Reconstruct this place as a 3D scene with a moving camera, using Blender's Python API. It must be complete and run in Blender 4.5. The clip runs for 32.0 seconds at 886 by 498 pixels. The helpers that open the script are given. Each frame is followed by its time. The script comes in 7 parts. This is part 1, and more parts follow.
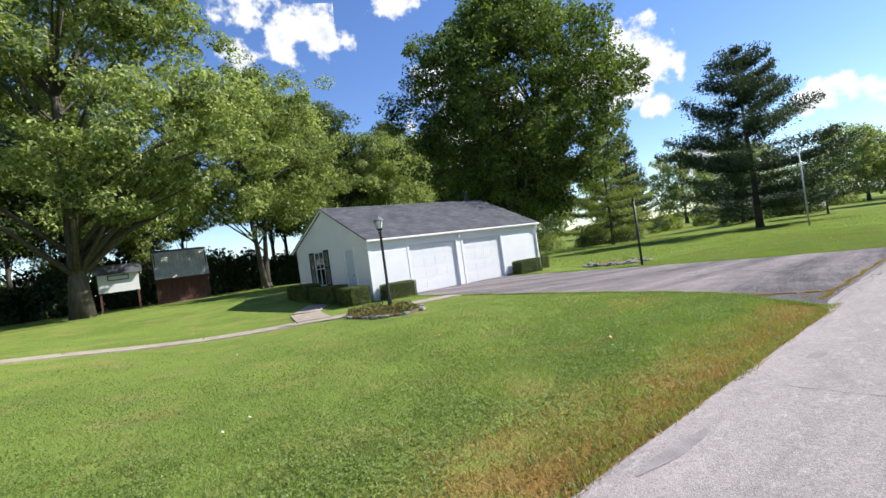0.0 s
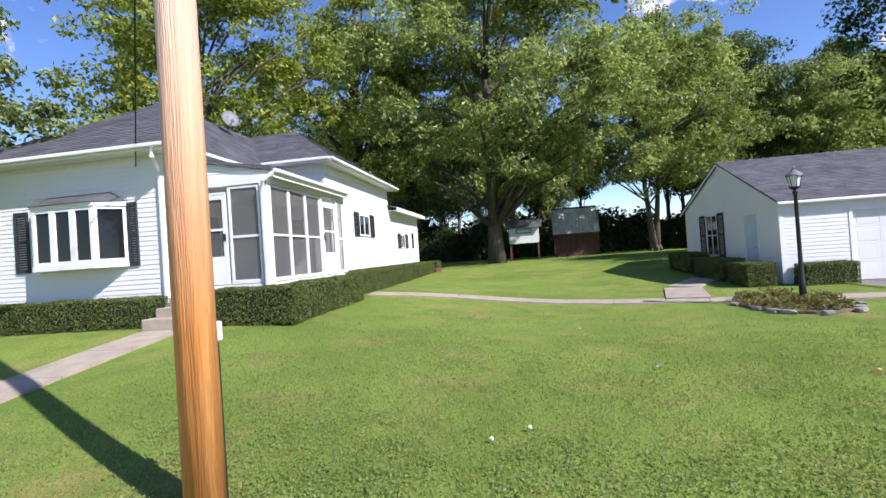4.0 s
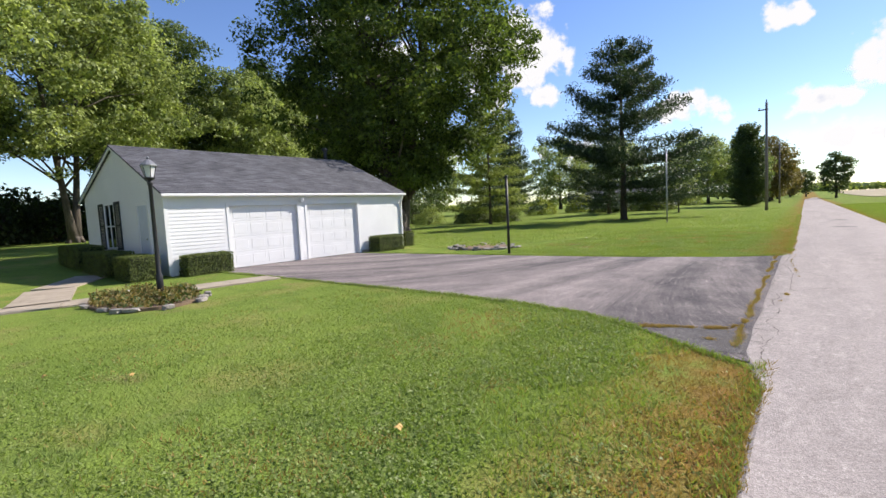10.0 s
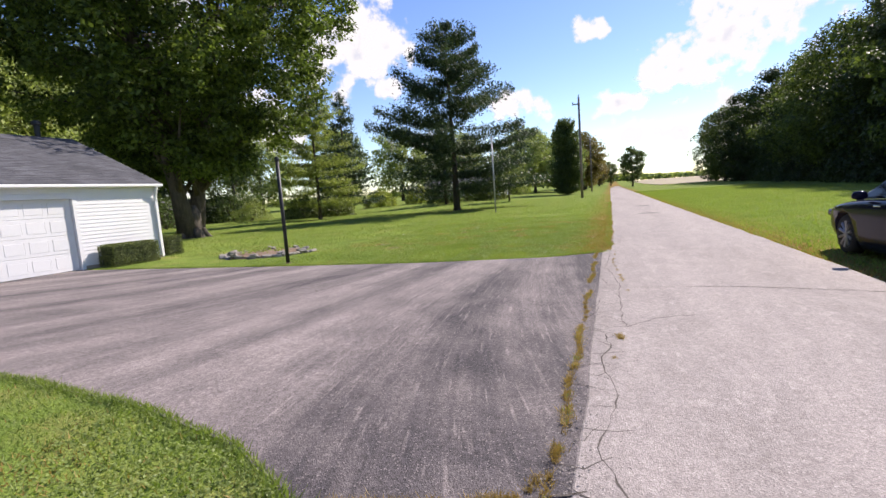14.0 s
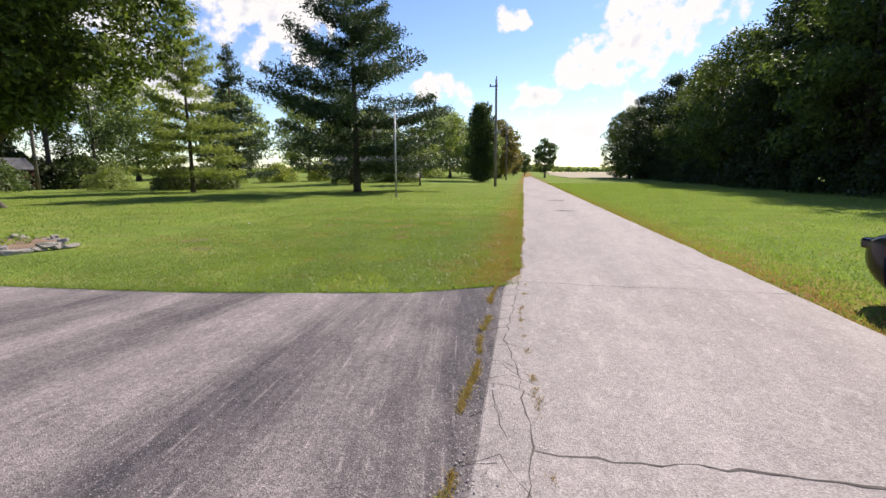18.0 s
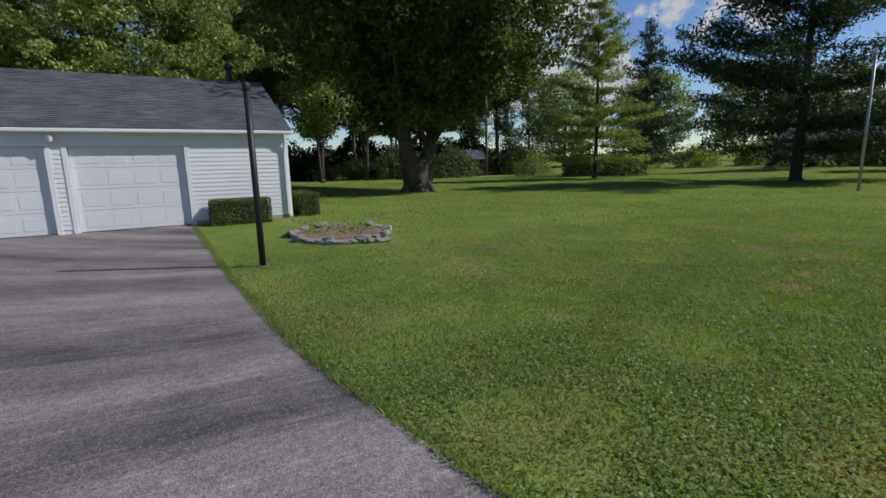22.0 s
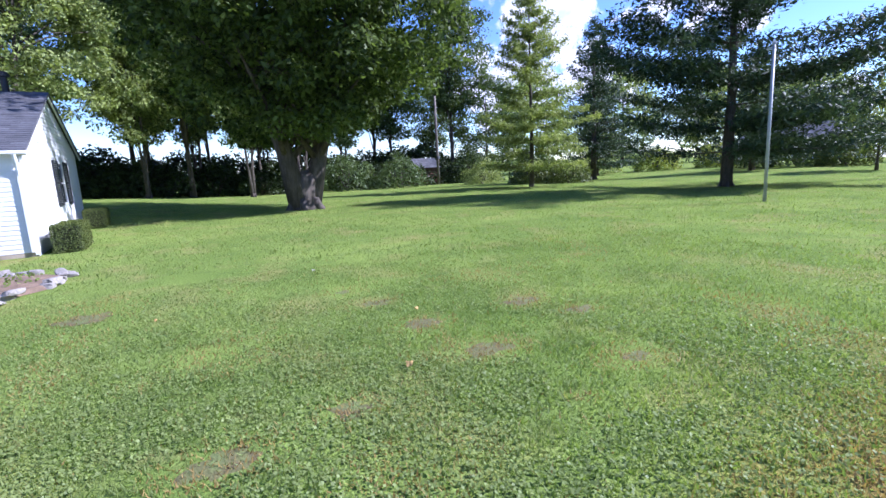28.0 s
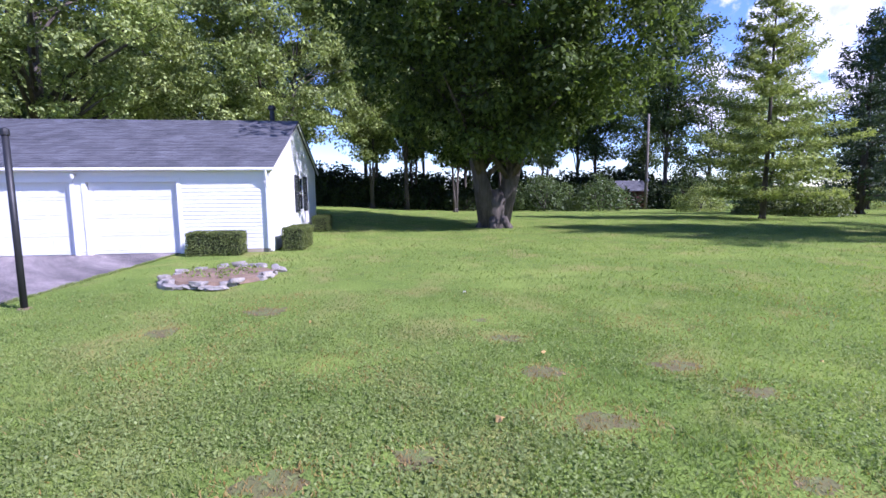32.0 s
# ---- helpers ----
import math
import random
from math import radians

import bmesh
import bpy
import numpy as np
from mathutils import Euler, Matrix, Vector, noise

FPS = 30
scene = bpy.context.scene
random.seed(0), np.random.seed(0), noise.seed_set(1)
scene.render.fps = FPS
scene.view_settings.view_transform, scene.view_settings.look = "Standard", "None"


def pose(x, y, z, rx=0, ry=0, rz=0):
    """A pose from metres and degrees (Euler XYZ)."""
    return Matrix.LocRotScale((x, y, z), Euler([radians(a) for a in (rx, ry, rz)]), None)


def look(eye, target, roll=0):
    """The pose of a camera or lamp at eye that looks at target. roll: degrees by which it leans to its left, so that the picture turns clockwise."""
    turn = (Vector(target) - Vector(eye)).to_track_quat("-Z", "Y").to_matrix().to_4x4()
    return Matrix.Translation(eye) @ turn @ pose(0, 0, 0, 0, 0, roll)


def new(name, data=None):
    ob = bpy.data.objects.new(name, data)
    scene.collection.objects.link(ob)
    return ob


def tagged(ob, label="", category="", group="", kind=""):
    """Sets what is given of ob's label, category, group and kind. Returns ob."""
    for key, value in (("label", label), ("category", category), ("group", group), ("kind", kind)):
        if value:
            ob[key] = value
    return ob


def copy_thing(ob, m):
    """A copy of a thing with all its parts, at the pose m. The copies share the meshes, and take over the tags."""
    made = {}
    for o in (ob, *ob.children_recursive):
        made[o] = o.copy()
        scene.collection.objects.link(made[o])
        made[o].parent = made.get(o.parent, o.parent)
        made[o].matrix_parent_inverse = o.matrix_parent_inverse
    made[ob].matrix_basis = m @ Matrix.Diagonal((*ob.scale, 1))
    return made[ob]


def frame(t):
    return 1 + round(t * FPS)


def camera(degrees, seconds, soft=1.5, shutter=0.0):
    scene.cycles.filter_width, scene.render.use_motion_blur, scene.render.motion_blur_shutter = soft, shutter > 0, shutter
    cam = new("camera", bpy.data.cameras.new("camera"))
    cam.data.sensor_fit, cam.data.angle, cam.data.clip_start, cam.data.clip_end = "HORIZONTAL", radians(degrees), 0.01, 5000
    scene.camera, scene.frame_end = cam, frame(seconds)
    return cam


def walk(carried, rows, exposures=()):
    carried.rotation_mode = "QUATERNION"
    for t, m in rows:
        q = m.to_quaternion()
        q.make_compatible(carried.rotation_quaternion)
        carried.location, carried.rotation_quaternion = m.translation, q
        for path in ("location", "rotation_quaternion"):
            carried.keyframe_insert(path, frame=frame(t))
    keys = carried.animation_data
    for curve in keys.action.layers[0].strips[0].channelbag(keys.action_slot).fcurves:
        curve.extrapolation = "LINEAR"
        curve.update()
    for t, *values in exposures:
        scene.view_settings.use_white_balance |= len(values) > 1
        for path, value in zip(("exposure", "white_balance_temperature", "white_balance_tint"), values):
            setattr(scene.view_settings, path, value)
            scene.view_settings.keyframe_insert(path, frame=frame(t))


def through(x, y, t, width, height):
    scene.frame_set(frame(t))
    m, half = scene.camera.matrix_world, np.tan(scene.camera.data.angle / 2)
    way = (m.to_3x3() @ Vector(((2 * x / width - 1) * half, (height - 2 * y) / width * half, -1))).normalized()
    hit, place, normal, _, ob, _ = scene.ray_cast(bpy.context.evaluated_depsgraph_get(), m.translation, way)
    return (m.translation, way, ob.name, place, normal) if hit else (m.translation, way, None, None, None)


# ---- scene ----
cam = camera(86.8, 32.0)
PATH = [
    (0, (1.067, -1.255, 1.523), (-0.593, -0.141, 1.548), -8.0),
    (0.5, (0.93, -1.026, 1.576), (-0.717, 0.108, 1.633), -5.8),
    (1, (0.682, -1.022, 1.572), (-1.135, -0.189, 1.626), -6.0),
    (1.5, (0.531, -1.016, 1.61), (-1.422, -0.588, 1.662), -9.0),
    (2, (0.44, -0.812, 1.621), (-1.553, -0.654, 1.683), -6.3),
    (2.5, (0.286, -0.621, 1.596), (-1.698, -0.373, 1.589), -6.2),
    (3, (0.079, -0.489, 1.605), (-1.92, -0.471, 1.634), -4.7),
    (3.5, (-0.102, -0.26, 1.625), (-2.071, -0.613, 1.646), -3.8),
    (4, (-0.294, -0.087, 1.636), (-2.246, -0.521, 1.661), -3.9),
    (4.5, (-0.514, -0.019, 1.646), (-2.355, -0.788, 1.784), -4.1),
    (6.5, (-0.405, 0.493, 1.714), (-2.163, -0.435, 1.929), -3.3),
    (7, (-0.441, 0.751, 1.693), (-2.316, 0.101, 1.936), -3.7),
    (7.5, (-0.532, 1.095, 1.643), (-2.524, 1.141, 1.816), -0.7),
    (8, (-0.645, 1.295, 1.616), (-2.544, 1.92, 1.67), -2.7),
    (8.5, (-0.862, 1.46, 1.652), (-2.657, 2.339, 1.728), -4.1),
    (9, (-0.862, 1.576, 1.64), (-2.667, 2.436, 1.706), -5.8),
    (9.5, (-0.796, 1.795, 1.629), (-2.525, 2.799, 1.67), -4.7),
    (10, (-0.782, 2.147, 1.541), (-2.136, 3.611, 1.387), -3.0),
    (10.5, (-0.841, 2.619, 1.466), (-1.549, 4.469, 1.187), -3.6),
    (11, (-0.843, 3.091, 1.464), (-1.649, 4.912, 1.275), -4.6),
    (11.5, (-0.97, 3.532, 1.483), (-1.851, 5.314, 1.266), -5.0),
    (12, (-1.058, 4.056, 1.503), (-1.918, 5.855, 1.35), -5.5),
    (12.5, (-1.125, 4.62, 1.489), (-1.996, 6.414, 1.335), -4.3),
    (13, (-1.223, 5.227, 1.473), (-1.959, 7.075, 1.271), -4.3),
    (13.5, (-1.334, 5.806, 1.441), (-2.175, 7.607, 1.225), -4.6),
    (15.5, (-1.602, 8.117, 1.449), (-2.383, 9.938, 1.178), -2.4),
    (16, (-1.704, 8.641, 1.428), (-2.625, 10.385, 1.095), -4.2),
    (16.5, (-1.764, 9.213, 1.438), (-2.578, 11.015, 1.14), -3.7),
    (17, (-1.734, 9.781, 1.462), (-2.399, 11.645, 1.173), -1.0),
    (17.5, (-1.772, 10.308, 1.443), (-2.354, 12.206, 1.194), -1.7),
    (18, (-1.789, 10.903, 1.412), (-2.287, 12.814, 1.095), -0.3),
    (18.5, (-1.86, 11.435, 1.376), (-2.286, 13.367, 1.085), 0.9),
    (19, (-1.952, 12.006, 1.393), (-2.566, 13.891, 1.133), -1.9),
    (19.5, (-2.056, 12.502, 1.39), (-2.792, 14.332, 1.061), -3.3),
    (20, (-2.262, 12.955, 1.435), (-3.476, 14.518, 1.149), -4.4),
    (20.5, (-2.411, 13.408, 1.479), (-3.968, 14.627, 1.181), -3.0),
    (21, (-2.502, 13.897, 1.449), (-4.131, 15.001, 1.093), -0.8),
    (21.5, (-2.511, 14.41, 1.467), (-4.249, 15.328, 1.099), 0.8),
    (22, (-2.539, 14.903, 1.469), (-4.298, 15.785, 1.115), -1.5),
    (22.5, (-2.562, 15.401, 1.485), (-4.293, 16.35, 1.167), -2.2),
    (23, (-2.521, 15.964, 1.463), (-4.095, 17.139, 1.088), -3.5),
    (23.5, (-2.525, 16.514, 1.432), (-3.836, 17.966, 1.018), -1.6),
    (24, (-2.495, 17.091, 1.42), (-3.698, 18.623, 0.964), -1.0),
    (24.5, (-2.374, 17.332, 1.536), (-3.487, 18.936, 1.101), 0.4),
    (25, (-2.392, 17.861, 1.555), (-3.673, 19.324, 1.087), -0.5),
    (25.5, (-2.46, 18.269, 1.583), (-3.953, 19.542, 1.194), -2.7),
    (26, (-2.647, 18.893, 1.53), (-4.249, 20.056, 1.246), -4.2),
    (26.5, (-2.6, 19.297, 1.534), (-4.284, 20.332, 1.231), -1.9),
    (28.5, (-2.55, 21.257, 1.62), (-4.348, 22.068, 1.288), -3.1),
    (29, (-2.604, 21.557, 1.623), (-4.464, 22.216, 1.301), -1.4),
    (29.5, (-2.726, 21.686, 1.606), (-4.595, 22.363, 1.377), -0.2),
    (30, (-2.76, 21.74, 1.624), (-4.661, 22.309, 1.377), -1.3),
    (30.5, (-2.758, 21.744, 1.636), (-4.686, 22.215, 1.391), -0.5),
    (31, (-2.751, 21.694, 1.654), (-4.717, 21.971, 1.409), -0.8),
    (31.5, (-2.729, 21.629, 1.667), (-4.714, 21.71, 1.438), -0.7),
    (32, (-2.733, 21.614, 1.667), (-4.718, 21.722, 1.441), -0.5),
]
EXPOSURES = [(0, 0.74, 6200, 10), (4.5, 0.72, 5900, 18), (6.5, 0.45, 5750, 20), (7.4, 0.42, 5950, 19), (9, 0.67, 6400, 12), (11, 0.67, 6550, 14), (16, 0.7, 6650, 18), (18, 0.68, 6700, 14), (20, 0.67, 6900, 10), (21.0, 0.3, 6600, 9), (22.1, -0.3, 6000, 9), (23.0, 0.3, 5700, 8), (24, 0.87, 5550, 6), (25, 0.97, 5550, 6), (26.5, 1.15, 5150, 18), (28.5, 1.13, 5150, 28), (30, 1.1, 5200, 32), (32, 1.05, 5250, 36)]
walk(cam, [(t, look(eye, target, roll)) for t, eye, target, roll in PATH], EXPOSURES)

# ---- light ----
SUN_AZ, SUN_EL = 26.0, 41.0  # degrees right of +y, and above the horizon
sun_way = Vector((math.sin(radians(SUN_AZ)) * math.cos(radians(SUN_EL)), math.cos(radians(SUN_AZ)) * math.cos(radians(SUN_EL)), math.sin(radians(SUN_EL))))
sun = new("sun", bpy.data.lights.new("sun", "SUN"))
sun.data.energy, sun.data.angle, sun.data.color = 5.0, radians(0.53), (1.0, 0.94, 0.85)
sun.matrix_world = look(sun_way * 80, (0, 0, 0))
world = bpy.data.worlds.new("sky_world")
scene.world = world
world.use_nodes = True
wn = world.node_tree
wn.nodes.clear()
sky = wn.nodes.new("ShaderNodeTexSky")
sky.sky_type, sky.sun_disc = "NISHITA", False
sky.sun_elevation, sky.sun_rotation = radians(SUN_EL), radians(SUN_AZ)
sky.air_density, sky.dust_density, sky.ozone_density = 1.0, 0.1, 2.2
wbg, wout = wn.nodes.new("ShaderNodeBackground"), wn.nodes.new("ShaderNodeOutputWorld")
wbg.inputs["Strength"].default_value = 0.115
wsat = wn.nodes.new("ShaderNodeHueSaturation")
wsat.inputs["Hue"].default_value, wsat.inputs["Saturation"].default_value = 0.512, 1.15
wn.links.new(sky.outputs[0], wsat.inputs["Color"])
wn.links.new(wsat.outputs[0], wbg.inputs["Color"])
wn.links.new(wbg.outputs[0], wout.inputs["Surface"])


# ---- materials ----
def material(name, base, rough=0.8, spread=0.15, scale=3.0, fine=40.0, bump=0.2, metal=0.0, island=0.0, other=None, spec=0.4, stretch=(1, 1, 1)):
    """A surface with colour variation at two scales and fine relief."""
    m = bpy.data.materials.new(name)
    m.use_nodes = True
    nt = m.node_tree
    n, link = nt.nodes, nt.links.new
    bsdf = n["Principled BSDF"]
    bsdf.inputs["Roughness"].default_value, bsdf.inputs["Metallic"].default_value = rough, metal
    bsdf.inputs["Specular IOR Level"].default_value = spec
    co, mp = n.new("ShaderNodeTexCoord"), n.new("ShaderNodeMapping")
    mp.inputs["Scale"].default_value = stretch
    link(co.outputs["Object"], mp.inputs["Vector"])
    big, small = n.new("ShaderNodeTexNoise"), n.new("ShaderNodeTexNoise")
    big.inputs["Scale"].default_value, big.inputs["Detail"].default_value = scale, 5
    small.inputs["Scale"].default_value, small.inputs["Detail"].default_value = fine, 4
    link(mp.outputs[0], big.inputs["Vector"]), link(mp.outputs[0], small.inputs["Vector"])
    mix = n.new("ShaderNodeMix")
    mix.data_type = "RGBA"
    ramp = n.new("ShaderNodeMapRange")
    ramp.inputs[1].default_value, ramp.inputs[2].default_value = 0.3, 0.7
    link(big.outputs["Fac"], ramp.inputs[0])
    link(ramp.outputs[0], mix.inputs["Factor"])
    lo = [c * (1 - spread) for c in base]
    hi = list(other) if other else [min(1, c * (1 + spread)) for c in base]
    mix.inputs[6].default_value, mix.inputs[7].default_value = (*lo, 1), (*hi, 1)
    hsv = n.new("ShaderNodeHueSaturation")
    link(mix.outputs[2], hsv.inputs["Color"])
    val = n.new("ShaderNodeMapRange")
    val.inputs[1].default_value, val.inputs[2].default_value = 0.25, 0.75
    val.inputs[3].default_value, val.inputs[4].default_value = 1 - spread * 0.8, 1 + spread * 0.8
    link(small.outputs["Fac"], val.inputs[0])
    if island:
        geo, mul = n.new("ShaderNodeNewGeometry"), n.new("ShaderNodeMath")
        rng = n.new("ShaderNodeMapRange")
        rng.inputs[3].default_value, rng.inputs[4].default_value = 1 - island, 1 + island
        link(geo.outputs["Random Per Island"], rng.inputs[0])
        mul.operation = "MULTIPLY"
        link(val.outputs[0], mul.inputs[0]), link(rng.outputs[0], mul.inputs[1])
        link(mul.outputs[0], hsv.inputs["Value"])
    else:
        link(val.outputs[0], hsv.inputs["Value"])
    link(hsv.outputs[0], bsdf.inputs["Base Color"])
    if bump:
        b = n.new("ShaderNodeBump")
        b.inputs["Strength"].default_value, b.inputs["Distance"].default_value = bump, 0.02
        link(small.outputs["Fac"], b.inputs["Height"])
        link(b.outputs[0], bsdf.inputs["Normal"])
    return m


def leaf_material(name, low, high, glow=0.35, scale=0.25, rough=0.55, through=(1.1, 1.15, 0.6)):
    """Leaves: colour by clump and by leaf, some light through them."""
    m = bpy.data.materials.new(name)
    m.use_nodes = True
    nt = m.node_tree
    n, link = nt.nodes, nt.links.new
    bsdf, out = n["Principled BSDF"], n["Material Output"]
    bsdf.inputs["Roughness"].default_value, bsdf.inputs["Specular IOR Level"].default_value = rough, 0.3
    co, big, geo = n.new("ShaderNodeTexCoord"), n.new("ShaderNodeTexNoise"), n.new("ShaderNodeNewGeometry")
    big.inputs["Scale"].default_value, big.inputs["Detail"].default_value = scale, 4
    link(co.outputs["Object"], big.inputs["Vector"])
    add = n.new("ShaderNodeMath")
    add.operation = "MULTIPLY_ADD"
    add.inputs[1].default_value = 0.55
    link(geo.outputs["Random Per Island"], add.inputs[0]), link(big.outputs["Fac"], add.inputs[2])
    rng = n.new("ShaderNodeMapRange")
    rng.inputs[1].default_value, rng.inputs[2].default_value = 0.4, 1.15
    link(add.outputs[0], rng.inputs[0])
    mix = n.new("ShaderNodeMix")
    mix.data_type = "RGBA"
    mix.inputs[6].default_value, mix.inputs[7].default_value = (*low, 1), (*high, 1)
    link(rng.outputs[0], mix.inputs["Factor"])
    link(mix.outputs[2], bsdf.inputs["Base Color"])
    tr, ms = n.new("ShaderNodeBsdfTranslucent"), n.new("ShaderNodeMixShader")
    thin = n.new("ShaderNodeMix")
    thin.data_type, thin.blend_type = "RGBA", "MULTIPLY"
    thin.inputs[0].default_value, thin.inputs[7].default_value = 1.0, (*through, 1)
    link(mix.outputs[2], thin.inputs[6]), link(thin.outputs[2], tr.inputs["Color"])
    ms.inputs[0].default_value = glow
    link(bsdf.outputs[0], ms.inputs[1]), link(tr.outputs[0], ms.inputs[2]), link(ms.outputs[0], out.inputs["Surface"])
    return m


def plain(name, colour, rough=0.5, metal=0.0, spec=0.5, coat=0.0, alpha=1.0, trans=0.0):
    m = bpy.data.materials.new(name)
    m.use_nodes = True
    b = m.node_tree.nodes["Principled BSDF"]
    b.inputs["Base Color"].default_value = (*colour, 1)
    b.inputs["Roughness"].default_value, b.inputs["Metallic"].default_value = rough, metal
    b.inputs["Specular IOR Level"].default_value, b.inputs["Coat Weight"].default_value = spec, coat
    b.inputs["Alpha"].default_value, b.inputs["Transmission Weight"].default_value = alpha, trans
    return m


def lawn_material(name):
    """Mown lawn: clover and grass patches, straw-coloured worn spots and a dry strip along the road."""
    m = bpy.data.materials.new(name)
    m.use_nodes = True
    nt = m.node_tree
    n, link = nt.nodes, nt.links.new
    bsdf = n["Principled BSDF"]
    bsdf.inputs["Roughness"].default_value, bsdf.inputs["Specular IOR Level"].default_value = 1.0, 0.03
    co = n.new("ShaderNodeTexCoord")

    def noise_of(scale, detail=4, lo=0.3, hi=0.7):
        t, r = n.new("ShaderNodeTexNoise"), n.new("ShaderNodeMapRange")
        t.inputs["Scale"].default_value, t.inputs["Detail"].default_value = scale, detail
        r.inputs[1].default_value, r.inputs[2].default_value = lo, hi
        link(co.outputs["Object"], t.inputs["Vector"]), link(t.outputs["Fac"], r.inputs[0])
        return r.outputs[0]

    def blend(fac, a, b):
        x = n.new("ShaderNodeMix")
        x.data_type = "RGBA"
        link(fac, x.inputs["Factor"])
        for k, v in ((6, a), (7, b)):
            if isinstance(v, tuple):
                x.inputs[k].default_value = (*v, 1)
            else:
                link(v, x.inputs[k])
        return x.outputs[2]

    def calc(op, a, b):
        x = n.new("ShaderNodeMath")
        x.operation, x.use_clamp = op, op == "MULTIPLY"
        for k, v in ((0, a), (1, b)):
            if isinstance(v, (int, float)):
                x.inputs[k].default_value = v
            else:
                link(v, x.inputs[k])
        return x.outputs[0]

    green = blend(noise_of(0.35), (0.125, 0.185, 0.036), (0.2, 0.26, 0.055))
    green = blend(calc("MULTIPLY", noise_of(1.7, 5, 0.5, 0.75), 0.6), green, (0.1, 0.145, 0.038))
    green = blend(calc("MULTIPLY", noise_of(0.8, 6, 0.52, 0.7), 0.65), green, (0.27, 0.235, 0.085))
    green = blend(calc("MULTIPLY", noise_of(1.3, 7, 0.62, 0.74), 0.5), green, (0.2, 0.15, 0.075))
    sep = n.new("ShaderNodeSeparateXYZ")
    link(co.outputs["Object"], sep.inputs[0])
    # distance from the middle of the road
    across = calc("ABSOLUTE", calc("SUBTRACT", calc("ADD", sep.outputs[0], slope_term(n, link, sep)), 0.7), 0.0)
    near = n.new("ShaderNodeMapRange")
    near.inputs[1].default_value, near.inputs[2].default_value = 3.0, 1.7
    link(across, near.inputs[0])
    dry = calc("MULTIPLY", near.outputs[0], noise_of(2.2, 6, 0.3, 0.55))
    green = blend(dry, green, (0.24, 0.135, 0.045))
    fine = n.new("ShaderNodeTexNoise")
    fine.inputs["Scale"].default_value, fine.inputs["Detail"].default_value = 38, 6
    link(co.outputs["Object"], fine.inputs["Vector"])
    hsv, rng = n.new("ShaderNodeHueSaturation"), n.new("ShaderNodeMapRange")
    rng.inputs[1].default_value, rng.inputs[2].default_value, rng.inputs[3].default_value, rng.inputs[4].default_value = 0.3, 0.7, 0.62, 1.3
    link(fine.outputs["Fac"], rng.inputs[0]), link(rng.outputs[0], hsv.inputs["Value"])
    link(green, hsv.inputs["Color"]), link(hsv.outputs[0], bsdf.inputs["Base Color"])
    b = n.new("ShaderNodeBump")
    b.inputs["Strength"].default_value, b.inputs["Distance"].default_value = 0.6, 0.04
    link(fine.outputs["Fac"], b.inputs["Height"]), link(b.outputs[0], bsdf.inputs["Normal"])
    return m


ROAD_SLOPE = 0.0855  # the road bears this much to -x for each metre along y


def slope_term(n, link, sep):
    x = n.new("ShaderNodeMath")
    x.operation = "MULTIPLY"
    x.inputs[1].default_value = ROAD_SLOPE
    link(sep.outputs[1], x.inputs[0])
    return x.outputs[0]


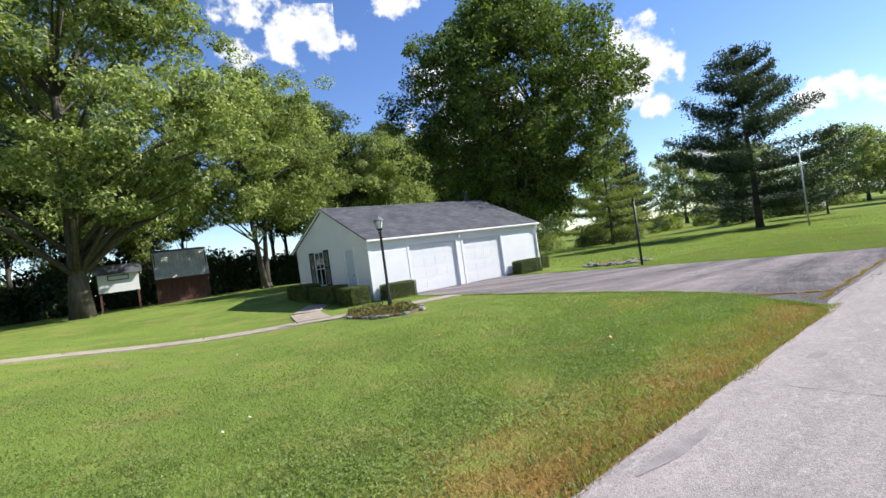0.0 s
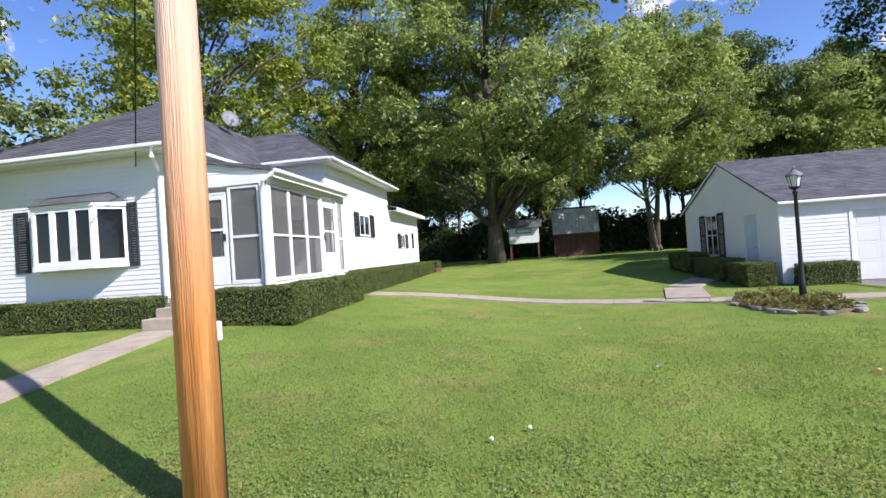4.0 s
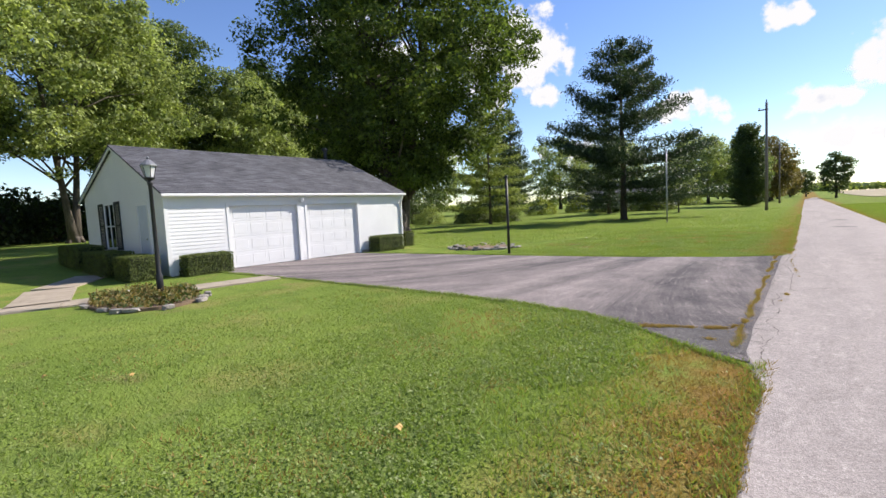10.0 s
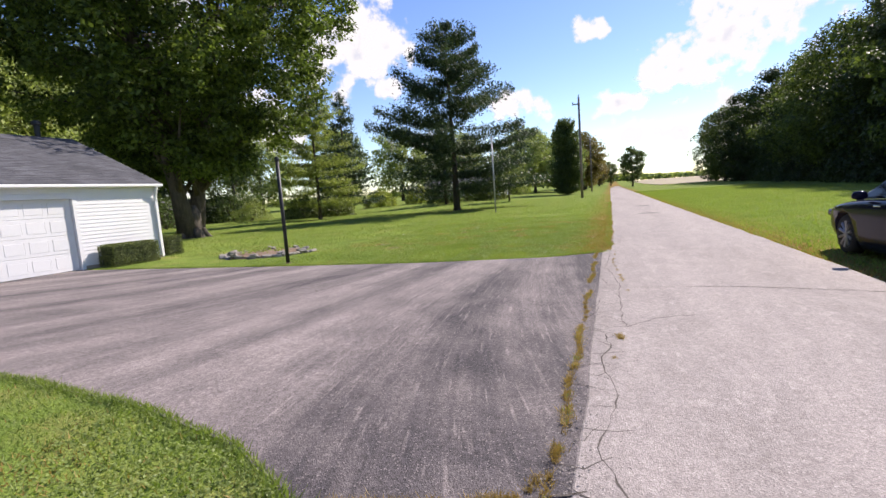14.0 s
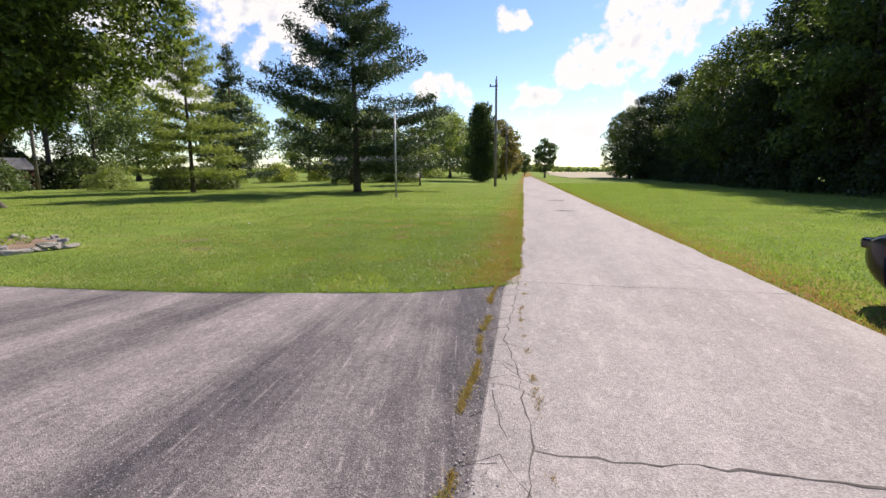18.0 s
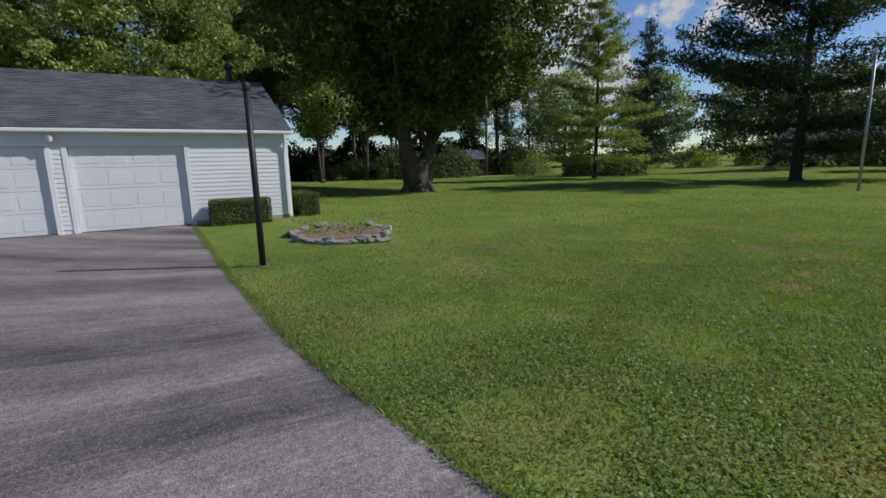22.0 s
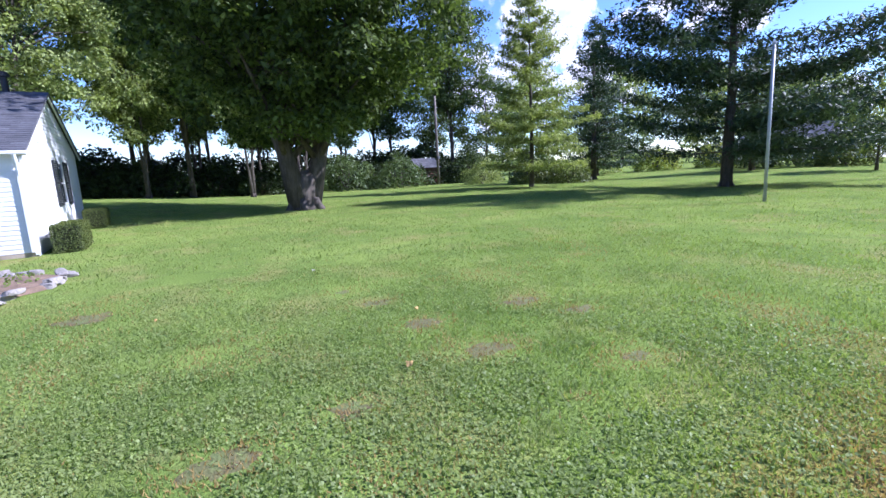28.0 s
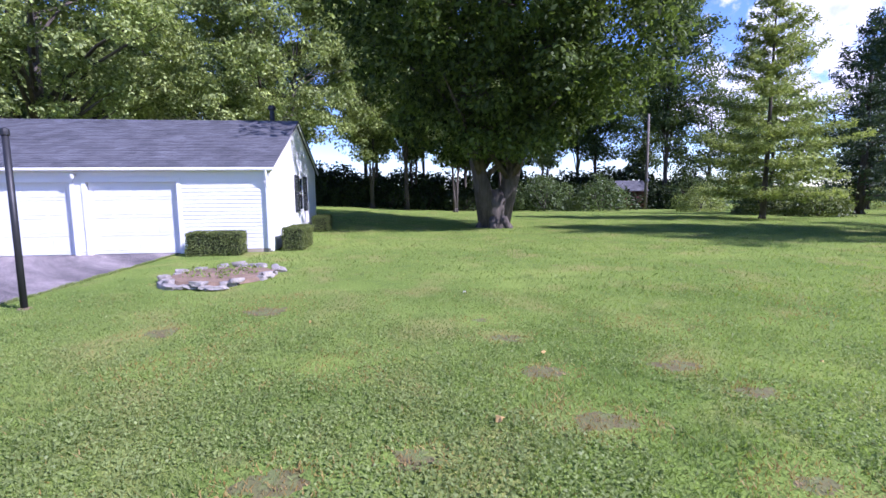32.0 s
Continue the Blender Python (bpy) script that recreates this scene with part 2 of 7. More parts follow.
def asphalt(name, dark, pale, chip, turn=9.6, bands=0.5, strokes=9.0, stroke=0.5, along=0.06, fresh=0.0, arc=0.0):
    """Worn asphalt: lengthwise bands and brush strokes, stone chips of many tones, fine relief."""
    m = bpy.data.materials.new(name)
    m.use_nodes = True
    nt = m.node_tree
    n, link = nt.nodes, nt.links.new
    bsdf = n["Principled BSDF"]
    bsdf.inputs["Roughness"].default_value, bsdf.inputs["Specular IOR Level"].default_value = 0.9, 0.25
    co, rot = n.new("ShaderNodeTexCoord"), n.new("ShaderNodeMapping")
    rot.inputs["Rotation"].default_value = (0, 0, radians(-turn))
    if arc:
        # the bands bend as the tyres of turning cars do
        xyz, back = n.new("ShaderNodeSeparateXYZ"), n.new("ShaderNodeCombineXYZ")
        link(co.outputs["Object"], xyz.inputs[0])

        def sum_of(op, a, b, c=0.0):
            t = n.new("ShaderNodeMath")
            t.operation = op
            for k, v in enumerate((a, b, c)):
                if isinstance(v, float):
                    t.inputs[k].default_value = v
                else:
                    link(v, t.inputs[k])
            return t.outputs[0]

        bend = sum_of("MULTIPLY", sum_of("MULTIPLY_ADD", xyz.outputs[0], arc, 5.0 * arc), sum_of("ADD", xyz.outputs[1], -12.0))
        link(sum_of("ADD", xyz.outputs[0], bend), back.inputs[0])
        link(xyz.outputs[1], back.inputs[1])
        link(back.outputs[0], rot.inputs["Vector"])
    else:
        link(co.outputs["Object"], rot.inputs["Vector"])

    def streaky(freq, ratio, detail, lo, hi):
        mp, t, r = n.new("ShaderNodeMapping"), n.new("ShaderNodeTexNoise"), n.new("ShaderNodeMapRange")
        mp.inputs["Scale"].default_value = (freq, freq * ratio, 1)
        t.inputs["Scale"].default_value, t.inputs["Detail"].default_value = 1, detail
        r.inputs[1].default_value, r.inputs[2].default_value = lo, hi
        link(rot.outputs[0], mp.inputs["Vector"]), link(mp.outputs[0], t.inputs["Vector"]), link(t.outputs["Fac"], r.inputs[0])
        return r.outputs[0]

    def calc(op, a, b):
        x = n.new("ShaderNodeMath")
        x.operation = op
        for k, v in ((0, a), (1, b)):
            if isinstance(v, (int, float)):
                x.inputs[k].default_value = v
            else:
                link(v, x.inputs[k])
        return x.outputs[0]

    fac = calc("ADD", calc("MULTIPLY", streaky(bands, 0.12, 4, 0.38, 0.62), 0.8 - stroke), calc("ADD", calc("MULTIPLY", streaky(bands * 4.5, 0.09, 4, 0.3, 0.7), 0.2), calc("MULTIPLY", streaky(strokes, along, 5, 0.34, 0.66), stroke)))
    ragged = streaky(2.2, 0.7, 9, 0.3, 0.7)
    fac = calc("ADD", fac, calc("MULTIPLY", calc("SUBTRACT", ragged, 0.5), 0.35))
    fac = calc("ADD", fac, calc("MULTIPLY", streaky(strokes * 2.2, along * 1.6, 2, 0.6, 0.7), stroke * 2.0))
    if fresh:
        # a fresher, darker coat towards the lane
        at, coat = n.new("ShaderNodeSeparateXYZ"), n.new("ShaderNodeMapRange")
        link(rot.outputs[0], at.inputs[0]), link(at.outputs[0], coat.inputs[0])
        coat.inputs[1].default_value, coat.inputs[2].default_value, coat.inputs[4].default_value = -4.6, -2.6, fresh
        fac = calc("SUBTRACT", fac, coat.outputs[0])
    mix = n.new("ShaderNodeMix")
    mix.data_type = "RGBA"
    mix.inputs[6].default_value, mix.inputs[7].default_value = (*dark, 1), (*pale, 1)
    link(fac, mix.inputs["Factor"])
    vor = n.new("ShaderNodeTexVoronoi")
    vor.inputs["Scale"].default_value = 130
    link(co.outputs["Object"], vor.inputs["Vector"])
    sep = n.new("ShaderNodeSeparateXYZ")
    link(vor.outputs["Color"], sep.inputs[0])
    rng = n.new("ShaderNodeMapRange")
    rng.inputs[3].default_value, rng.inputs[4].default_value = 1 - chip, 1 + chip
    link(sep.outputs[0], rng.inputs[0])
    coarse = n.new("ShaderNodeTexNoise")
    coarse.inputs["Scale"].default_value, coarse.inputs["Detail"].default_value = 22, 6
    link(co.outputs["Object"], coarse.inputs["Vector"])
    cr = n.new("ShaderNodeMapRange")
    cr.inputs[1].default_value, cr.inputs[2].default_value, cr.inputs[3].default_value, cr.inputs[4].default_value = 0.3, 0.7, 1 - chip * 0.45, 1 + chip * 0.45
    link(coarse.outputs["Fac"], cr.inputs[0])
    hsv = n.new("ShaderNodeHueSaturation")
    link(mix.outputs[2], hsv.inputs["Color"]), link(calc("MULTIPLY", rng.outputs[0], cr.outputs[0]), hsv.inputs["Value"])
    # single pale stones
    stone = n.new("ShaderNodeMix")
    stone.data_type = "RGBA"
    stone.inputs[7].default_value = (min(1, pale[0] * 1.9), min(1, pale[1] * 1.9), min(1, pale[2] * 1.9), 1)
    gate = calc("MULTIPLY", calc("GREATER_THAN", sep.outputs[1], 0.95), 0.3)
    link(gate, stone.inputs["Factor"]), link(hsv.outputs[0], stone.inputs[6])
    link(stone.outputs[2], bsdf.inputs["Base Color"])
    b = n.new("ShaderNodeBump")
    b.inputs["Strength"].default_value, b.inputs["Distance"].default_value = 0.45, 0.006
    link(vor.outputs["Distance"], b.inputs["Height"]), link(b.outputs[0], bsdf.inputs["Normal"])
    return m


def weathering_up(m, grey, z0, z1):
    """Bleach a material towards grey between two heights of its object, as a weathered pole is."""
    nt = m.node_tree
    n, link = nt.nodes, nt.links.new
    bsdf = n["Principled BSDF"]
    src = bsdf.inputs["Base Color"].links[0].from_socket
    co, sep, rng, mix, tex = n.new("ShaderNodeTexCoord"), n.new("ShaderNodeSeparateXYZ"), n.new("ShaderNodeMapRange"), n.new("ShaderNodeMix"), n.new("ShaderNodeMix")
    rng.inputs[1].default_value, rng.inputs[2].default_value, rng.inputs[4].default_value = z0, z1, 0.85
    link(co.outputs["Object"], sep.inputs[0]), link(sep.outputs[2], rng.inputs[0])
    tex.data_type, tex.blend_type = "RGBA", "MULTIPLY"
    mix.data_type = "RGBA"
    mix.inputs[7].default_value = (*grey, 1)
    grain, mp, gr = n.new("ShaderNodeTexNoise"), n.new("ShaderNodeMapping"), n.new("ShaderNodeMapRange")
    mp.inputs["Scale"].default_value = (26, 26, 0.7)
    grain.inputs["Scale"].default_value, grain.inputs["Detail"].default_value = 1, 6
    gr.inputs[1].default_value, gr.inputs[2].default_value, gr.inputs[3].default_value, gr.inputs[4].default_value = 0.35, 0.6, 0.8, 1.05
    link(co.outputs["Object"], mp.inputs["Vector"]), link(mp.outputs[0], grain.inputs["Vector"]), link(grain.outputs["Fac"], gr.inputs[0])
    tex.inputs[0].default_value = 1.0
    link(rng.outputs[0], mix.inputs["Factor"]), link(src, mix.inputs[6]), link(mix.outputs[2], tex.inputs[6])
    link(gr.outputs[0], tex.inputs[7]), link(tex.outputs[2], bsdf.inputs["Base Color"])
    return m


M = {}
M["lawn"] = lawn_material("mown_lawn")
M["road"] = asphalt("chip_seal_road", (0.25, 0.22, 0.205), (0.35, 0.308, 0.286), 0.26, 4.9, 0.9, 5.0, 0.35, 0.25)
M["drive"] = asphalt("worn_blacktop", (0.064, 0.057, 0.06), (0.285, 0.243, 0.23), 0.42, 1.0, 0.74, 14.0, 0.19, 0.04, 0.16, arc=0.11)
M["crack"] = material("dark_crack", (0.085, 0.072, 0.062), 0.95, 0.3, 4, 60, 0.2)
M["concrete"] = material("walk_concrete", (0.34, 0.285, 0.22), 0.9, 0.16, 2.5, 50, 0.3)
M["siding"] = material("white_vinyl_siding", (0.71, 0.705, 0.70), 0.5, 0.03, 1.2, 30, 0.05)
M["trim"] = material("white_trim_paint", (0.73, 0.725, 0.715), 0.45, 0.03, 2, 40, 0.05)
M["gdoor"] = material("white_steel_door", (0.69, 0.69, 0.69), 0.4, 0.03, 1.5, 30, 0.04)
M["shingle"] = material("grey_asphalt_shingle", (0.085, 0.085, 0.095), 0.95, 0.25, 1.5, 22, 0.5, island=0.22)
M["shutter"] = material("charcoal_shutter", (0.03, 0.032, 0.036), 0.6, 0.15, 3, 40, 0.1)
M["black"] = material("black_painted_metal", (0.018, 0.018, 0.02), 0.5, 0.2, 5, 60, 0.08)
M["bark"] = material("grey_bark", (0.17, 0.145, 0.12), 0.95, 0.35, 2.5, 14, 0.9, stretch=(3, 3, 0.6))
M["darkbark"] = material("dark_bark", (0.09, 0.075, 0.06), 0.95, 0.35, 2.5, 14, 0.9, stretch=(3, 3, 0.6))
M["pole"] = weathering_up(material("new_pine_pole", (0.78, 0.25, 0.035), 0.75, 0.24, 1.0, 11, 0.8, other=(0.74, 0.34, 0.1), stretch=(8, 8, 0.35)), (0.7, 0.53, 0.39), 1.2, 3.2)
M["oldpole"] = material("weathered_pole", (0.2, 0.17, 0.15), 0.9, 0.2, 2, 12, 0.4, stretch=(6, 6, 0.4))
M["glass"] = plain("dark_window_glass", (0.012, 0.014, 0.016), 0.04, 0, 0.28)
# door colour greyed to carry the shade of its recess
M["shaded_door"] = material("shaded_door_paint", (0.5, 0.54, 0.6), 0.5, 0.05, 2, 30, 0.05)
M["screen"] = plain("insect_screen", (0.16, 0.155, 0.15), 0.8, 0, 0.2, alpha=0.38)
M["stone"] = material("pale_limestone", (0.26, 0.235, 0.21), 0.9, 0.25, 4, 25, 0.6)
M["soil"] = material("dry_soil", (0.19, 0.13, 0.085), 0.95, 0.3, 4, 40, 0.5)
M["core"] = material("hedge_twigs", (0.025, 0.03, 0.012), 0.95, 0.3, 6, 40, 0.4)
M["tin"] = material("galvanised_roof", (0.5, 0.48, 0.46), 0.6, 0.22, 1.5, 12, 0.15)
M["redwood"] = material("brown_board", (0.13, 0.06, 0.042), 0.85, 0.3, 2, 20, 0.3, stretch=(4, 4, 0.5))
M["pale_blue"] = material("pale_blue_siding", (0.62, 0.7, 0.78), 0.55, 0.04, 1.2, 30, 0.05)
M["metal"] = material("dull_galvanised", (0.36, 0.37, 0.38), 0.55, 0.1, 3, 40, 0.05, metal=0.3)
M["dishgrey"] = material("dish_grey", (0.16, 0.165, 0.18), 0.5, 0.06, 3, 40, 0.03)
M["leaf_oak"] = leaf_material("oak_leaves", (0.06, 0.09, 0.025), (0.5, 0.57, 0.2), 0.4)
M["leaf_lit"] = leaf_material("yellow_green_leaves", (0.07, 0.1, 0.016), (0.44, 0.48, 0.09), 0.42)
M["leaf_maple"] = leaf_material("silver_maple_leaves", (0.022, 0.036, 0.012), (0.19, 0.26, 0.06), 0.5)
M["leaf_young"] = leaf_material("young_maple_leaves", (0.07, 0.105, 0.028), (0.33, 0.39, 0.14), 0.36)
# the woods' deep shade is put into this near-black leaf colour
M["leaf_shade"] = leaf_material("shaded_wood_leaves", (0.014, 0.025, 0.008), (0.06, 0.09, 0.022), 0.3)
# lighter copy of it, standing for sunlit leaf edges
M["leaf_lit_edge"] = leaf_material("lit_edge_leaves", (0.025, 0.042, 0.012), (0.15, 0.2, 0.05), 0.4)
M["leaf_dark"] = leaf_material("dark_leaves", (0.045, 0.075, 0.024), (0.14, 0.185, 0.06), 0.36)
M["needle"] = leaf_material("pine_needles", (0.026, 0.05, 0.028), (0.09, 0.13, 0.065), 0.22)
M["spruce"] = leaf_material("larch_needles", (0.12, 0.16, 0.05), (0.4, 0.45, 0.135), 0.42)
M["hedge"] = leaf_material("clipped_yew", (0.05, 0.075, 0.018), (0.19, 0.22, 0.06), 0.3, scale=3)
M["autumn"] = leaf_material("turning_leaves", (0.12, 0.11, 0.035), (0.3, 0.23, 0.08), 0.35)
M["blade"] = leaf_material("grass_blades", (0.15, 0.2, 0.052), (0.285, 0.33, 0.112), 0.5, scale=0.7, through=(1.15, 1.35, 0.45))
M["clover"] = leaf_material("clover_leaves", (0.15, 0.19, 0.056), (0.28, 0.33, 0.105), 0.4, scale=1.3, rough=0.5, through=(1.1, 1.4, 0.4))
M["dryblade"] = leaf_material("dry_grass_blades", (0.26, 0.17, 0.05), (0.42, 0.3, 0.11), 0.4, scale=1.5)
M["paint"] = plain("navy_car_paint", (0.006, 0.008, 0.026), 0.14, 0.0, 0.3, coat=0.0)
M["paint"].node_tree.nodes["Principled BSDF"].inputs["IOR"].default_value = 1.27
M["carglass"] = plain("car_glass", (0.008, 0.01, 0.02), 0.03, 0, 0.35)
M["carglass"].node_tree.nodes["Principled BSDF"].inputs["IOR"].default_value = 1.4
M["rubber"] = material("tyre_rubber", (0.02, 0.02, 0.02), 0.85, 0.2, 8, 60, 0.2)
M["alloy"] = plain("alloy_rim", (0.3, 0.3, 0.32), 0.35, 0.8)
M["lamp_red"] = plain("red_lens", (0.35, 0.012, 0.015), 0.3, 0, 0.3, coat=0.0)
M["chrome"] = plain("chrome", (0.7, 0.7, 0.72), 0.12, 1.0)
M["field"] = material("dry_field", (0.3, 0.25, 0.15), 0.95, 0.15, 0.02, 0.4, 0.1)


# ---- building helpers ----
def part(name, bm, mat, parent=None, label="", smooth=False):
    """Link a bmesh as one mesh object, under a thing where one is given."""
    me = bpy.data.meshes.new(name)
    bm.normal_update()
    bm.to_mesh(me)
    bm.free()
    me.materials.append(mat)
    if smooth:
        me.polygons.foreach_set("use_smooth", [True] * len(me.polygons))
    ob = new(name, me)
    if parent:
        ob.parent = parent
    if label:
        tagged(ob, label)
    return ob


def arrays(name, verts, quads, mat, parent=None, tris=False):
    """Link a mesh from numpy arrays of vertices and of faces with 4 (or 3) corners each."""
    k = 3 if tris else 4
    me = bpy.data.meshes.new(name)
    me.vertices.add(len(verts))
    me.vertices.foreach_set("co", np.ascontiguousarray(verts, np.float32).ravel())
    me.loops.add(len(quads) * k)
    me.loops.foreach_set("vertex_index", np.ascontiguousarray(quads, np.int32).ravel())
    me.polygons.add(len(quads))
    me.polygons.foreach_set("loop_start", np.arange(len(quads), dtype=np.int32) * k)
    me.polygons.foreach_set("loop_total", np.full(len(quads), k, np.int32))
    me.update(calc_edges=True)
    me.materials.append(mat)
    ob = new(name, me)
    if parent:
        ob.parent = parent
    return ob


def thing(name, at, label, category, group="", kind=""):
    ob = new(name)
    ob.location = at
    return tagged(ob, label, category, group, kind)


def box(bm, x0, x1, y0, y1, z0, z1, bevel=0.0):
    got = bmesh.ops.create_cube(bm, size=1.0, matrix=Matrix.Translation(((x0 + x1) / 2, (y0 + y1) / 2, (z0 + z1) / 2)) @ Matrix.Diagonal((abs(x1 - x0), abs(y1 - y0), abs(z1 - z0), 1)))
    if bevel:
        edges = list({e for v in got["verts"] for e in v.link_edges})
        bmesh.ops.bevel(bm, geom=edges, offset=bevel, segments=2, affect="EDGES", profile=0.5)
    return bm


def boxed(x0, x1, y0, y1, z0, z1, bevel=0.0):
    return box(bmesh.new(), x0, x1, y0, y1, z0, z1, bevel)


def tube(bm, points, radii, sides=8, cap=True):
    """A tapered round tube through points."""
    rings = []
    pts = [Vector(p) for p in points]
    for i, p in enumerate(pts):
        d = (pts[min(i + 1, len(pts) - 1)] - pts[max(i - 1, 0)]).normalized()
        a = d.cross(Vector((0, 0, 1)) if abs(d.z) < 0.9 else Vector((1, 0, 0))).normalized()
        b = d.cross(a)
        rings.append([bm.verts.new(p + float(radii[i]) * (math.cos(t) * a + math.sin(t) * b)) for t in (2 * math.pi * k / sides for k in range(sides))])
    for r, s in zip(rings, rings[1:]):
        for k in range(sides):
            bm.faces.new((r[k], r[(k + 1) % sides], s[(k + 1) % sides], s[k]))
    if cap:
        bm.faces.new(rings[0][::-1]), bm.faces.new(rings[-1])
    return bm


def lathe(bm, profile, at=(0, 0, 0), sides=20):
    """A turned shape from (radius, height) pairs."""
    x, y, z = at
    rings = [[bm.verts.new((x + r * math.cos(2 * math.pi * k / sides), y + r * math.sin(2 * math.pi * k / sides), z + h)) for k in range(sides)] for r, h in profile]
    for r, s in zip(rings, rings[1:]):
        for k in range(sides):
            bm.faces.new((r[k], r[(k + 1) % sides], s[(k + 1) % sides], s[k]))
    bm.faces.new(rings[0][::-1]), bm.faces.new(rings[-1])
    return bm


def ease(v):
    v = max(0.0, min(1.0, v))
    return v * v * (3 - 2 * v)


def ground_z(x, y):
    """The lie of the land: a low rise under the house and behind the garage, and distant fields climbing a little."""
    a = 0.6 * ease((-x - 2) / 8) * ease((1.5 - y) / 8.5)
    b = 0.7 * ease((-x - 16) / 14) * ease((27 - y) / 17)
    return a + b - a * b / 0.7 + 2.2 * ease((y - 150) / 300) + 0.9 * ease((y - 52) / 40) * ease((-x - 14) / 16)


def turned(x, y, about, degrees=3.0):
    """A place given square to the buildings, as it lies in the world: the plots stand three degrees off the axes."""
    c, s = math.cos(radians(degrees)), math.sin(radians(degrees))
    return about[0] + c * (x - about[0]) - s * (y - about[1]), about[1] + s * (x - about[0]) + c * (y - about[1])


def set_square(ob, about, degrees=3.0):
    ob.matrix_world = Matrix.Translation((*about, 0)) @ Matrix.Rotation(radians(degrees), 4, "Z") @ Matrix.Translation((-about[0], -about[1], 0))


HOUSE_AT, GARAGE_AT = (-9.1, -5.9), (-17.0, 12.1)  # the corners about which the two buildings are turned


def road_x(y, side):
    """x of the road's edge: side -1 is the house side, 1 the far one."""
    return (-0.85 if side < 0 else 2.25) - ROAD_SLOPE * y

# ---- ground ----
def spaced(lo, hi, near_lo, near_hi, step):
    """Grid lines: even near the walk, wider and wider away from it."""
    out = list(np.arange(near_lo, near_hi + 1e-6, step))
    d, v = step, near_hi
    while v < hi:
        d *= 1.3
        v += d
        out.append(min(v, hi))
    d, v = step, near_lo
    while v > lo:
        d *= 1.3
        v -= d
        out.insert(0, max(v, lo))
    return np.array(out)


gx, gy = spaced(-1500, 1500, -50, 8, 0.8), spaced(-1500, 2500, -20, 60, 0.8)
gv = np.array([(x, y, ground_z(x, y) + 0.015 * noise.noise(Vector((x * 0.4, y * 0.4, 0))) * (1 if x < -3 - ROAD_SLOPE * y and not (-18 < x < -1 and 6.5 < y < 17.5) else 0)) for y in gy for x in gx])
nx = len(gx)
gi = np.array([(j * nx + i, j * nx + i + 1, (j + 1) * nx + i + 1, (j + 1) * nx + i) for j in range(len(gy) - 1) for i in range(nx - 1)])
tagged(arrays("ground", gv, gi, M["lawn"]), "mown green lawn with dry brown patches", "lawn", kind="structure")

# the lane: a slab with a slightly broken edge
bm = bmesh.new()
rows = []
for k in range(260):
    y = -40 + (k * 0.5 if k < 170 else 85 + (k - 170) * 5.0)
    w = 0.05 * noise.noise(Vector((0, y * 1.1, 3))), 0.05 * noise.noise(Vector((9, y * 1.1, 3)))
    lift = ground_z(0, y)
    apron = -0.21 * ease((y - 6.6) / 0.8) * ease((17.4 - y) / 0.6)
    rows.append([bm.verts.new((x, y, z + lift)) for x, z in ((road_x(y, -1) - 0.06 + w[0] * 0.6 + apron, -0.01), (road_x(y, -1) + w[0] * 0.6 + apron, 0.018), (road_x(y, 0) - 1.55, 0.035), (road_x(y, 1) + w[1], 0.018), (road_x(y, 1) + 0.06 + w[1], -0.01))])
for r, s in zip(rows, rows[1:]):
    for a in range(4):
        bm.faces.new((r[a], r[a + 1], s[a + 1], s[a]))
tagged(part("road", bm, M["road"]), "pale grey chip-sealed country lane", "road", kind="structure")


def drive_lo(x):
    """Near edge (smaller y) of the driveway at x: it flares out to the lane."""
    return np.interp(x, (-17.2, -12.8, -8.3, -6.7, -5.0, -3.8, -2.95, -2.46, -1.9, -1.4), (8.25, 8.42, 8.55, 8.57, 8.5, 8.3, 7.92, 7.56, 7.17, 6.9))


def drive_hi(x):
    """Far edge of the driveway at x."""
    return np.interp(x, (-17.2, -9.5, -6.3, -4.7, -3.5, -2.6, -1.9), (14.5, 15.1, 15.45, 15.8, 16.1, 16.65, 17.05))


bm = bmesh.new()
rows = []
for k in range(64):
    x = -17.3 + k * (15.5 / 63)
    wob = 0.03 * noise.noise(Vector((x * 1.7, 0, 0))), 0.03 * noise.noise(Vector((x * 1.7, 5, 0)))
    lo, hi = drive_lo(x) + wob[0], drive_hi(x) + wob[1]
    # the lane side follows the lane's own edge
    ys = [lo + (hi - lo) * j / 16 for j in range(17)]
    rows.append([bm.verts.new((min(x, road_x(y, -1) - 0.02) if k < 63 else road_x(y, -1) - 0.02, y, 0.013)) for y in ys])
for r, s in zip(rows, rows[1:]):
    for a in range(16):
        bm.faces.new((r[a], s[a], s[a + 1], r[a + 1]))
bmesh.ops.remove_doubles(bm, verts=bm.verts, dist=0.0005)
tagged(part("driveway", bm, M["drive"]), "dark worn blacktop driveway with tyre streaks", "driveway", kind="structure")


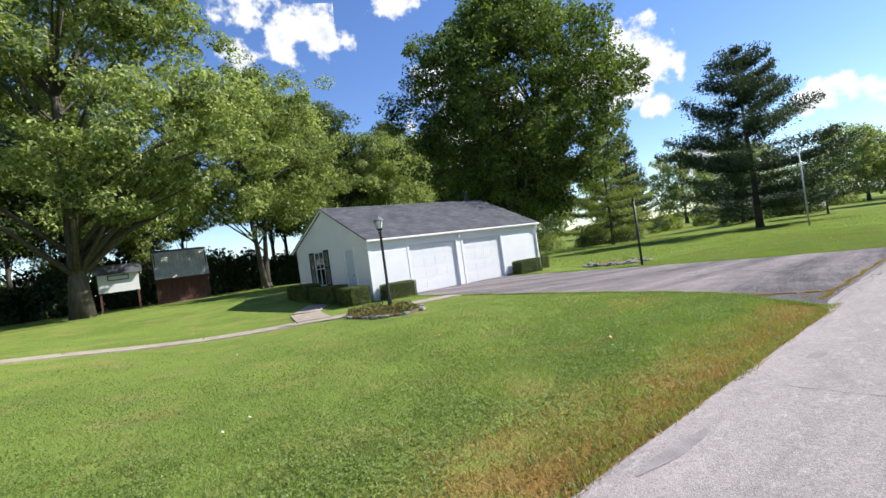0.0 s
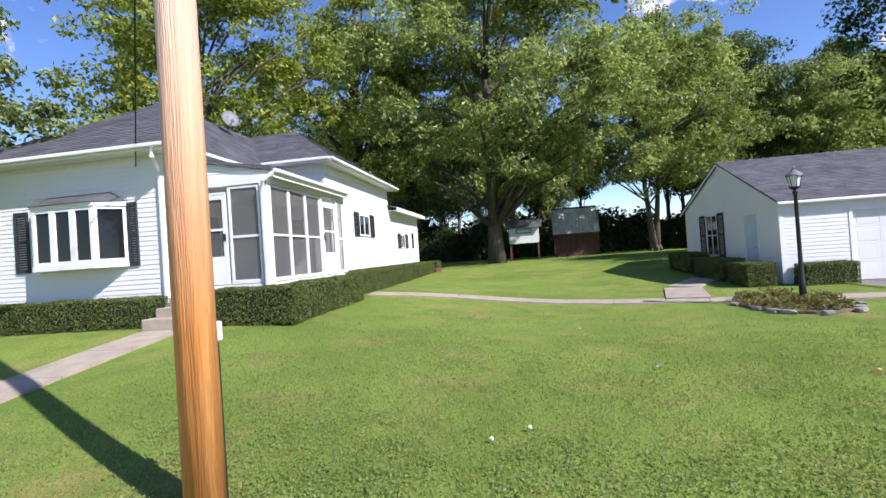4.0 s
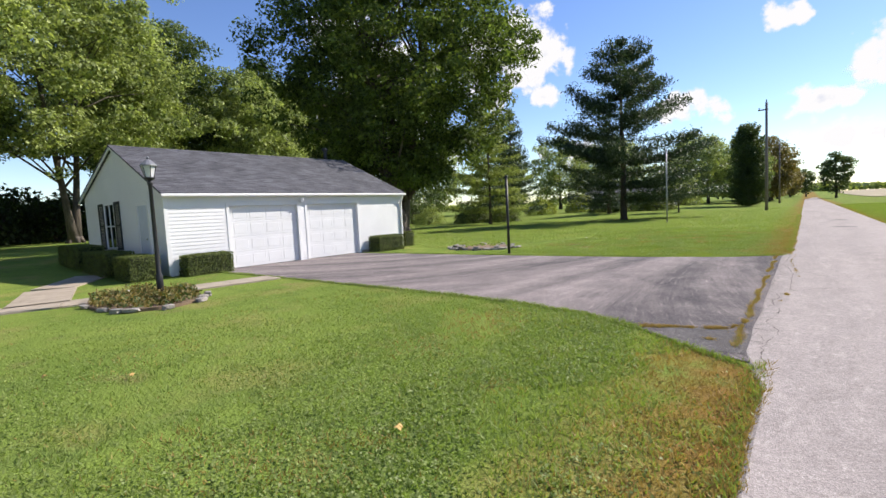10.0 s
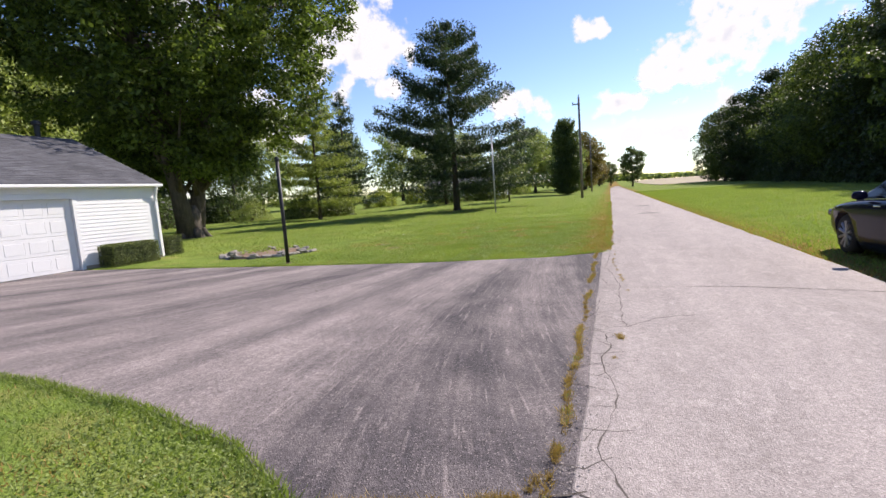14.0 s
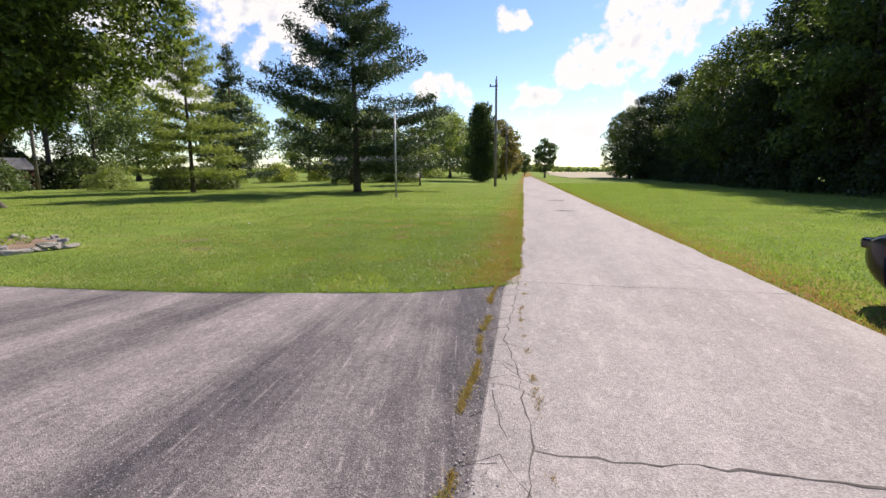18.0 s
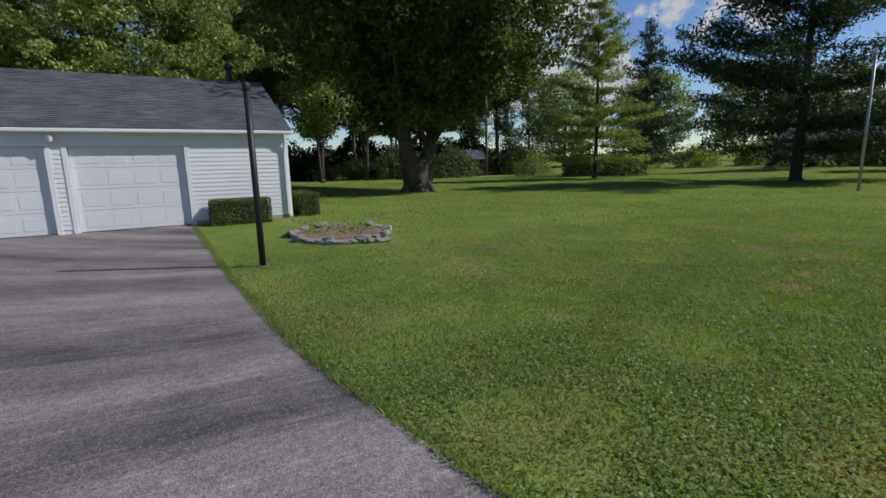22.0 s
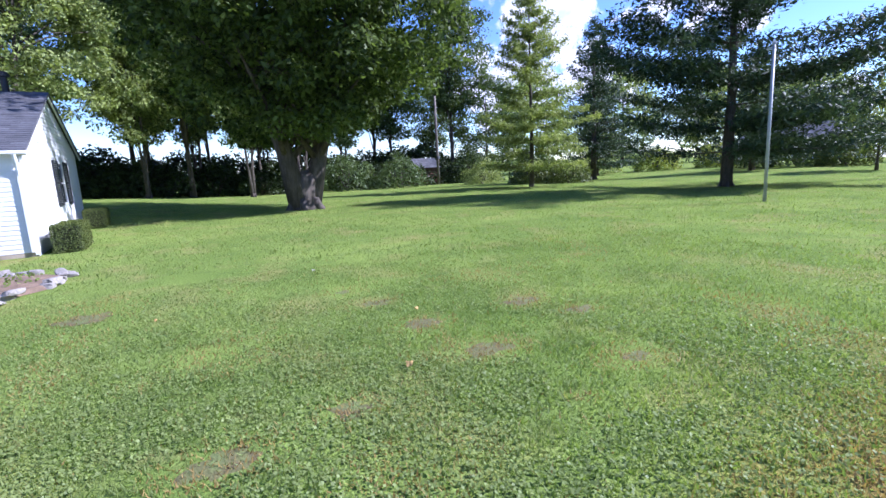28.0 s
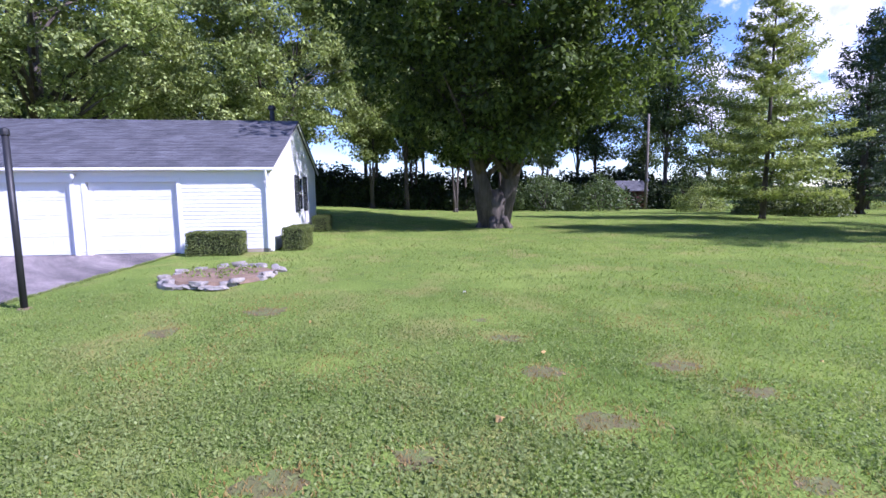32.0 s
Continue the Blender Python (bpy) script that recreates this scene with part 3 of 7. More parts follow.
# ---- garage ----
def siding(parent, axis, plane, u0, u1, z0, z1, openings=(), step=0.115, mat=None, top=None, name="siding_board", out=1):
    """Lapped boards on a wall: each course a tilted strip, cut where openings are. top(u) bounds gables."""
    mat = mat or M["siding"]
    z = z0
    while z < z1 - 0.01:
        h = min(step, z1 - z)
        spans = [(u0, u1)]
        if top:
            us = [u0 + (u1 - u0) * k / 200 for k in range(201)]
            ok = [u for u in us if top(u) >= z + h * 0.6]
            if not ok:
                break
            spans = [(ok[0], ok[-1])]
        for a, b, c, d in openings:
            if c < z + h * 0.5 < d:
                spans = [q for s in spans for q in ((s[0], min(s[1], a)), (max(s[0], b), s[1])) if q[1] - q[0] > 0.01]
        for a, b in spans:
            me = bpy.data.meshes.new(name)
            o1, o2 = 0.006 * out, 0.017 * out
            if axis == "x":
                v = [(plane, a, z), (plane, b, z), (plane + o2, b, z), (plane + o2, a, z), (plane, a, z + h), (plane, b, z + h), (plane + o1, b, z + h), (plane + o1, a, z + h)]
            else:
                v = [(a, plane, z), (b, plane, z), (b, plane + o2, z), (a, plane + o2, z), (a, plane, z + h), (b, plane, z + h), (b, plane + o1, z + h), (a, plane + o1, z + h)]
            me.from_pydata(v, [], [(0, 1, 2, 3), (3, 2, 6, 7), (4, 7, 6, 5), (0, 3, 7, 4), (1, 5, 6, 2), (0, 4, 5, 1)])
            me.materials.append(mat)
            ob = new(name, me)
            ob.parent = parent
        z += step


def roof_slope(parent, name, corners, thick=0.06, courses=24, mat=None):
    """A roof slope from four corners (eave a, eave b, ridge b, ridge a), laid in lapped courses of shingles."""
    a, b, c, d = (Vector(p) for p in corners)
    nrm = (b - a).cross(d - a).normalized()
    if nrm.z < 0:
        nrm = -nrm
    bm = bmesh.new()
    for k in range(courses):
        f0, f1 = k / courses, (k + 1) / courses
        p0, p1, q0, q1 = a.lerp(d, f0), b.lerp(c, f0), a.lerp(d, f1), b.lerp(c, f1)
        n = max(1, int((p1 - p0).length / 0.31))
        for i in range(n):
            r = random.random() * 0.006
            sh = 0.5 * (k % 2) / n
            s0, s1 = max(0, i / n - sh), min(1, (i + 1) / n - sh if i < n - 1 else 1)
            tri = [p0.lerp(p1, s0) + nrm * (0.008 + r), p0.lerp(p1, s1) + nrm * (0.008 + r), q0.lerp(q1, s1) + nrm * 0.004, q0.lerp(q1, s0) + nrm * 0.004]
            lip = [p0.lerp(p1, s0), p0.lerp(p1, s1)]
            v, w = [bm.verts.new(p) for p in tri], [bm.verts.new(p) for p in lip]
            try:
                bm.faces.new(v), bm.faces.new((w[0], w[1], v[1], v[0]))
            except ValueError:
                pass
    vs = [bm.verts.new(p) for p in (a, b, c, d)] + [bm.verts.new(p - Vector((0, 0, thick))) for p in (a, b, c, d)]
    for f in ((3, 2, 1, 0), (4, 5, 6, 7), (0, 1, 5, 4), (1, 2, 6, 5), (2, 3, 7, 6), (3, 0, 4, 7)):
        try:
            bm.faces.new([vs[i] for i in f])
        except ValueError:
            pass
    return part(name, bm, mat or M["shingle"], parent)


def shutter(parent, axis, plane, u0, u1, z0, z1, out=1):
    """A louvred shutter proud of a wall."""
    s = 0.035 * out
    bm = bmesh.new()

    def b(a0, a1, c0, c1, p0, p1):
        lo, hi = min(plane + p0, plane + p1), max(plane + p0, plane + p1)
        box(bm, lo, hi, a0, a1, c0, c1) if axis == "x" else box(bm, a0, a1, lo, hi, c0, c1)

    b(u0, u0 + 0.05, z0, z1, 0, s), b(u1 - 0.05, u1, z0, z1, 0, s)
    b(u0 + 0.05, u1 - 0.05, z0, z0 + 0.08, 0, s * 0.98), b(u0 + 0.05, u1 - 0.05, z1 - 0.08, z1, 0, s * 0.98), b(u0 + 0.05, u1 - 0.05, (z0 + z1) / 2 - 0.03, (z0 + z1) / 2 + 0.03, 0, s * 0.98)
    n = int((z1 - z0) / 0.06)
    for k in range(n):
        z = z0 + 0.06 + k * (z1 - z0 - 0.12) / n
        b(u0 + 0.05, u1 - 0.05, z, z + 0.035, 0, s * 0.6)
    return part("shutter", bm, M["shutter"], parent)


def window(parent, axis, plane, u0, u1, z0, z1, out=1, bars=1, rails=0, curtain=False):
    """A white framed window with glass set back in it."""
    w = part("window", bmesh.new(), M["trim"], parent)
    bm = bmesh.new()

    def b(m, a0, a1, c0, c1, p0, p1):
        lo, hi = min(plane + p0 * out, plane + p1 * out), max(plane + p0 * out, plane + p1 * out)
        box(m, lo, hi, a0, a1, c0, c1) if axis == "x" else box(m, a0, a1, lo, hi, c0, c1)

    f = 0.07
    for q in ((u0 - f, u0, z0 - f, z1 + f), (u1, u1 + f, z0 - f, z1 + f), (u0, u1, z1, z1 + f), (u0, u1, z0 - f, z0)):
        b(bm, *q, -0.02, 0.04)
    part("window_frame", bm, M["trim"], w)
    bm = bmesh.new()
    for k in range(1, bars + 1):
        c = u0 + (u1 - u0) * k / (bars + 1)
        b(bm, c - 0.025, c + 0.025, z0, z1, -0.01, 0.03)
    for k in range(1, rails + 1):
        c = z0 + (z1 - z0) * k / (rails + 1)
        b(bm, u0, u1, c - 0.02, c + 0.02, -0.012, 0.028)
    if bars + rails:
        part("mullion", bm, M["trim"], w)
    bm = bmesh.new()
    b(bm, u0, u1, z0, z1, 0.004, 0.01)
    part("pane", bm, M["glass"], w)
    return w


GX, GY0, GY1 = -17.0, 7.0, 17.2  # garage front plane and its two ends
GB, GRX, GRZ, GEZ, GBZ = -25.4, -21.2, 4.47, 2.57, 2.9  # back plane, ridge, eaves
garage = thing("garage", (0, 0, 0), "white-sided double garage with a grey shingle roof", "garage")
set_square(garage, GARAGE_AT)


def gable_top(u):
    return GEZ + (GRZ - GEZ) * (GX - u) / (GX - GRX) if u > GRX else GBZ + (GRZ - GBZ) * (u - GB) / (GRX - GB)


D1, D2, DH = (8.96, 11.6), (12.02, 14.53), 2.15
bm = bmesh.new()
for a, b, c, d in ((GY0, D1[0], -0.3, GEZ), (D1[1], D2[0], -0.3, GEZ), (D2[1], GY1, -0.3, GEZ), (D1[0], D1[1], DH, GEZ), (D2[0], D2[1], DH, GEZ)):
    box(bm, GX - 0.15, GX, a, b, c, d)
part("wall_front", bm, M["siding"], garage)
siding(garage, "x", GX, GY0, GY1, 0.12, GEZ - 0.02, [(D1[0] - 0.1, D1[1] + 0.1, 0, DH + 0.1), (D2[0] - 0.1, D2[1] + 0.1, 0, DH + 0.1)])
for y, name, out in ((GY0, "wall_left", -1), (GY1, "wall_right", 1)):
    bm = bmesh.new()
    prof = [(GX - 0.152, -0.3), (GB, -0.3), (GB, GBZ), (GRX, GRZ), (GX - 0.152, GEZ + 0.06)]
    lo, hi = [bm.verts.new((x, y, z)) for x, z in prof], [bm.verts.new((x, y - 0.15 * out, z)) for x, z in prof]
    bm.faces.new(lo), bm.faces.new(hi[::-1])
    for k in range(5):
        bm.faces.new((lo[k], hi[k], hi[(k + 1) % 5], lo[(k + 1) % 5]))
    bmesh.ops.recalc_face_normals(bm, faces=bm.faces)
    part(name, bm, M["siding"], garage)
    holes = [(-23.6, -21.1, 0.8, 2.56), (-19.4, -18.3, 0.1, 2.4)] if out < 0 else [(-23.0, -20.5, 1.08, 2.5)]
    siding(garage, "y", y, GB, GX, 0.15, GRZ, holes, top=gable_top, out=out)
bm = boxed(GB - 0.15, GB, GY0 + 0.151, GY1 - 0.151, -0.3, GBZ)
part("wall_back", bm, M["siding"], garage)
roof_slope(garage, "roof_front", [(GX + 0.16, GY0 - 0.15, GEZ + 0.02), (GX + 0.16, GY1 + 0.15, GEZ + 0.02), (GRX, GY1 + 0.15, GRZ + 0.1), (GRX, GY0 - 0.15, GRZ + 0.1)], courses=32)
roof_slope(garage, "roof_back", [(GB - 0.4, GY1 + 0.15, GBZ - 0.08), (GB - 0.4, GY0 - 0.15, GBZ - 0.08), (GRX, GY0 - 0.15, GRZ + 0.1), (GRX, GY1 + 0.15, GRZ + 0.1)], courses=26)
bm = bmesh.new()
box(bm, GX + 0.12, GX + 0.15, GY0 - 0.14, GY1 + 0.14, GEZ - 0.12, GEZ - 0.01)
box(bm, GX + 0.005, GX + 0.118, GY0, GY1, GEZ - 0.1, GEZ - 0.08)
part("fascia", bm, M["trim"], garage)
bm = bmesh.new()
box(bm, GX + 0.152, GX + 0.24, GY0 - 0.16, GY1 + 0.16, GEZ - 0.1, GEZ - 0.015, 0.015)
part("gutter", bm, M["trim"], garage)
for y in (GY0 - 0.12, GY1 + 0.1):
    bm = bmesh.new()
    for x0, z0, x1, z1 in ((GX + 0.15, GEZ - 0.03, GRX, GRZ + 0.03), (GB - 0.38, GBZ - 0.14, GRX, GRZ + 0.03)):
        vs = [bm.verts.new((x, yy, z + dz)) for x, z in ((x0, z0), (x1, z1)) for yy in (y - 0.02, y + 0.02) for dz in (-0.07, 0.0)]
        for f in ((0, 1, 3, 2), (4, 6, 7, 5), (0, 4, 5, 1), (2, 3, 7, 6), (1, 5, 7, 3), (0, 2, 6, 4)):
            bm.faces.new([vs[i] for i in f])
    bmesh.ops.recalc_face_normals(bm, faces=bm.faces)
    part("rake_board", bm, M["trim"], garage)
for k, (a, b) in enumerate((D1, D2)):
    door = part("garage_door", boxed(GX - 0.13, GX - 0.1, a + 0.01, b - 0.01, 0.02, DH - 0.008), M["gdoor"], garage)
    for r in range(4):
        z0 = 0.03 + r * (DH - 0.03) / 4
        z1 = z0 + (DH - 0.03) / 4 - 0.008
        bm = boxed(GX - 0.1, GX - 0.085, a + 0.014, b - 0.014, z0, z1, 0.006)
        part("door_section", bm, M["gdoor"], door)
        for c in range(4):
            w = (b - a - 0.2) / 4
            u = a + 0.1 + c * w + 0.06
            bm = boxed(GX - 0.09, GX - 0.081, u, u + w - 0.12, z0 + 0.1, z1 - 0.1, 0.008)
            part("raised_panel", bm, M["gdoor"], door)
    bm = bmesh.new()
    for q in ((a - 0.1, a + 0.006, -0.05, DH + 0.1), (b - 0.006, b + 0.1, -0.05, DH + 0.1), (a + 0.006, b - 0.006, DH - 0.006, DH + 0.1)):
        box(bm, GX - 0.14, GX + 0.03, *q)
    part("door_casing", bm, M["trim"], garage)
for y in (GY0, GY1):
    part("corner_post", boxed(GX - 0.06, GX + 0.03, y - 0.06, y + 0.03 if y > 10 else y + 0.06, 0.05, GEZ - 0.11), M["trim"], garage)
bm = bmesh.new()
box(bm, GX + 0.035, GX + 0.1, GY1 - 0.12, GY1 - 0.03, 0.12, GEZ - 0.55, 0.01)
tube(bm, [(GX + 0.07, GY1 - 0.075, GEZ - 0.58), (GX + 0.09, GY1 - 0.075, GEZ - 0.42), (GX + 0.18, GY1 - 0.075, GEZ - 0.2), (GX + 0.2, GY1 - 0.075, GEZ - 0.1)], [0.045] * 4)
part("downspout", bm, M["trim"], garage)
part("door_lamp", lathe(bmesh.new(), [(0.05, 0), (0.07, 0.05), (0.09, 0.12), (0.03, 0.14)], (GX + 0.11, 11.75, GEZ - 0.32), 12), M["trim"], garage)
part("foundation", boxed(GX + 0.003, GX + 0.012, D2[1] + 0.1, GY1, -0.1, 0.12), M["concrete"], garage)
window(garage, "y", GY0, -22.82, -21.75, 0.88, 2.48, -1, 1, 1)
shutter(garage, "y", GY0 - 0.02, -23.55, -22.95, 0.8, 2.56, -1), shutter(garage, "y", GY0 - 0.02, -21.65, -21.07, 0.8, 2.56, -1)
# flush on the wall; the shade of a set-in door is in its colour
side = part("side_door", boxed(-19.3, -18.4, GY0 - 0.012, GY0 - 0.003, 0.2, 2.3), M["shaded_door"], garage)
bm = bmesh.new()
for q in ((-19.4, -19.3, 0.15, 2.4), (-18.4, -18.3, 0.15, 2.4), (-19.3, -18.4, 2.3, 2.4)):
    box(bm, q[0], q[1], GY0 - 0.05, GY0, q[2], q[3])
part("door_casing", bm, M["trim"], side)
part("door_knob", lathe(bmesh.new(), [(0.01, 0), (0.03, 0.02), (0.03, 0.05), (0.01, 0.06)], (-18.52, GY0 - 0.07, 1.15), 10), M["chrome"], side)
window(garage, "y", GY1, -22.05, -21.4, 1.18, 2.42, 1, 0, 1)
shutter(garage, "y", GY1 + 0.02, -22.98, -22.2, 1.1, 2.5, 1), shutter(garage, "y", GY1 + 0.02, -21.28, -20.55, 1.1, 2.5, 1)
part("roof_vent", lathe(bmesh.new(), [(0.09, 0), (0.09, 0.5), (0.15, 0.52), (0.15, 0.6), (0.11, 0.66)], (GRX - 0.15, 16.33, GRZ + 0.02), 14), M["black"], garage)

# ---- trees ----
def leaf_arrays(rng, centres, normals, size, narrow=0.55, droop=0.25, flat=0.5):
    """Folded diamond leaves at centres, facing roughly along normals. Returns vertices and quads."""
    n = len(centres)
    face = normals * flat + rng.normal(size=(n, 3)) * 0.6
    face /= np.linalg.norm(face, axis=1, keepdims=True) + 1e-9
    along = np.cross(face, rng.normal(size=(n, 3)))
    along /= np.linalg.norm(along, axis=1, keepdims=True) + 1e-9
    along[:, 2] -= droop
    side = np.cross(face, along)
    side /= np.linalg.norm(side, axis=1, keepdims=True) + 1e-9
    s = (size * rng.uniform(0.65, 1.3, n))[:, None]
    v = np.empty((n, 4, 3))
    v[:, 0] = centres - along * s * 0.5
    v[:, 1] = centres + side * s * narrow * 0.5 + face * s * 0.08
    v[:, 2] = centres + along * s * 0.5
    v[:, 3] = centres - side * s * narrow * 0.5 + face * s * 0.08
    return v.reshape(-1, 3), np.arange(4 * n).reshape(-1, 4)


def crown_points(rng, n_clumps, per, height, base, radius, profile, clump, off=(0, 0), rough=0.22, inner=0.45, boughs=0):
    """Clump centres inside an uneven envelope, and leaves scattered round each."""
    cs = []
    seed = rng.uniform(0, 50)
    while len(cs) < (boughs or n_clumps):
        f, a = rng.uniform(0, 1), rng.uniform(0, 2 * np.pi)
        prof = np.interp(f, [p[0] for p in profile], [p[1] for p in profile])
        if rng.uniform() > prof + 0.12:
            continue
        wob = 1 + rough * 2 * noise.noise(Vector((math.cos(a) * 1.6 + seed, math.sin(a) * 1.6, f * 4)))
        r = radius * prof * wob * max(inner, rng.uniform()) ** 0.6
        cs.append((off[0] * f + r * math.cos(a), off[1] * f + r * math.sin(a), base + (height - base) * f))
    cs = np.array(cs)
    if boughs:
        # several clumps to a bough, in flat sprays with gaps between them
        big = clump * rng.uniform(1.1, 2.1, boughs)[:, None]
        pick = rng.integers(0, boughs, n_clumps)
        cs = cs[pick] + rng.normal(size=(n_clumps, 3)) * big[pick] * np.array([0.75, 0.75, 0.34])
        cs[:, 2] -= 0.12 * np.hypot(cs[:, 0], cs[:, 1]) * (rng.uniform(size=n_clumps) < 0.5)
    c = np.repeat(cs, per, axis=0)
    rad = clump * rng.uniform(0.7, 1.35, n_clumps).repeat(per)[:, None]
    d = rng.normal(size=c.shape)
    d /= np.linalg.norm(d, axis=1, keepdims=True)
    pts = c + d * rad * np.array([1, 1, 0.6]) * rng.uniform(0.35, 1, len(c))[:, None] ** 0.6
    up = d * 0.6 + np.array([0, 0, 0.8])
    return cs, pts, up


def broadleaf(name, at, seed, height, radius, base, trunk, n_clumps, per, leaf, mat, bark, profile, clump=1.0, stems=1, label="", group="", limbs=26, off=(0, 0), inner=0.45, spread=0.25, rough=0.22, boughs=0):
    rng = np.random.default_rng(seed)
    x, y = at
    t = thing(name, (x, y, ground_z(x, y) - 0.05), label, "tree", group)
    cs, pts, up = crown_points(rng, n_clumps, per, height, base, radius, profile, clump, off, rough, inner, boughs)
    v, q = leaf_arrays(rng, pts, up, leaf, flat=0.9)
    arrays("crown", v, q, mat, t)
    bm = bmesh.new()
    for k in range(stems):
        a = 2 * math.pi * k / stems + seed
        lean = spread * radius * (0.0 if stems == 1 else 1.0)
        path = []
        for i in range(7):
            f = i / 6
            path.append((off[0] * f * 0.8 + math.cos(a) * (0.25 * trunk * (stems > 1) + lean * f ** 1.05) + 0.25 * noise.noise(Vector((seed, k, f * 3))) * f, off[1] * f * 0.8 + math.sin(a) * (0.25 * trunk * (stems > 1) + lean * f ** 1.05), height * 0.8 * f))
        rt = trunk / (1 if stems == 1 else 1.7)
        apart = limbs > 30
        tube(bm, path, [rt * (1.45 if i == 0 else 1.05) * (1 - 0.85 * i / 6) for i in range(7)], 10)
        for c in cs[rng.choice(len(cs), min(len(cs), limbs // stems), replace=False)]:
            f = min(0.75, max(0.14, (c[2] - 0.22 * height * rng.uniform(0.5, 1.2)) / (height * 0.8)))
            i = min(5, int(f * 6))
            s = Vector(path[i]).lerp(Vector(path[i + 1]), f * 6 - i)
            e = Vector(c)
            mid = s.lerp(e, 0.5) + Vector((0, 0, 0.08 * (e - s).length))
            r = rt * 0.42 * (1 - 0.6 * f)
            if apart:
                part("limb", tube(bmesh.new(), [s, mid, e], [r, r * 0.6, r * 0.15], 6), bark, t, smooth=True)
            else:
                tube(bm, [s, mid, e], [r, r * 0.6, r * 0.15], 6, False)
    if stems > 1 or trunk > 0.4:
        for k in range(6):
            a = 2 * math.pi * k / 6 + seed
            tube(bm, [(math.cos(a) * trunk * 0.7, math.sin(a) * trunk * 0.7, 0.5), (math.cos(a) * trunk * 1.1, math.sin(a) * trunk * 1.1, 0.12), (math.cos(a) * trunk * 1.6, math.sin(a) * trunk * 1.6, -0.1)], [trunk * 0.4, trunk * 0.3, trunk * 0.1], 7)
    if stems > 1 and trunk > 0.6:
        # one bole with a flared foot below the fork
        tube(bm, [(0, 0, -0.1), (0, 0, 0.25), (0, 0, 0.8), (0.05, 0, 1.5), (0.05, 0, 2.0)], [trunk * 1.25, trunk * 1.02, trunk * 0.88, trunk * 0.85, trunk * 0.5], 14)
    part("trunk", bm, bark, t, smooth=True)
    return t


ROUND = [(0, 0.35), (0.15, 0.8), (0.4, 1.0), (0.65, 0.92), (0.85, 0.62), (1, 0.15)]
EGG = [(0, 0.3), (0.2, 0.72), (0.5, 0.98), (0.75, 0.85), (0.92, 0.5), (1, 0.15)]
TALL = [(0, 0.35), (0.3, 0.8), (0.6, 1.0), (0.85, 0.65), (1, 0.12)]


def conifer(name, at, seed, height, radius, base, trunk, whorls, arms, tufts, needle, mat, bark, droop=0.15, gap=0.2, label="", group="", taper=0.9, plume=0.5):
    """A tree of whorled branches that carry tufts of needles."""
    rng = np.random.default_rng(seed)
    x, y = at
    t = thing(name, (x, y, ground_z(x, y) - 0.05), label, "tree", group)
    bm = bmesh.new()
    tube(bm, [(0, 0, 0), (0.05, 0.03, height * 0.3), (-0.05, 0.05, height * 0.65), (0, 0, height)], [trunk * 1.25, trunk * 0.85, trunk * 0.5, 0.02], 10)
    for k in range(5):
        a = 2 * math.pi * k / 5 + seed
        tube(bm, [(math.cos(a) * trunk * 0.6, math.sin(a) * trunk * 0.6, 0.45), (math.cos(a) * trunk * 1.5, math.sin(a) * trunk * 1.5, 0.02), (math.cos(a) * trunk * 2.0, math.sin(a) * trunk * 2.0, -0.1)], [trunk * 0.4, trunk * 0.25, trunk * 0.08], 6)
    pts, ups = [], []
    for w in range(whorls):
        f = w / (whorls - 1)
        z = base + (height - base) * f ** 0.92
        for _ in range(arms):
            if rng.uniform() < gap:
                continue
            a = rng.uniform(0, 2 * np.pi)
            length = radius * ((1 - f) ** taper * 0.94 + 0.06) * rng.uniform(0.6, 1.12) * (1 if f > 0.12 else 0.85)
            rise = (0.30 * f - droop) * length + rng.normal() * 0.05 * length
            s = Vector((0, 0, z))
            e = Vector((math.cos(a) * length, math.sin(a) * length, z + rise + 0.12 * length))
            mid = s.lerp(e, 0.55) + Vector((0, 0, -0.05 * length))
            r = trunk * 0.16 * (1 - 0.75 * f)
            tube(bm, [s, mid, e], [r, r * 0.6, 0.012], 5, False)
            n = max(4, int(tufts * length / radius))
            g = rng.uniform(0.05, 1.05, n) ** 0.75
            p = np.where(g[:, None] < 0.55, np.array(s)[None] + (np.array(mid) - np.array(s))[None] * (g[:, None] / 0.55), np.array(mid)[None] + (np.array(e) - np.array(mid))[None] * ((g[:, None] - 0.55) / 0.45))
            across = np.array((-math.sin(a), math.cos(a), 0))
            p = p + across[None] * (rng.normal(size=n) * plume * 0.45 * (0.3 + g))[:, None] * (0.5 + 0.5 * (1 - f)) + np.array((0, 0, 1))[None] * (rng.normal(size=n) * plume * 0.17)[:, None]
            pts.append(p), ups.append(np.tile((0, 0, 1.0), (n, 1)))
    part("trunk", bm, bark, t, smooth=True)
    v, q = leaf_arrays(rng, np.concatenate(pts), np.concatenate(ups), needle, narrow=0.3, droop=0.0, flat=0.7)
    arrays("crown", v, q, mat, t)
    return t


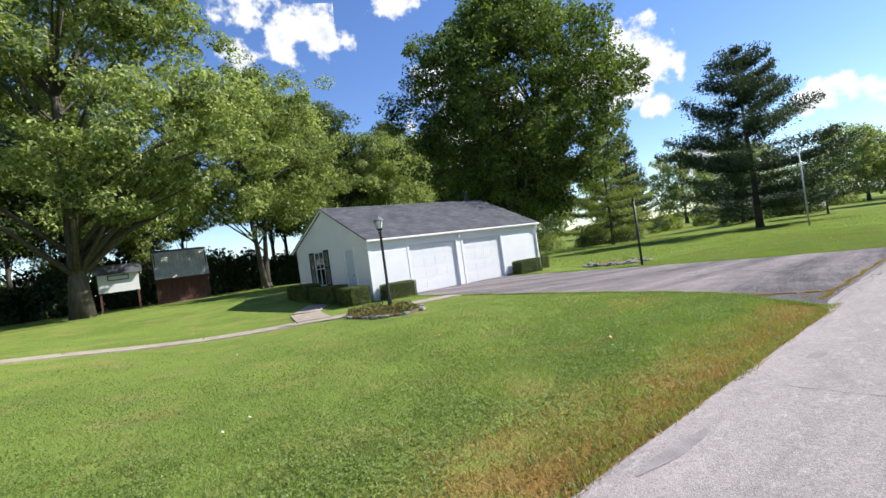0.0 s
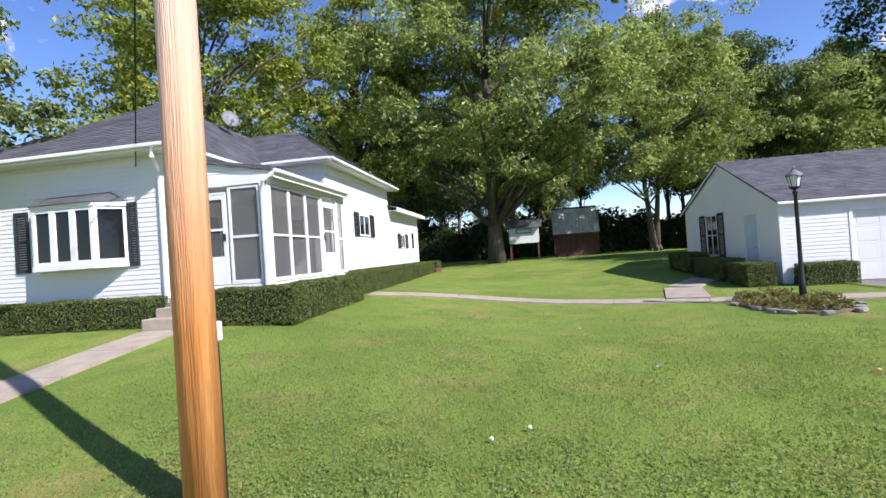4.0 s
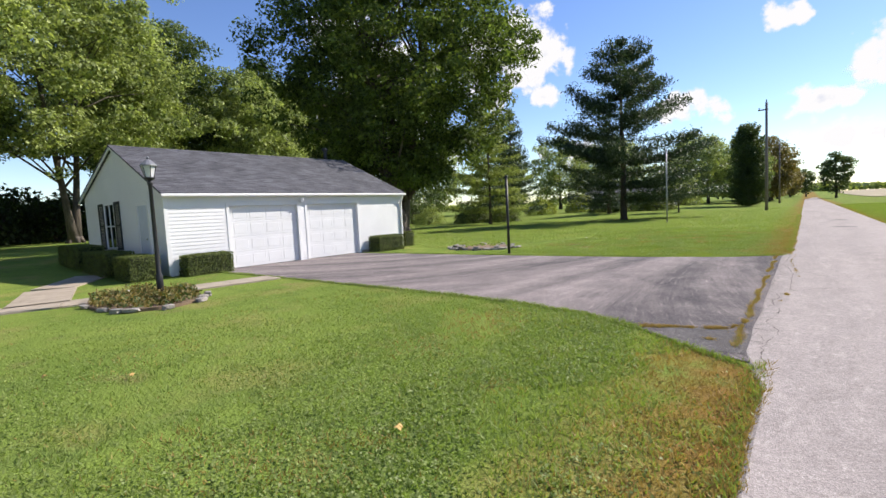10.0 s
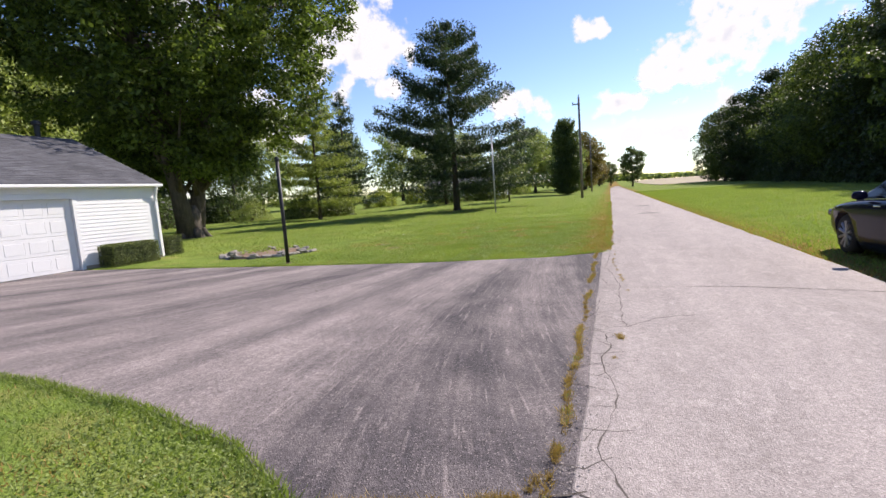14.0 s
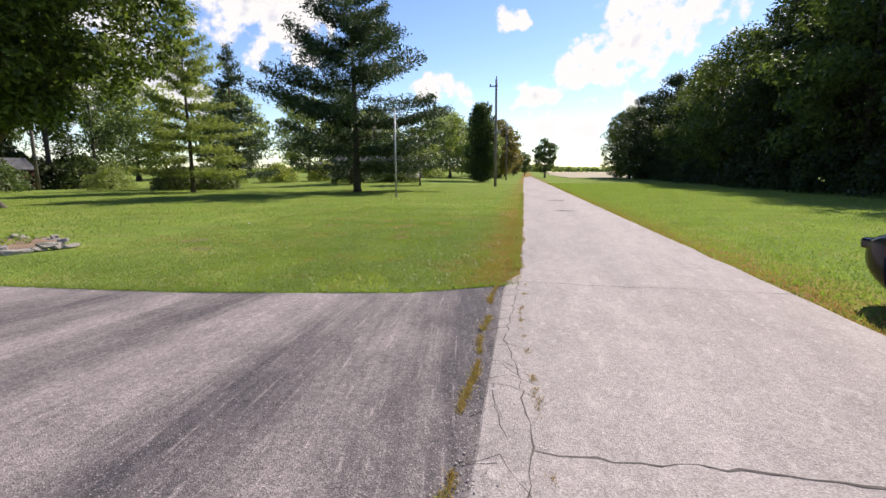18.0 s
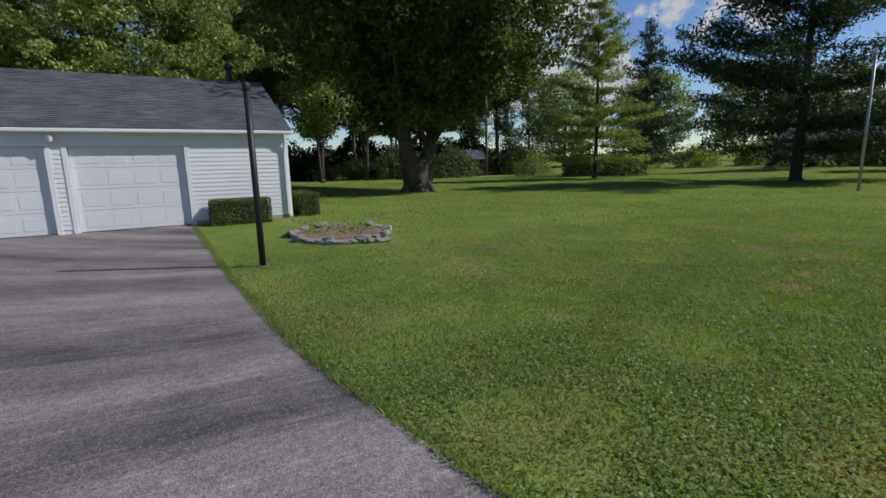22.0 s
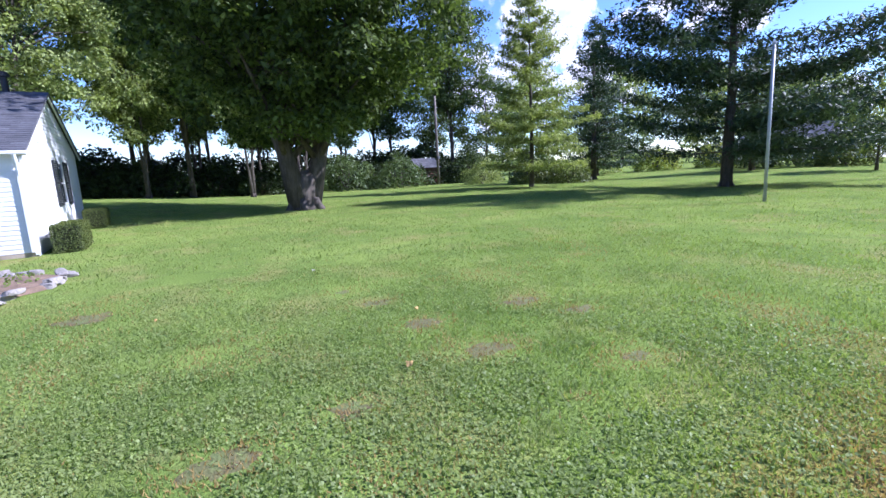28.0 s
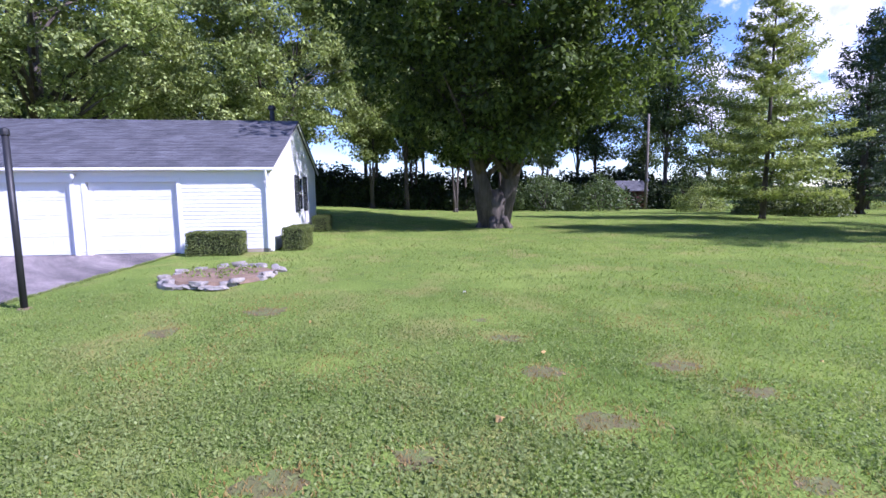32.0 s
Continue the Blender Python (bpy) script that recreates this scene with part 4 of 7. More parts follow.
def shrub(name, at, seed, rx, ry, h, n, leaf, mat, label, category="shrub", group=""):
    """A loose rounded bush: twigs and a shell of leaves."""
    rng = np.random.default_rng(seed)
    x, y = at
    t = thing(name, (x, y, ground_z(x, y) - 0.03), label, category, group)
    d = rng.normal(size=(n, 3))
    d[:, 2] = np.abs(d[:, 2])
    d /= np.linalg.norm(d, axis=1, keepdims=True)
    lump = np.array([1 + 0.35 * noise.noise(Vector((p[0] * 2 + seed, p[1] * 2, p[2] * 2))) for p in d])[:, None]
    pts = d * np.array([rx, ry, h]) * lump * rng.uniform(0.55, 1.0, n)[:, None] ** 0.5 + np.array([0, 0, 0.08])
    v, q = leaf_arrays(rng, pts, d + np.array([0, 0, 0.4]), leaf, droop=0.1)
    arrays("foliage", v, q, mat, t)
    bm = bmesh.new()
    for k in range(9):
        a, e = rng.uniform(0, 6.28), rng.uniform(0.3, 0.8)
        tube(bm, [(0, 0, 0), (rx * e * math.cos(a) * 0.5, ry * e * math.sin(a) * 0.5, h * 0.5), (rx * e * math.cos(a), ry * e * math.sin(a), h * 0.85)], [0.05, 0.035, 0.01], 5)
    part("stems", bm, M["darkbark"], t)
    return t


def hedge(at, size, seed, label, group="clipped hedges", leaf=0.042, density=1900, turn=0.0):
    """A clipped box hedge: a dark twiggy core under a coat of small leaves."""
    rng = np.random.default_rng(seed)
    x, y = at
    lx, ly, h = size
    t = thing("hedge", (x, y, ground_z(x, y) - 0.02), label, "hedge", group)
    t.rotation_euler = (0, 0, turn)
    faces = [(lx * ly, 2, 1), (lx * h, 1, 1), (lx * h, 1, -1), (ly * h, 0, 1), (ly * h, 0, -1)]
    pts, nrm = [], []
    for area, ax, sg in faces:
        n = int(area * density)
        p = rng.uniform(-0.5, 0.5, (n, 3)) * np.array([lx, ly, h])
        p[:, ax] = sg * np.array([lx, ly, h])[ax] / 2
        p[:, 2] += h / 2
        u = np.zeros((n, 3))
        u[:, ax] = sg
        pts.append(p), nrm.append(u)
    pts, nrm = np.concatenate(pts), np.concatenate(nrm)
    # rounded shoulders, uneven clipping
    mid = np.array([0, 0, h / 2])
    rel = (pts - mid) / (np.array([lx, ly, h]) / 2)
    corner = np.clip(np.sort(np.abs(rel), axis=1)[:, 1], 0, 1) ** 8
    shrink = 1 - 0.09 * corner[:, None] * np.minimum(1, 0.5 / np.array([lx, ly, h]))
    pts = mid + (pts - mid) * shrink
    wob = np.array([noise.noise(Vector((p[0] * 2.2 + seed, p[1] * 2.2, p[2] * 2.2))) for p in pts[::1]])
    pts += nrm * (0.035 * wob + rng.uniform(-0.04, 0.015, len(pts)))[:, None]
    pts[:, 2] = np.maximum(pts[:, 2], 0.03)
    v, q = leaf_arrays(rng, pts, nrm * 1.4, leaf, droop=0.0, flat=0.8)
    arrays("foliage", v, q, M["hedge"], t)
    part("core", boxed(-lx / 2 + 0.06, lx / 2 - 0.06, -ly / 2 + 0.06, ly / 2 - 0.06, 0.06, h - 0.05, 0.04), M["core"], t)
    return t


broadleaf("silver_maple", (-26.75, 25.57), 5, 21.5, 10.2, 3.7, 0.72, 1000, 150, 0.26, M["leaf_maple"], M["darkbark"], EGG, 1.05, 2, "huge dark silver maple with a forked grey trunk", limbs=60, inner=0.25, spread=0.5, rough=0.12, off=(0.3, 0.8))
broadleaf("yard_tree", (-37.0, -4.0), 8, 24.0, 10.5, 6.4, 0.52, 820, 150, 0.27, M["leaf_oak"], M["darkbark"], ROUND, 1.0, 1, "broad leafy shade tree in full green leaf", limbs=46, rough=0.3, boughs=105)
broadleaf("yard_tree", (-46.0, 9.5), 18, 20.5, 9.0, 6.8, 0.45, 560, 130, 0.28, M["leaf_oak"], M["darkbark"], ROUND, 1.0, 2, "spreading green tree behind the garden shed", limbs=40, rough=0.3, boughs=75)
broadleaf("yard_tree", (-24.5, -19.5), 9, 21.0, 6.4, 5.0, 0.45, 420, 120, 0.28, M["leaf_lit"], M["darkbark"], EGG, 0.95, 1, "tall yellow-green tree rising behind the house", limbs=40, rough=0.3, boughs=55)
broadleaf("yard_tree", (-36.0, -14.5), 11, 22.5, 6.0, 5.0, 0.45, 360, 120, 0.28, M["leaf_lit"], M["darkbark"], TALL, 0.95, 1, "tall light green tree beyond the house roof", limbs=36, rough=0.3, boughs=48)
broadleaf("young_maple", (-7.0, -15.8), 21, 10.2, 4.2, 2.9, 0.15, 520, 130, 0.17, M["leaf_young"], M["darkbark"], ROUND, 0.55, 1, "dense young maple in front of a pale blue house", limbs=40, rough=0.4, inner=0.2)
conifer("white_pine", (-18.2, 46.3), 3, 16.2, 8.9, 1.9, 0.26, 15, 9, 1350, 0.3, M["needle"], M["darkbark"], 0.02, 0.3, "tall dark white pine standing alone on the lawn", taper=0.7, plume=1.3)
conifer("larch", (-32.15, 44.1), 4, 15.0, 5.7, 1.7, 0.15, 17, 9, 600, 0.27, M["spruce"], M["darkbark"], 0.1, 0.22, "slender light green larch with tiers of drooping branches", plume=0.85, taper=0.9)
conifer("spruce", (-36.5, 55.0), 6, 14.5, 4.8, 1.5, 0.25, 20, 9, 200, 0.34, M["needle"], M["darkbark"], 0.05, 0.18, "tall dark spruce behind the larch", plume=1.0)
conifer("spruce", (-28.0, 66.0), 8, 11.0, 4.2, 1.0, 0.22, 15, 9, 170, 0.36, M["needle"], M["darkbark"], 0.05, 0.15, "dark spruce between the larch and the lone pine", plume=1.0)
conifer("spruce", (-43.0, 62.0), 7, 12.0, 4.4, 1.2, 0.22, 16, 8, 160, 0.36, M["needle"], M["darkbark"], 0.05, 0.18, "tall dark spruce behind the larch", plume=1.0)

# the wood behind the yards: three growths, repeated along the boundary
rng = random.Random(4)
kinds = []
for seed, h, r, b, mat, prof in ((31, 22, 5.6, 7.0, "leaf_dark", TALL), (32, 20, 5.0, 6.0, "leaf_oak", EGG), (33, 24, 5.2, 9.0, "leaf_dark", TALL)):
    kinds.append(broadleaf("woodland_tree", (-58 - seed % 3, -20.0 + 7 * (seed - 31)), seed, h, r, b, 0.26, 200, 90, 0.36, M[mat], M["darkbark"], prof, 1.35, 2 if seed == 32 else 1, "tall bare-stemmed tree in the wood behind the yards", "trees of the back wood", limbs=26, rough=0.35, inner=0.2, spread=0.2))
for k in range(34):
    x, y = -57 - rng.random() * 8 - 6 * (k % 2), -48 + k * 3.1 + rng.uniform(-1.2, 1.2)
    if k in (5, 7, 8):
        x -= 5
    if k in (18, 19, 31):  # open sky beyond the garage and the pole
        continue
    c = copy_thing(kinds[k % 3], pose(x, y, ground_z(x, y) - 0.05, 0, 0, rng.uniform(0, 360)))
    c.scale = [rng.uniform(0.8, 1.08)] * 3
for k, (x, y, s) in enumerate(((-52.0, 17.0, 0.86), (-54, 20.5, 0.92), (-50, 25.5, 0.86), (-53, 31, 0.9))):
    c = copy_thing(kinds[(1, 2, 1, 1)[k]], pose(x, y, ground_z(x, y) - 0.05, 0, 0, 130 * k))
    c.scale = [s] * 3
# shade under the back wood is painted in by the near-black leaf colour
low = shrub("undergrowth", (-56.5, 14.0), 41, 3.0, 2.4, 3.0, 3200, 0.28, M["leaf_shade"], "shade-dark tangled undergrowth at the wood's edge", group="undergrowth of the back wood")
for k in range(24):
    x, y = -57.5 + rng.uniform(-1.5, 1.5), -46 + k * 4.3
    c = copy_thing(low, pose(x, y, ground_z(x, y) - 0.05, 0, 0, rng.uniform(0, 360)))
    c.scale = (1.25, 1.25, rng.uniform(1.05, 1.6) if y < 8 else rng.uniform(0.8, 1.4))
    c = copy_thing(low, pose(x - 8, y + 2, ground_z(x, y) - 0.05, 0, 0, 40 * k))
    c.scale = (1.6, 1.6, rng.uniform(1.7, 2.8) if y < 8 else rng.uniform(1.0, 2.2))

# the wood across the lane
kinds = []
# lit and shaded crowns are told apart here by two leaf colours
for seed, h, r, b, mat in ((51, 18.5, 6.5, 0.8, "leaf_lit_edge"), (52, 19.5, 6.2, 0.6, "leaf_shade")):
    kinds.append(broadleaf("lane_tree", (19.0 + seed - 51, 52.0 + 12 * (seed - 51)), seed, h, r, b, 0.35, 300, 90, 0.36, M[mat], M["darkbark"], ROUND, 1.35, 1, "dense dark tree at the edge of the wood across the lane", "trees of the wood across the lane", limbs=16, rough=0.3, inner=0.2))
for k, (x, y, s) in enumerate(((20, 38, 1.1), (23, 58, 1.15), (17.5, 74, 0.95), (24, 78, 1.1), (18, 86, 0.9), (19, 98, 0.95), (25, 95, 1.1), (18, 110, 1.0), (20, 122, 0.9), (24, 112, 1.0), (19, 134, 0.95), (14.5, 120, 0.9), (13.5, 138, 0.95), (13, 152, 0.9), (30, 66, 1.2), (30, 46, 1.2))):
    c = copy_thing(kinds[k % 2], pose(x, y, 0, 0, 0, 77 * k))
    c.scale = [s] * 3
# brush takes the shaded leaf colour as well
bush = shrub("brush", (15.5, 56.0), 55, 2.4, 3.2, 3.2, 2400, 0.32, M["leaf_shade"], "shade-dark brush along the edge of the wood", group="brush across the lane")
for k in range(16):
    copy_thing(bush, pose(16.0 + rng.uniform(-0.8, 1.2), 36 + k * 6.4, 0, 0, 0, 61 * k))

# trees down the lane
conifer("red_cedar", (-15.6, 90.0), 61, 12.5, 3.3, 0.3, 0.2, 26, 16, 150, 0.4, M["leaf_dark"], M["darkbark"], -0.25, 0.0, "narrow dark red cedar beside the lane", plume=1.1, taper=0.42)
broadleaf("small_tree", (-19.0, 66.0), 62, 6.5, 2.6, 1.6, 0.09, 70, 70, 0.26, M["spruce"], M["darkbark"], ROUND, 0.7, 1, "small light green tree on the lawn", limbs=14)
far = [broadleaf("lane_tree", (-31, 118), 63, 15, 6.5, 1.5, 0.3, 150, 70, 0.5, M["leaf_oak"], M["darkbark"], ROUND, 1.5, 1, "round green tree farther down the lane", "trees down the lane", limbs=10)]
far.append(broadleaf("lane_tree", (-20.5, 150), 64, 13, 5.0, 1.5, 0.3, 130, 70, 0.5, M["autumn"], M["darkbark"], ROUND, 1.4, 1, "tree with turning orange leaves down the lane", "trees down the lane", limbs=10))
far.append(broadleaf("lane_tree", (-8.5, 168), 65, 12, 4.2, 2.0, 0.25, 100, 70, 0.5, M["leaf_dark"], M["darkbark"], EGG, 1.2, 1, "dark tree at the far end of the lane", "trees down the lane", limbs=10))
for k, x, y, s in ((0, -24.5, 104, 0.85), (0, -21, 113, 0.85), (1, -19.5, 138, 1.15), (0, -44, 112, 1.0), (0, -24, 132, 0.8), (1, -22, 172, 0.9), (0, -27, 168, 0.9), (1, -22, 200, 0.8), (2, -19, 215, 0.8), (2, -25, 240, 0.9), (0, -56, 104, 1.1), (0, -66, 92, 1.1), (0, -70, 74, 1.1), (0, -58, 128, 1.1)):
    c = copy_thing(far[k], pose(x, y, ground_z(x, y), 0, 0, 50 * y))
    c.scale = [s] * 3
shrub("round_shrub", (-45.5, 48.0), 71, 2.1, 2.1, 2.3, 3600, 0.17, M["spruce"], "rounded light green shrub on the lawn")
for x, y, r, h, sd in ((-38.5, 49.0, 2.2, 2.2, 72), (-34.5, 50.0, 2.0, 1.9, 73), (-40.8, 51.5, 2.4, 2.4, 74)):
    shrub("dark_shrub", (x, y), sd, r, r, h, 3200, 0.2, M["hedge"], "dark green shrubs massed under the larch", group="shrubs under the larch")
for x, y, r, h, sd, m in ((-47.0, 66.0, 3.0, 3.0, 75, "spruce"), (-27.0, 71.5, 2.8, 2.7, 83, "leaf_dark"), (-23.8, 73.0, 2.4, 2.3, 84, "hedge"), (-30.5, 70.0, 2.4, 2.5, 85, "leaf_dark"), (-41.0, 70.0, 2.6, 2.6, 76, "leaf_lit"), (-36.0, 74.0, 2.6, 2.5, 77, "leaf_lit"), (-25.5, 92.0, 3.0, 2.3, 78, "spruce"), (-50.5, 40.5, 3.0, 3.4, 79, "leaf_dark"), (-52.0, 35.0, 3.2, 3.6, 80, "leaf_dark"), (-53.0, 52.0, 3.2, 3.6, 81, "leaf_dark")):
    shrub("shrub", (x, y), sd, r, r, h, 2600, 0.28, M[m], "loose green shrub at the far side of the lawn", group="shrubs beyond the lawn")
broadleaf("round_tree", (-57.5, 56.5), 82, 14.0, 6.2, 1.0, 0.25, 160, 100, 0.32, M["leaf_dark"], M["darkbark"], ROUND, 1.2, 1, "rounded dark green tree beyond the larch", limbs=12)

# far woods along the horizon, all in one
nrng = np.random.default_rng(91)
n = 26000
az = nrng.uniform(-2.9, 1.2, n)
lift = np.array([2.4 + 2.6 * noise.noise(Vector((math.cos(a) * 9, math.sin(a) * 9, 0))) + 2 * noise.noise(Vector((math.cos(a) * 40, math.sin(a) * 40, 1))) for a in az])
r = nrng.uniform(380, 420, n)
pts = np.stack([r * np.sin(az), r * np.cos(az), 1.5 + nrng.uniform(0, 1, n) ** 0.7 * lift + np.where(np.cos(az) > 0.3, 1.5, 0)], 1)
v, q = leaf_arrays(nrng, pts, np.tile((0, 0, 1.0), (n, 1)), 3.4, narrow=0.9)
tagged(arrays("far_woods", v, q, M["leaf_oak"]), "low line of woods on the horizon", "woods", kind="structure")
bm = bmesh.new()
rows = [[bm.verts.new((x, y, ground_z(x, y) + 0.12)) for x in (4 - 0.0855 * y + 8, 60, 140, 260)] for y in (150, 200, 260, 330, 380)]
for r0, r1 in zip(rows, rows[1:]):
    for k in range(3):
        bm.faces.new((r0[k], r0[k + 1], r1[k + 1], r1[k]))
tagged(part("field", bm, M["field"]), "dry tan farm field beyond the lane", "field", kind="structure")

# ---- house ----
HX, HY, MY = -9.1, -5.76, -6.35  # front plane, porch side, side of the rooms behind
PZ, EZ, RZ = 1.3, 4.28, 4.66  # porch floor, heights of the front and the middle walls
house = thing("house", (0, 0, 0), "single-storey white clapboard house with a grey hipped roof", "house")
set_square(house, HOUSE_AT)
BAY = (-11.52, -9.15, 1.98, 3.2)  # bay window: y from, to, sill, head
part("front_room_wall", boxed(-18.0, HX, -13.0, -8.15, 0.2, EZ), M["siding"], house)
part("middle_room_wall", boxed(-20.3, -13.5, -8.151, MY, 0.2, RZ), M["siding"], house)
part("back_room_wall", boxed(-26.1, -20.301, -12.0, MY, 0.2, 3.85), M["siding"], house)
siding(house, "x", HX, -13.0, -8.15, 0.5, EZ - 0.05, [(BAY[0] - 0.05, BAY[1] + 0.05, BAY[2] - 0.1, BAY[3] + 0.35)], step=0.105)
siding(house, "y", MY, -20.3, -13.5, 0.6, RZ - 0.05, [(-18.1, -15.8, 2.48, 3.42)], step=0.105)
siding(house, "y", MY, -26.1, -20.3, 0.6, 3.8, [(-23.6, -21.6, 2.05, 2.85), (-25.0, -24.2, 1.1, 3.15)], step=0.105)
siding(house, "x", -13.5, -8.15, MY, 4.0, RZ - 0.05, step=0.105)
for x, y in ((HX, -13.0), (HX, -8.15)):
    part("corner_board", boxed(x - 0.08, x + 0.03, y - 0.03 if y < -10 else y - 0.1, y + 0.1 if y < -10 else y + 0.02, 0.45, EZ), M["trim"], house)


def hip_roof(x0, x1, y0, y1, z, rise, over, ridge, name):
    """Hipped roof over a rectangle; ridge: the ridge's two ends as (x, y, z)."""
    a, b = (Vector(p) for p in ridge)
    e = [(x1 + over, y0 - over, z), (x1 + over, y1 + over, z), (x0 - over, y1 + over, z), (x0 - over, y0 - over, z)]
    slopes = []
    if abs(a.x - b.x) > abs(a.y - b.y):  # ridge along x, a the end nearer +x
        slopes = [(e[0], e[1], a, a), (e[1], e[2], b, a), (e[2], e[3], b, b), (e[3], e[0], a, b)]
    else:  # ridge along y, a the end nearer +y
        slopes = [(e[0], e[1], a, b), (e[1], e[2], a, a), (e[2], e[3], b, a), (e[3], e[0], b, b)]
    for k, s in enumerate(slopes):
        roof_slope(house, name, s, courses=26)
    bm = bmesh.new()
    box(bm, x1 + over - 0.03, x1 + over + 0.0, y0 - over, y1 + over, z - 0.16, z - 0.04)
    box(bm, x0 - over, x1 + over - 0.031, y1 + over - 0.03, y1 + over, z - 0.16, z - 0.04)
    box(bm, x0 - over, x1 + over - 0.031, y0 - over, y0 - over + 0.03, z - 0.16, z - 0.04)
    part("fascia", bm, M["trim"], house)
    part("soffit", boxed(x0 - over + 0.03, x1 + over - 0.031, y0 - over + 0.031, y1 + over - 0.031, z - 0.14, z - 0.11), M["trim"], house)
    bm = bmesh.new()
    box(bm, x1 + over + 0.002, x1 + over + 0.085, y0 - over, y1 + over, z - 0.115, z - 0.03, 0.015)
    box(bm, x0 - over, x1 + over, y1 + over + 0.002, y1 + over + 0.085, z - 0.115, z - 0.03, 0.015)
    part("gutter", bm, M["trim"], house)


hip_roof(-19.4, HX, -13.0, -8.15, EZ + 0.14, 2.1, 0.45, [(-12.1, -10.57, 6.62), (-17.5, -10.57, 6.62)], "front_roof")
hip_roof(-20.3, -13.5, -10.8, MY, RZ + 0.15, 2.0, 0.4, [(-17.2, -8.95, 6.85), (-17.2, -10.8, 6.85)], "middle_roof")
roof_slope(house, "back_roof", [(-20.2, MY + 0.4, 3.94), (-26.4, MY + 0.4, 3.94), (-26.4, -11.0, 4.9), (-20.2, -11.0, 4.9)], courses=18)
bm = boxed(-26.4, -20.3, MY + 0.405, MY + 0.44, 3.73, 3.91)
box(bm, -26.37, -20.3, MY + 0.02, MY + 0.4, 3.77, 3.79)
part("fascia", bm, M["trim"], house)
# vent stack, wire mast on the front corner, dish
part("vent_stack", lathe(bmesh.new(), [(0.07, 0), (0.07, 0.3), (0.05, 0.3)], (-11.2, -9.6, 5.6), 10), M["black"], house)
for y0, y1 in ((-8.22, -8.16),):
    bm = boxed(HX + 0.032, HX + 0.1, -8.24, -8.15, 0.55, 3.75, 0.01)
    tube(bm, [(HX + 0.07, -8.2, 3.74), (HX + 0.12, -8.2, 3.92), (HX + 0.44, -8.05, 4.12), (HX + 0.49, -8.0, 4.32)], [0.05] * 4)
    part("downspout", bm, M["trim"], house)

# bay window
bay = part("bay_window", bmesh.new(), M["trim"], house)
by0, by1, bz0, bz1 = BAY
bout = 0.42
pts = [(HX, by0), (HX + bout, by0 + 0.42), (HX + bout, by1 - 0.42), (HX, by1)]


def prism(poly, z0, z1, grow=0.0):
    bm = bmesh.new()
    lo, hi = [bm.verts.new((x, y, z0)) for x, y in poly], [bm.verts.new((x, y, z1)) for x, y in poly]
    bm.faces.new(lo[::-1]), bm.faces.new(hi)
    for k in range(len(poly)):
        bm.faces.new((lo[k], lo[(k + 1) % len(poly)], hi[(k + 1) % len(poly)], hi[k]))
    bmesh.ops.recalc_face_normals(bm, faces=bm.faces)
    return bm


wide = [(HX + 0.02, by0 - 0.08), (HX + bout + 0.06, by0 + 0.4), (HX + bout + 0.06, by1 - 0.4), (HX + 0.02, by1 + 0.08)]
part("window_sill", prism(wide, bz0 - 0.12, bz0), M["trim"], bay)
part("window_head", prism(wide, bz1, bz1 + 0.09), M["trim"], bay)
bm = bmesh.new()
lo = [bm.verts.new((x + 0.05 * (x > HX + 0.1), y, bz1 + 0.092)) for x, y in wide]
hi = [bm.verts.new(p) for p in ((HX + 0.02, by0 + 0.35, bz1 + 0.34), (HX + 0.02, by1 - 0.35, bz1 + 0.34))]
bm.faces.new((lo[0], lo[1], hi[0])), bm.faces.new((lo[1], lo[2], hi[1], hi[0])), bm.faces.new((lo[2], lo[3], hi[1])), bm.faces.new(lo[::-1])
part("bay_roof", bm, M["shingle"], bay)
for (xa, ya), (xb, yb), n in ((pts[0], pts[1], 1), (pts[1], pts[2], 3), (pts[2], pts[3], 1)):
    for k in range(n):
        a, b = Vector((xa, ya, 0)).lerp(Vector((xb, yb, 0)), k / n), Vector((xa, ya, 0)).lerp(Vector((xb, yb, 0)), (k + 1) / n)
        d = (b - a).normalized()
        nr = Vector((d.y, -d.x, 0))
        if nr.x < 0:
            nr = -nr

        def panel(name, u0, u1, z0, z1, t0, t1, mat):
            bm = bmesh.new()
            q = [a + d * u0 + nr * t0, a + d * u1 + nr * t0, a + d * u1 + nr * t1, a + d * u0 + nr * t1]
            lo, hi = [bm.verts.new((p.x, p.y, z0)) for p in q], [bm.verts.new((p.x, p.y, z1)) for p in q]
            bm.faces.new(lo[::-1]), bm.faces.new(hi)
            for i in range(4):
                bm.faces.new((lo[i], lo[(i + 1) % 4], hi[(i + 1) % 4], hi[i]))
            bmesh.ops.recalc_face_normals(bm, faces=bm.faces)
            part(name, bm, mat, bay)

        L = (b - a).length
        panel("mullion", 0, 0.07, bz0 + 0.002, bz1 - 0.002, -0.03, 0.04, M["trim"])
        panel("mullion", L - 0.07, L, bz0 + 0.002, bz1 - 0.002, -0.031, 0.039, M["trim"])
        panel("rail", 0.072, L - 0.072, bz0 + 0.002, bz0 + 0.07, -0.03, 0.035, M["trim"])
        panel("rail", 0.072, L - 0.072, bz1 - 0.07, bz1 - 0.002, -0.03, 0.035, M["trim"])
        panel("pane", 0.072, L - 0.072, bz0 + 0.07, bz1 - 0.07, -0.01, 0.0, M["glass"])
part("blind", boxed(HX + 0.03, HX + 0.05, by0 + 0.5, by1 - 0.5, bz1 - 0.4, bz1 - 0.02), M["trim"], bay)
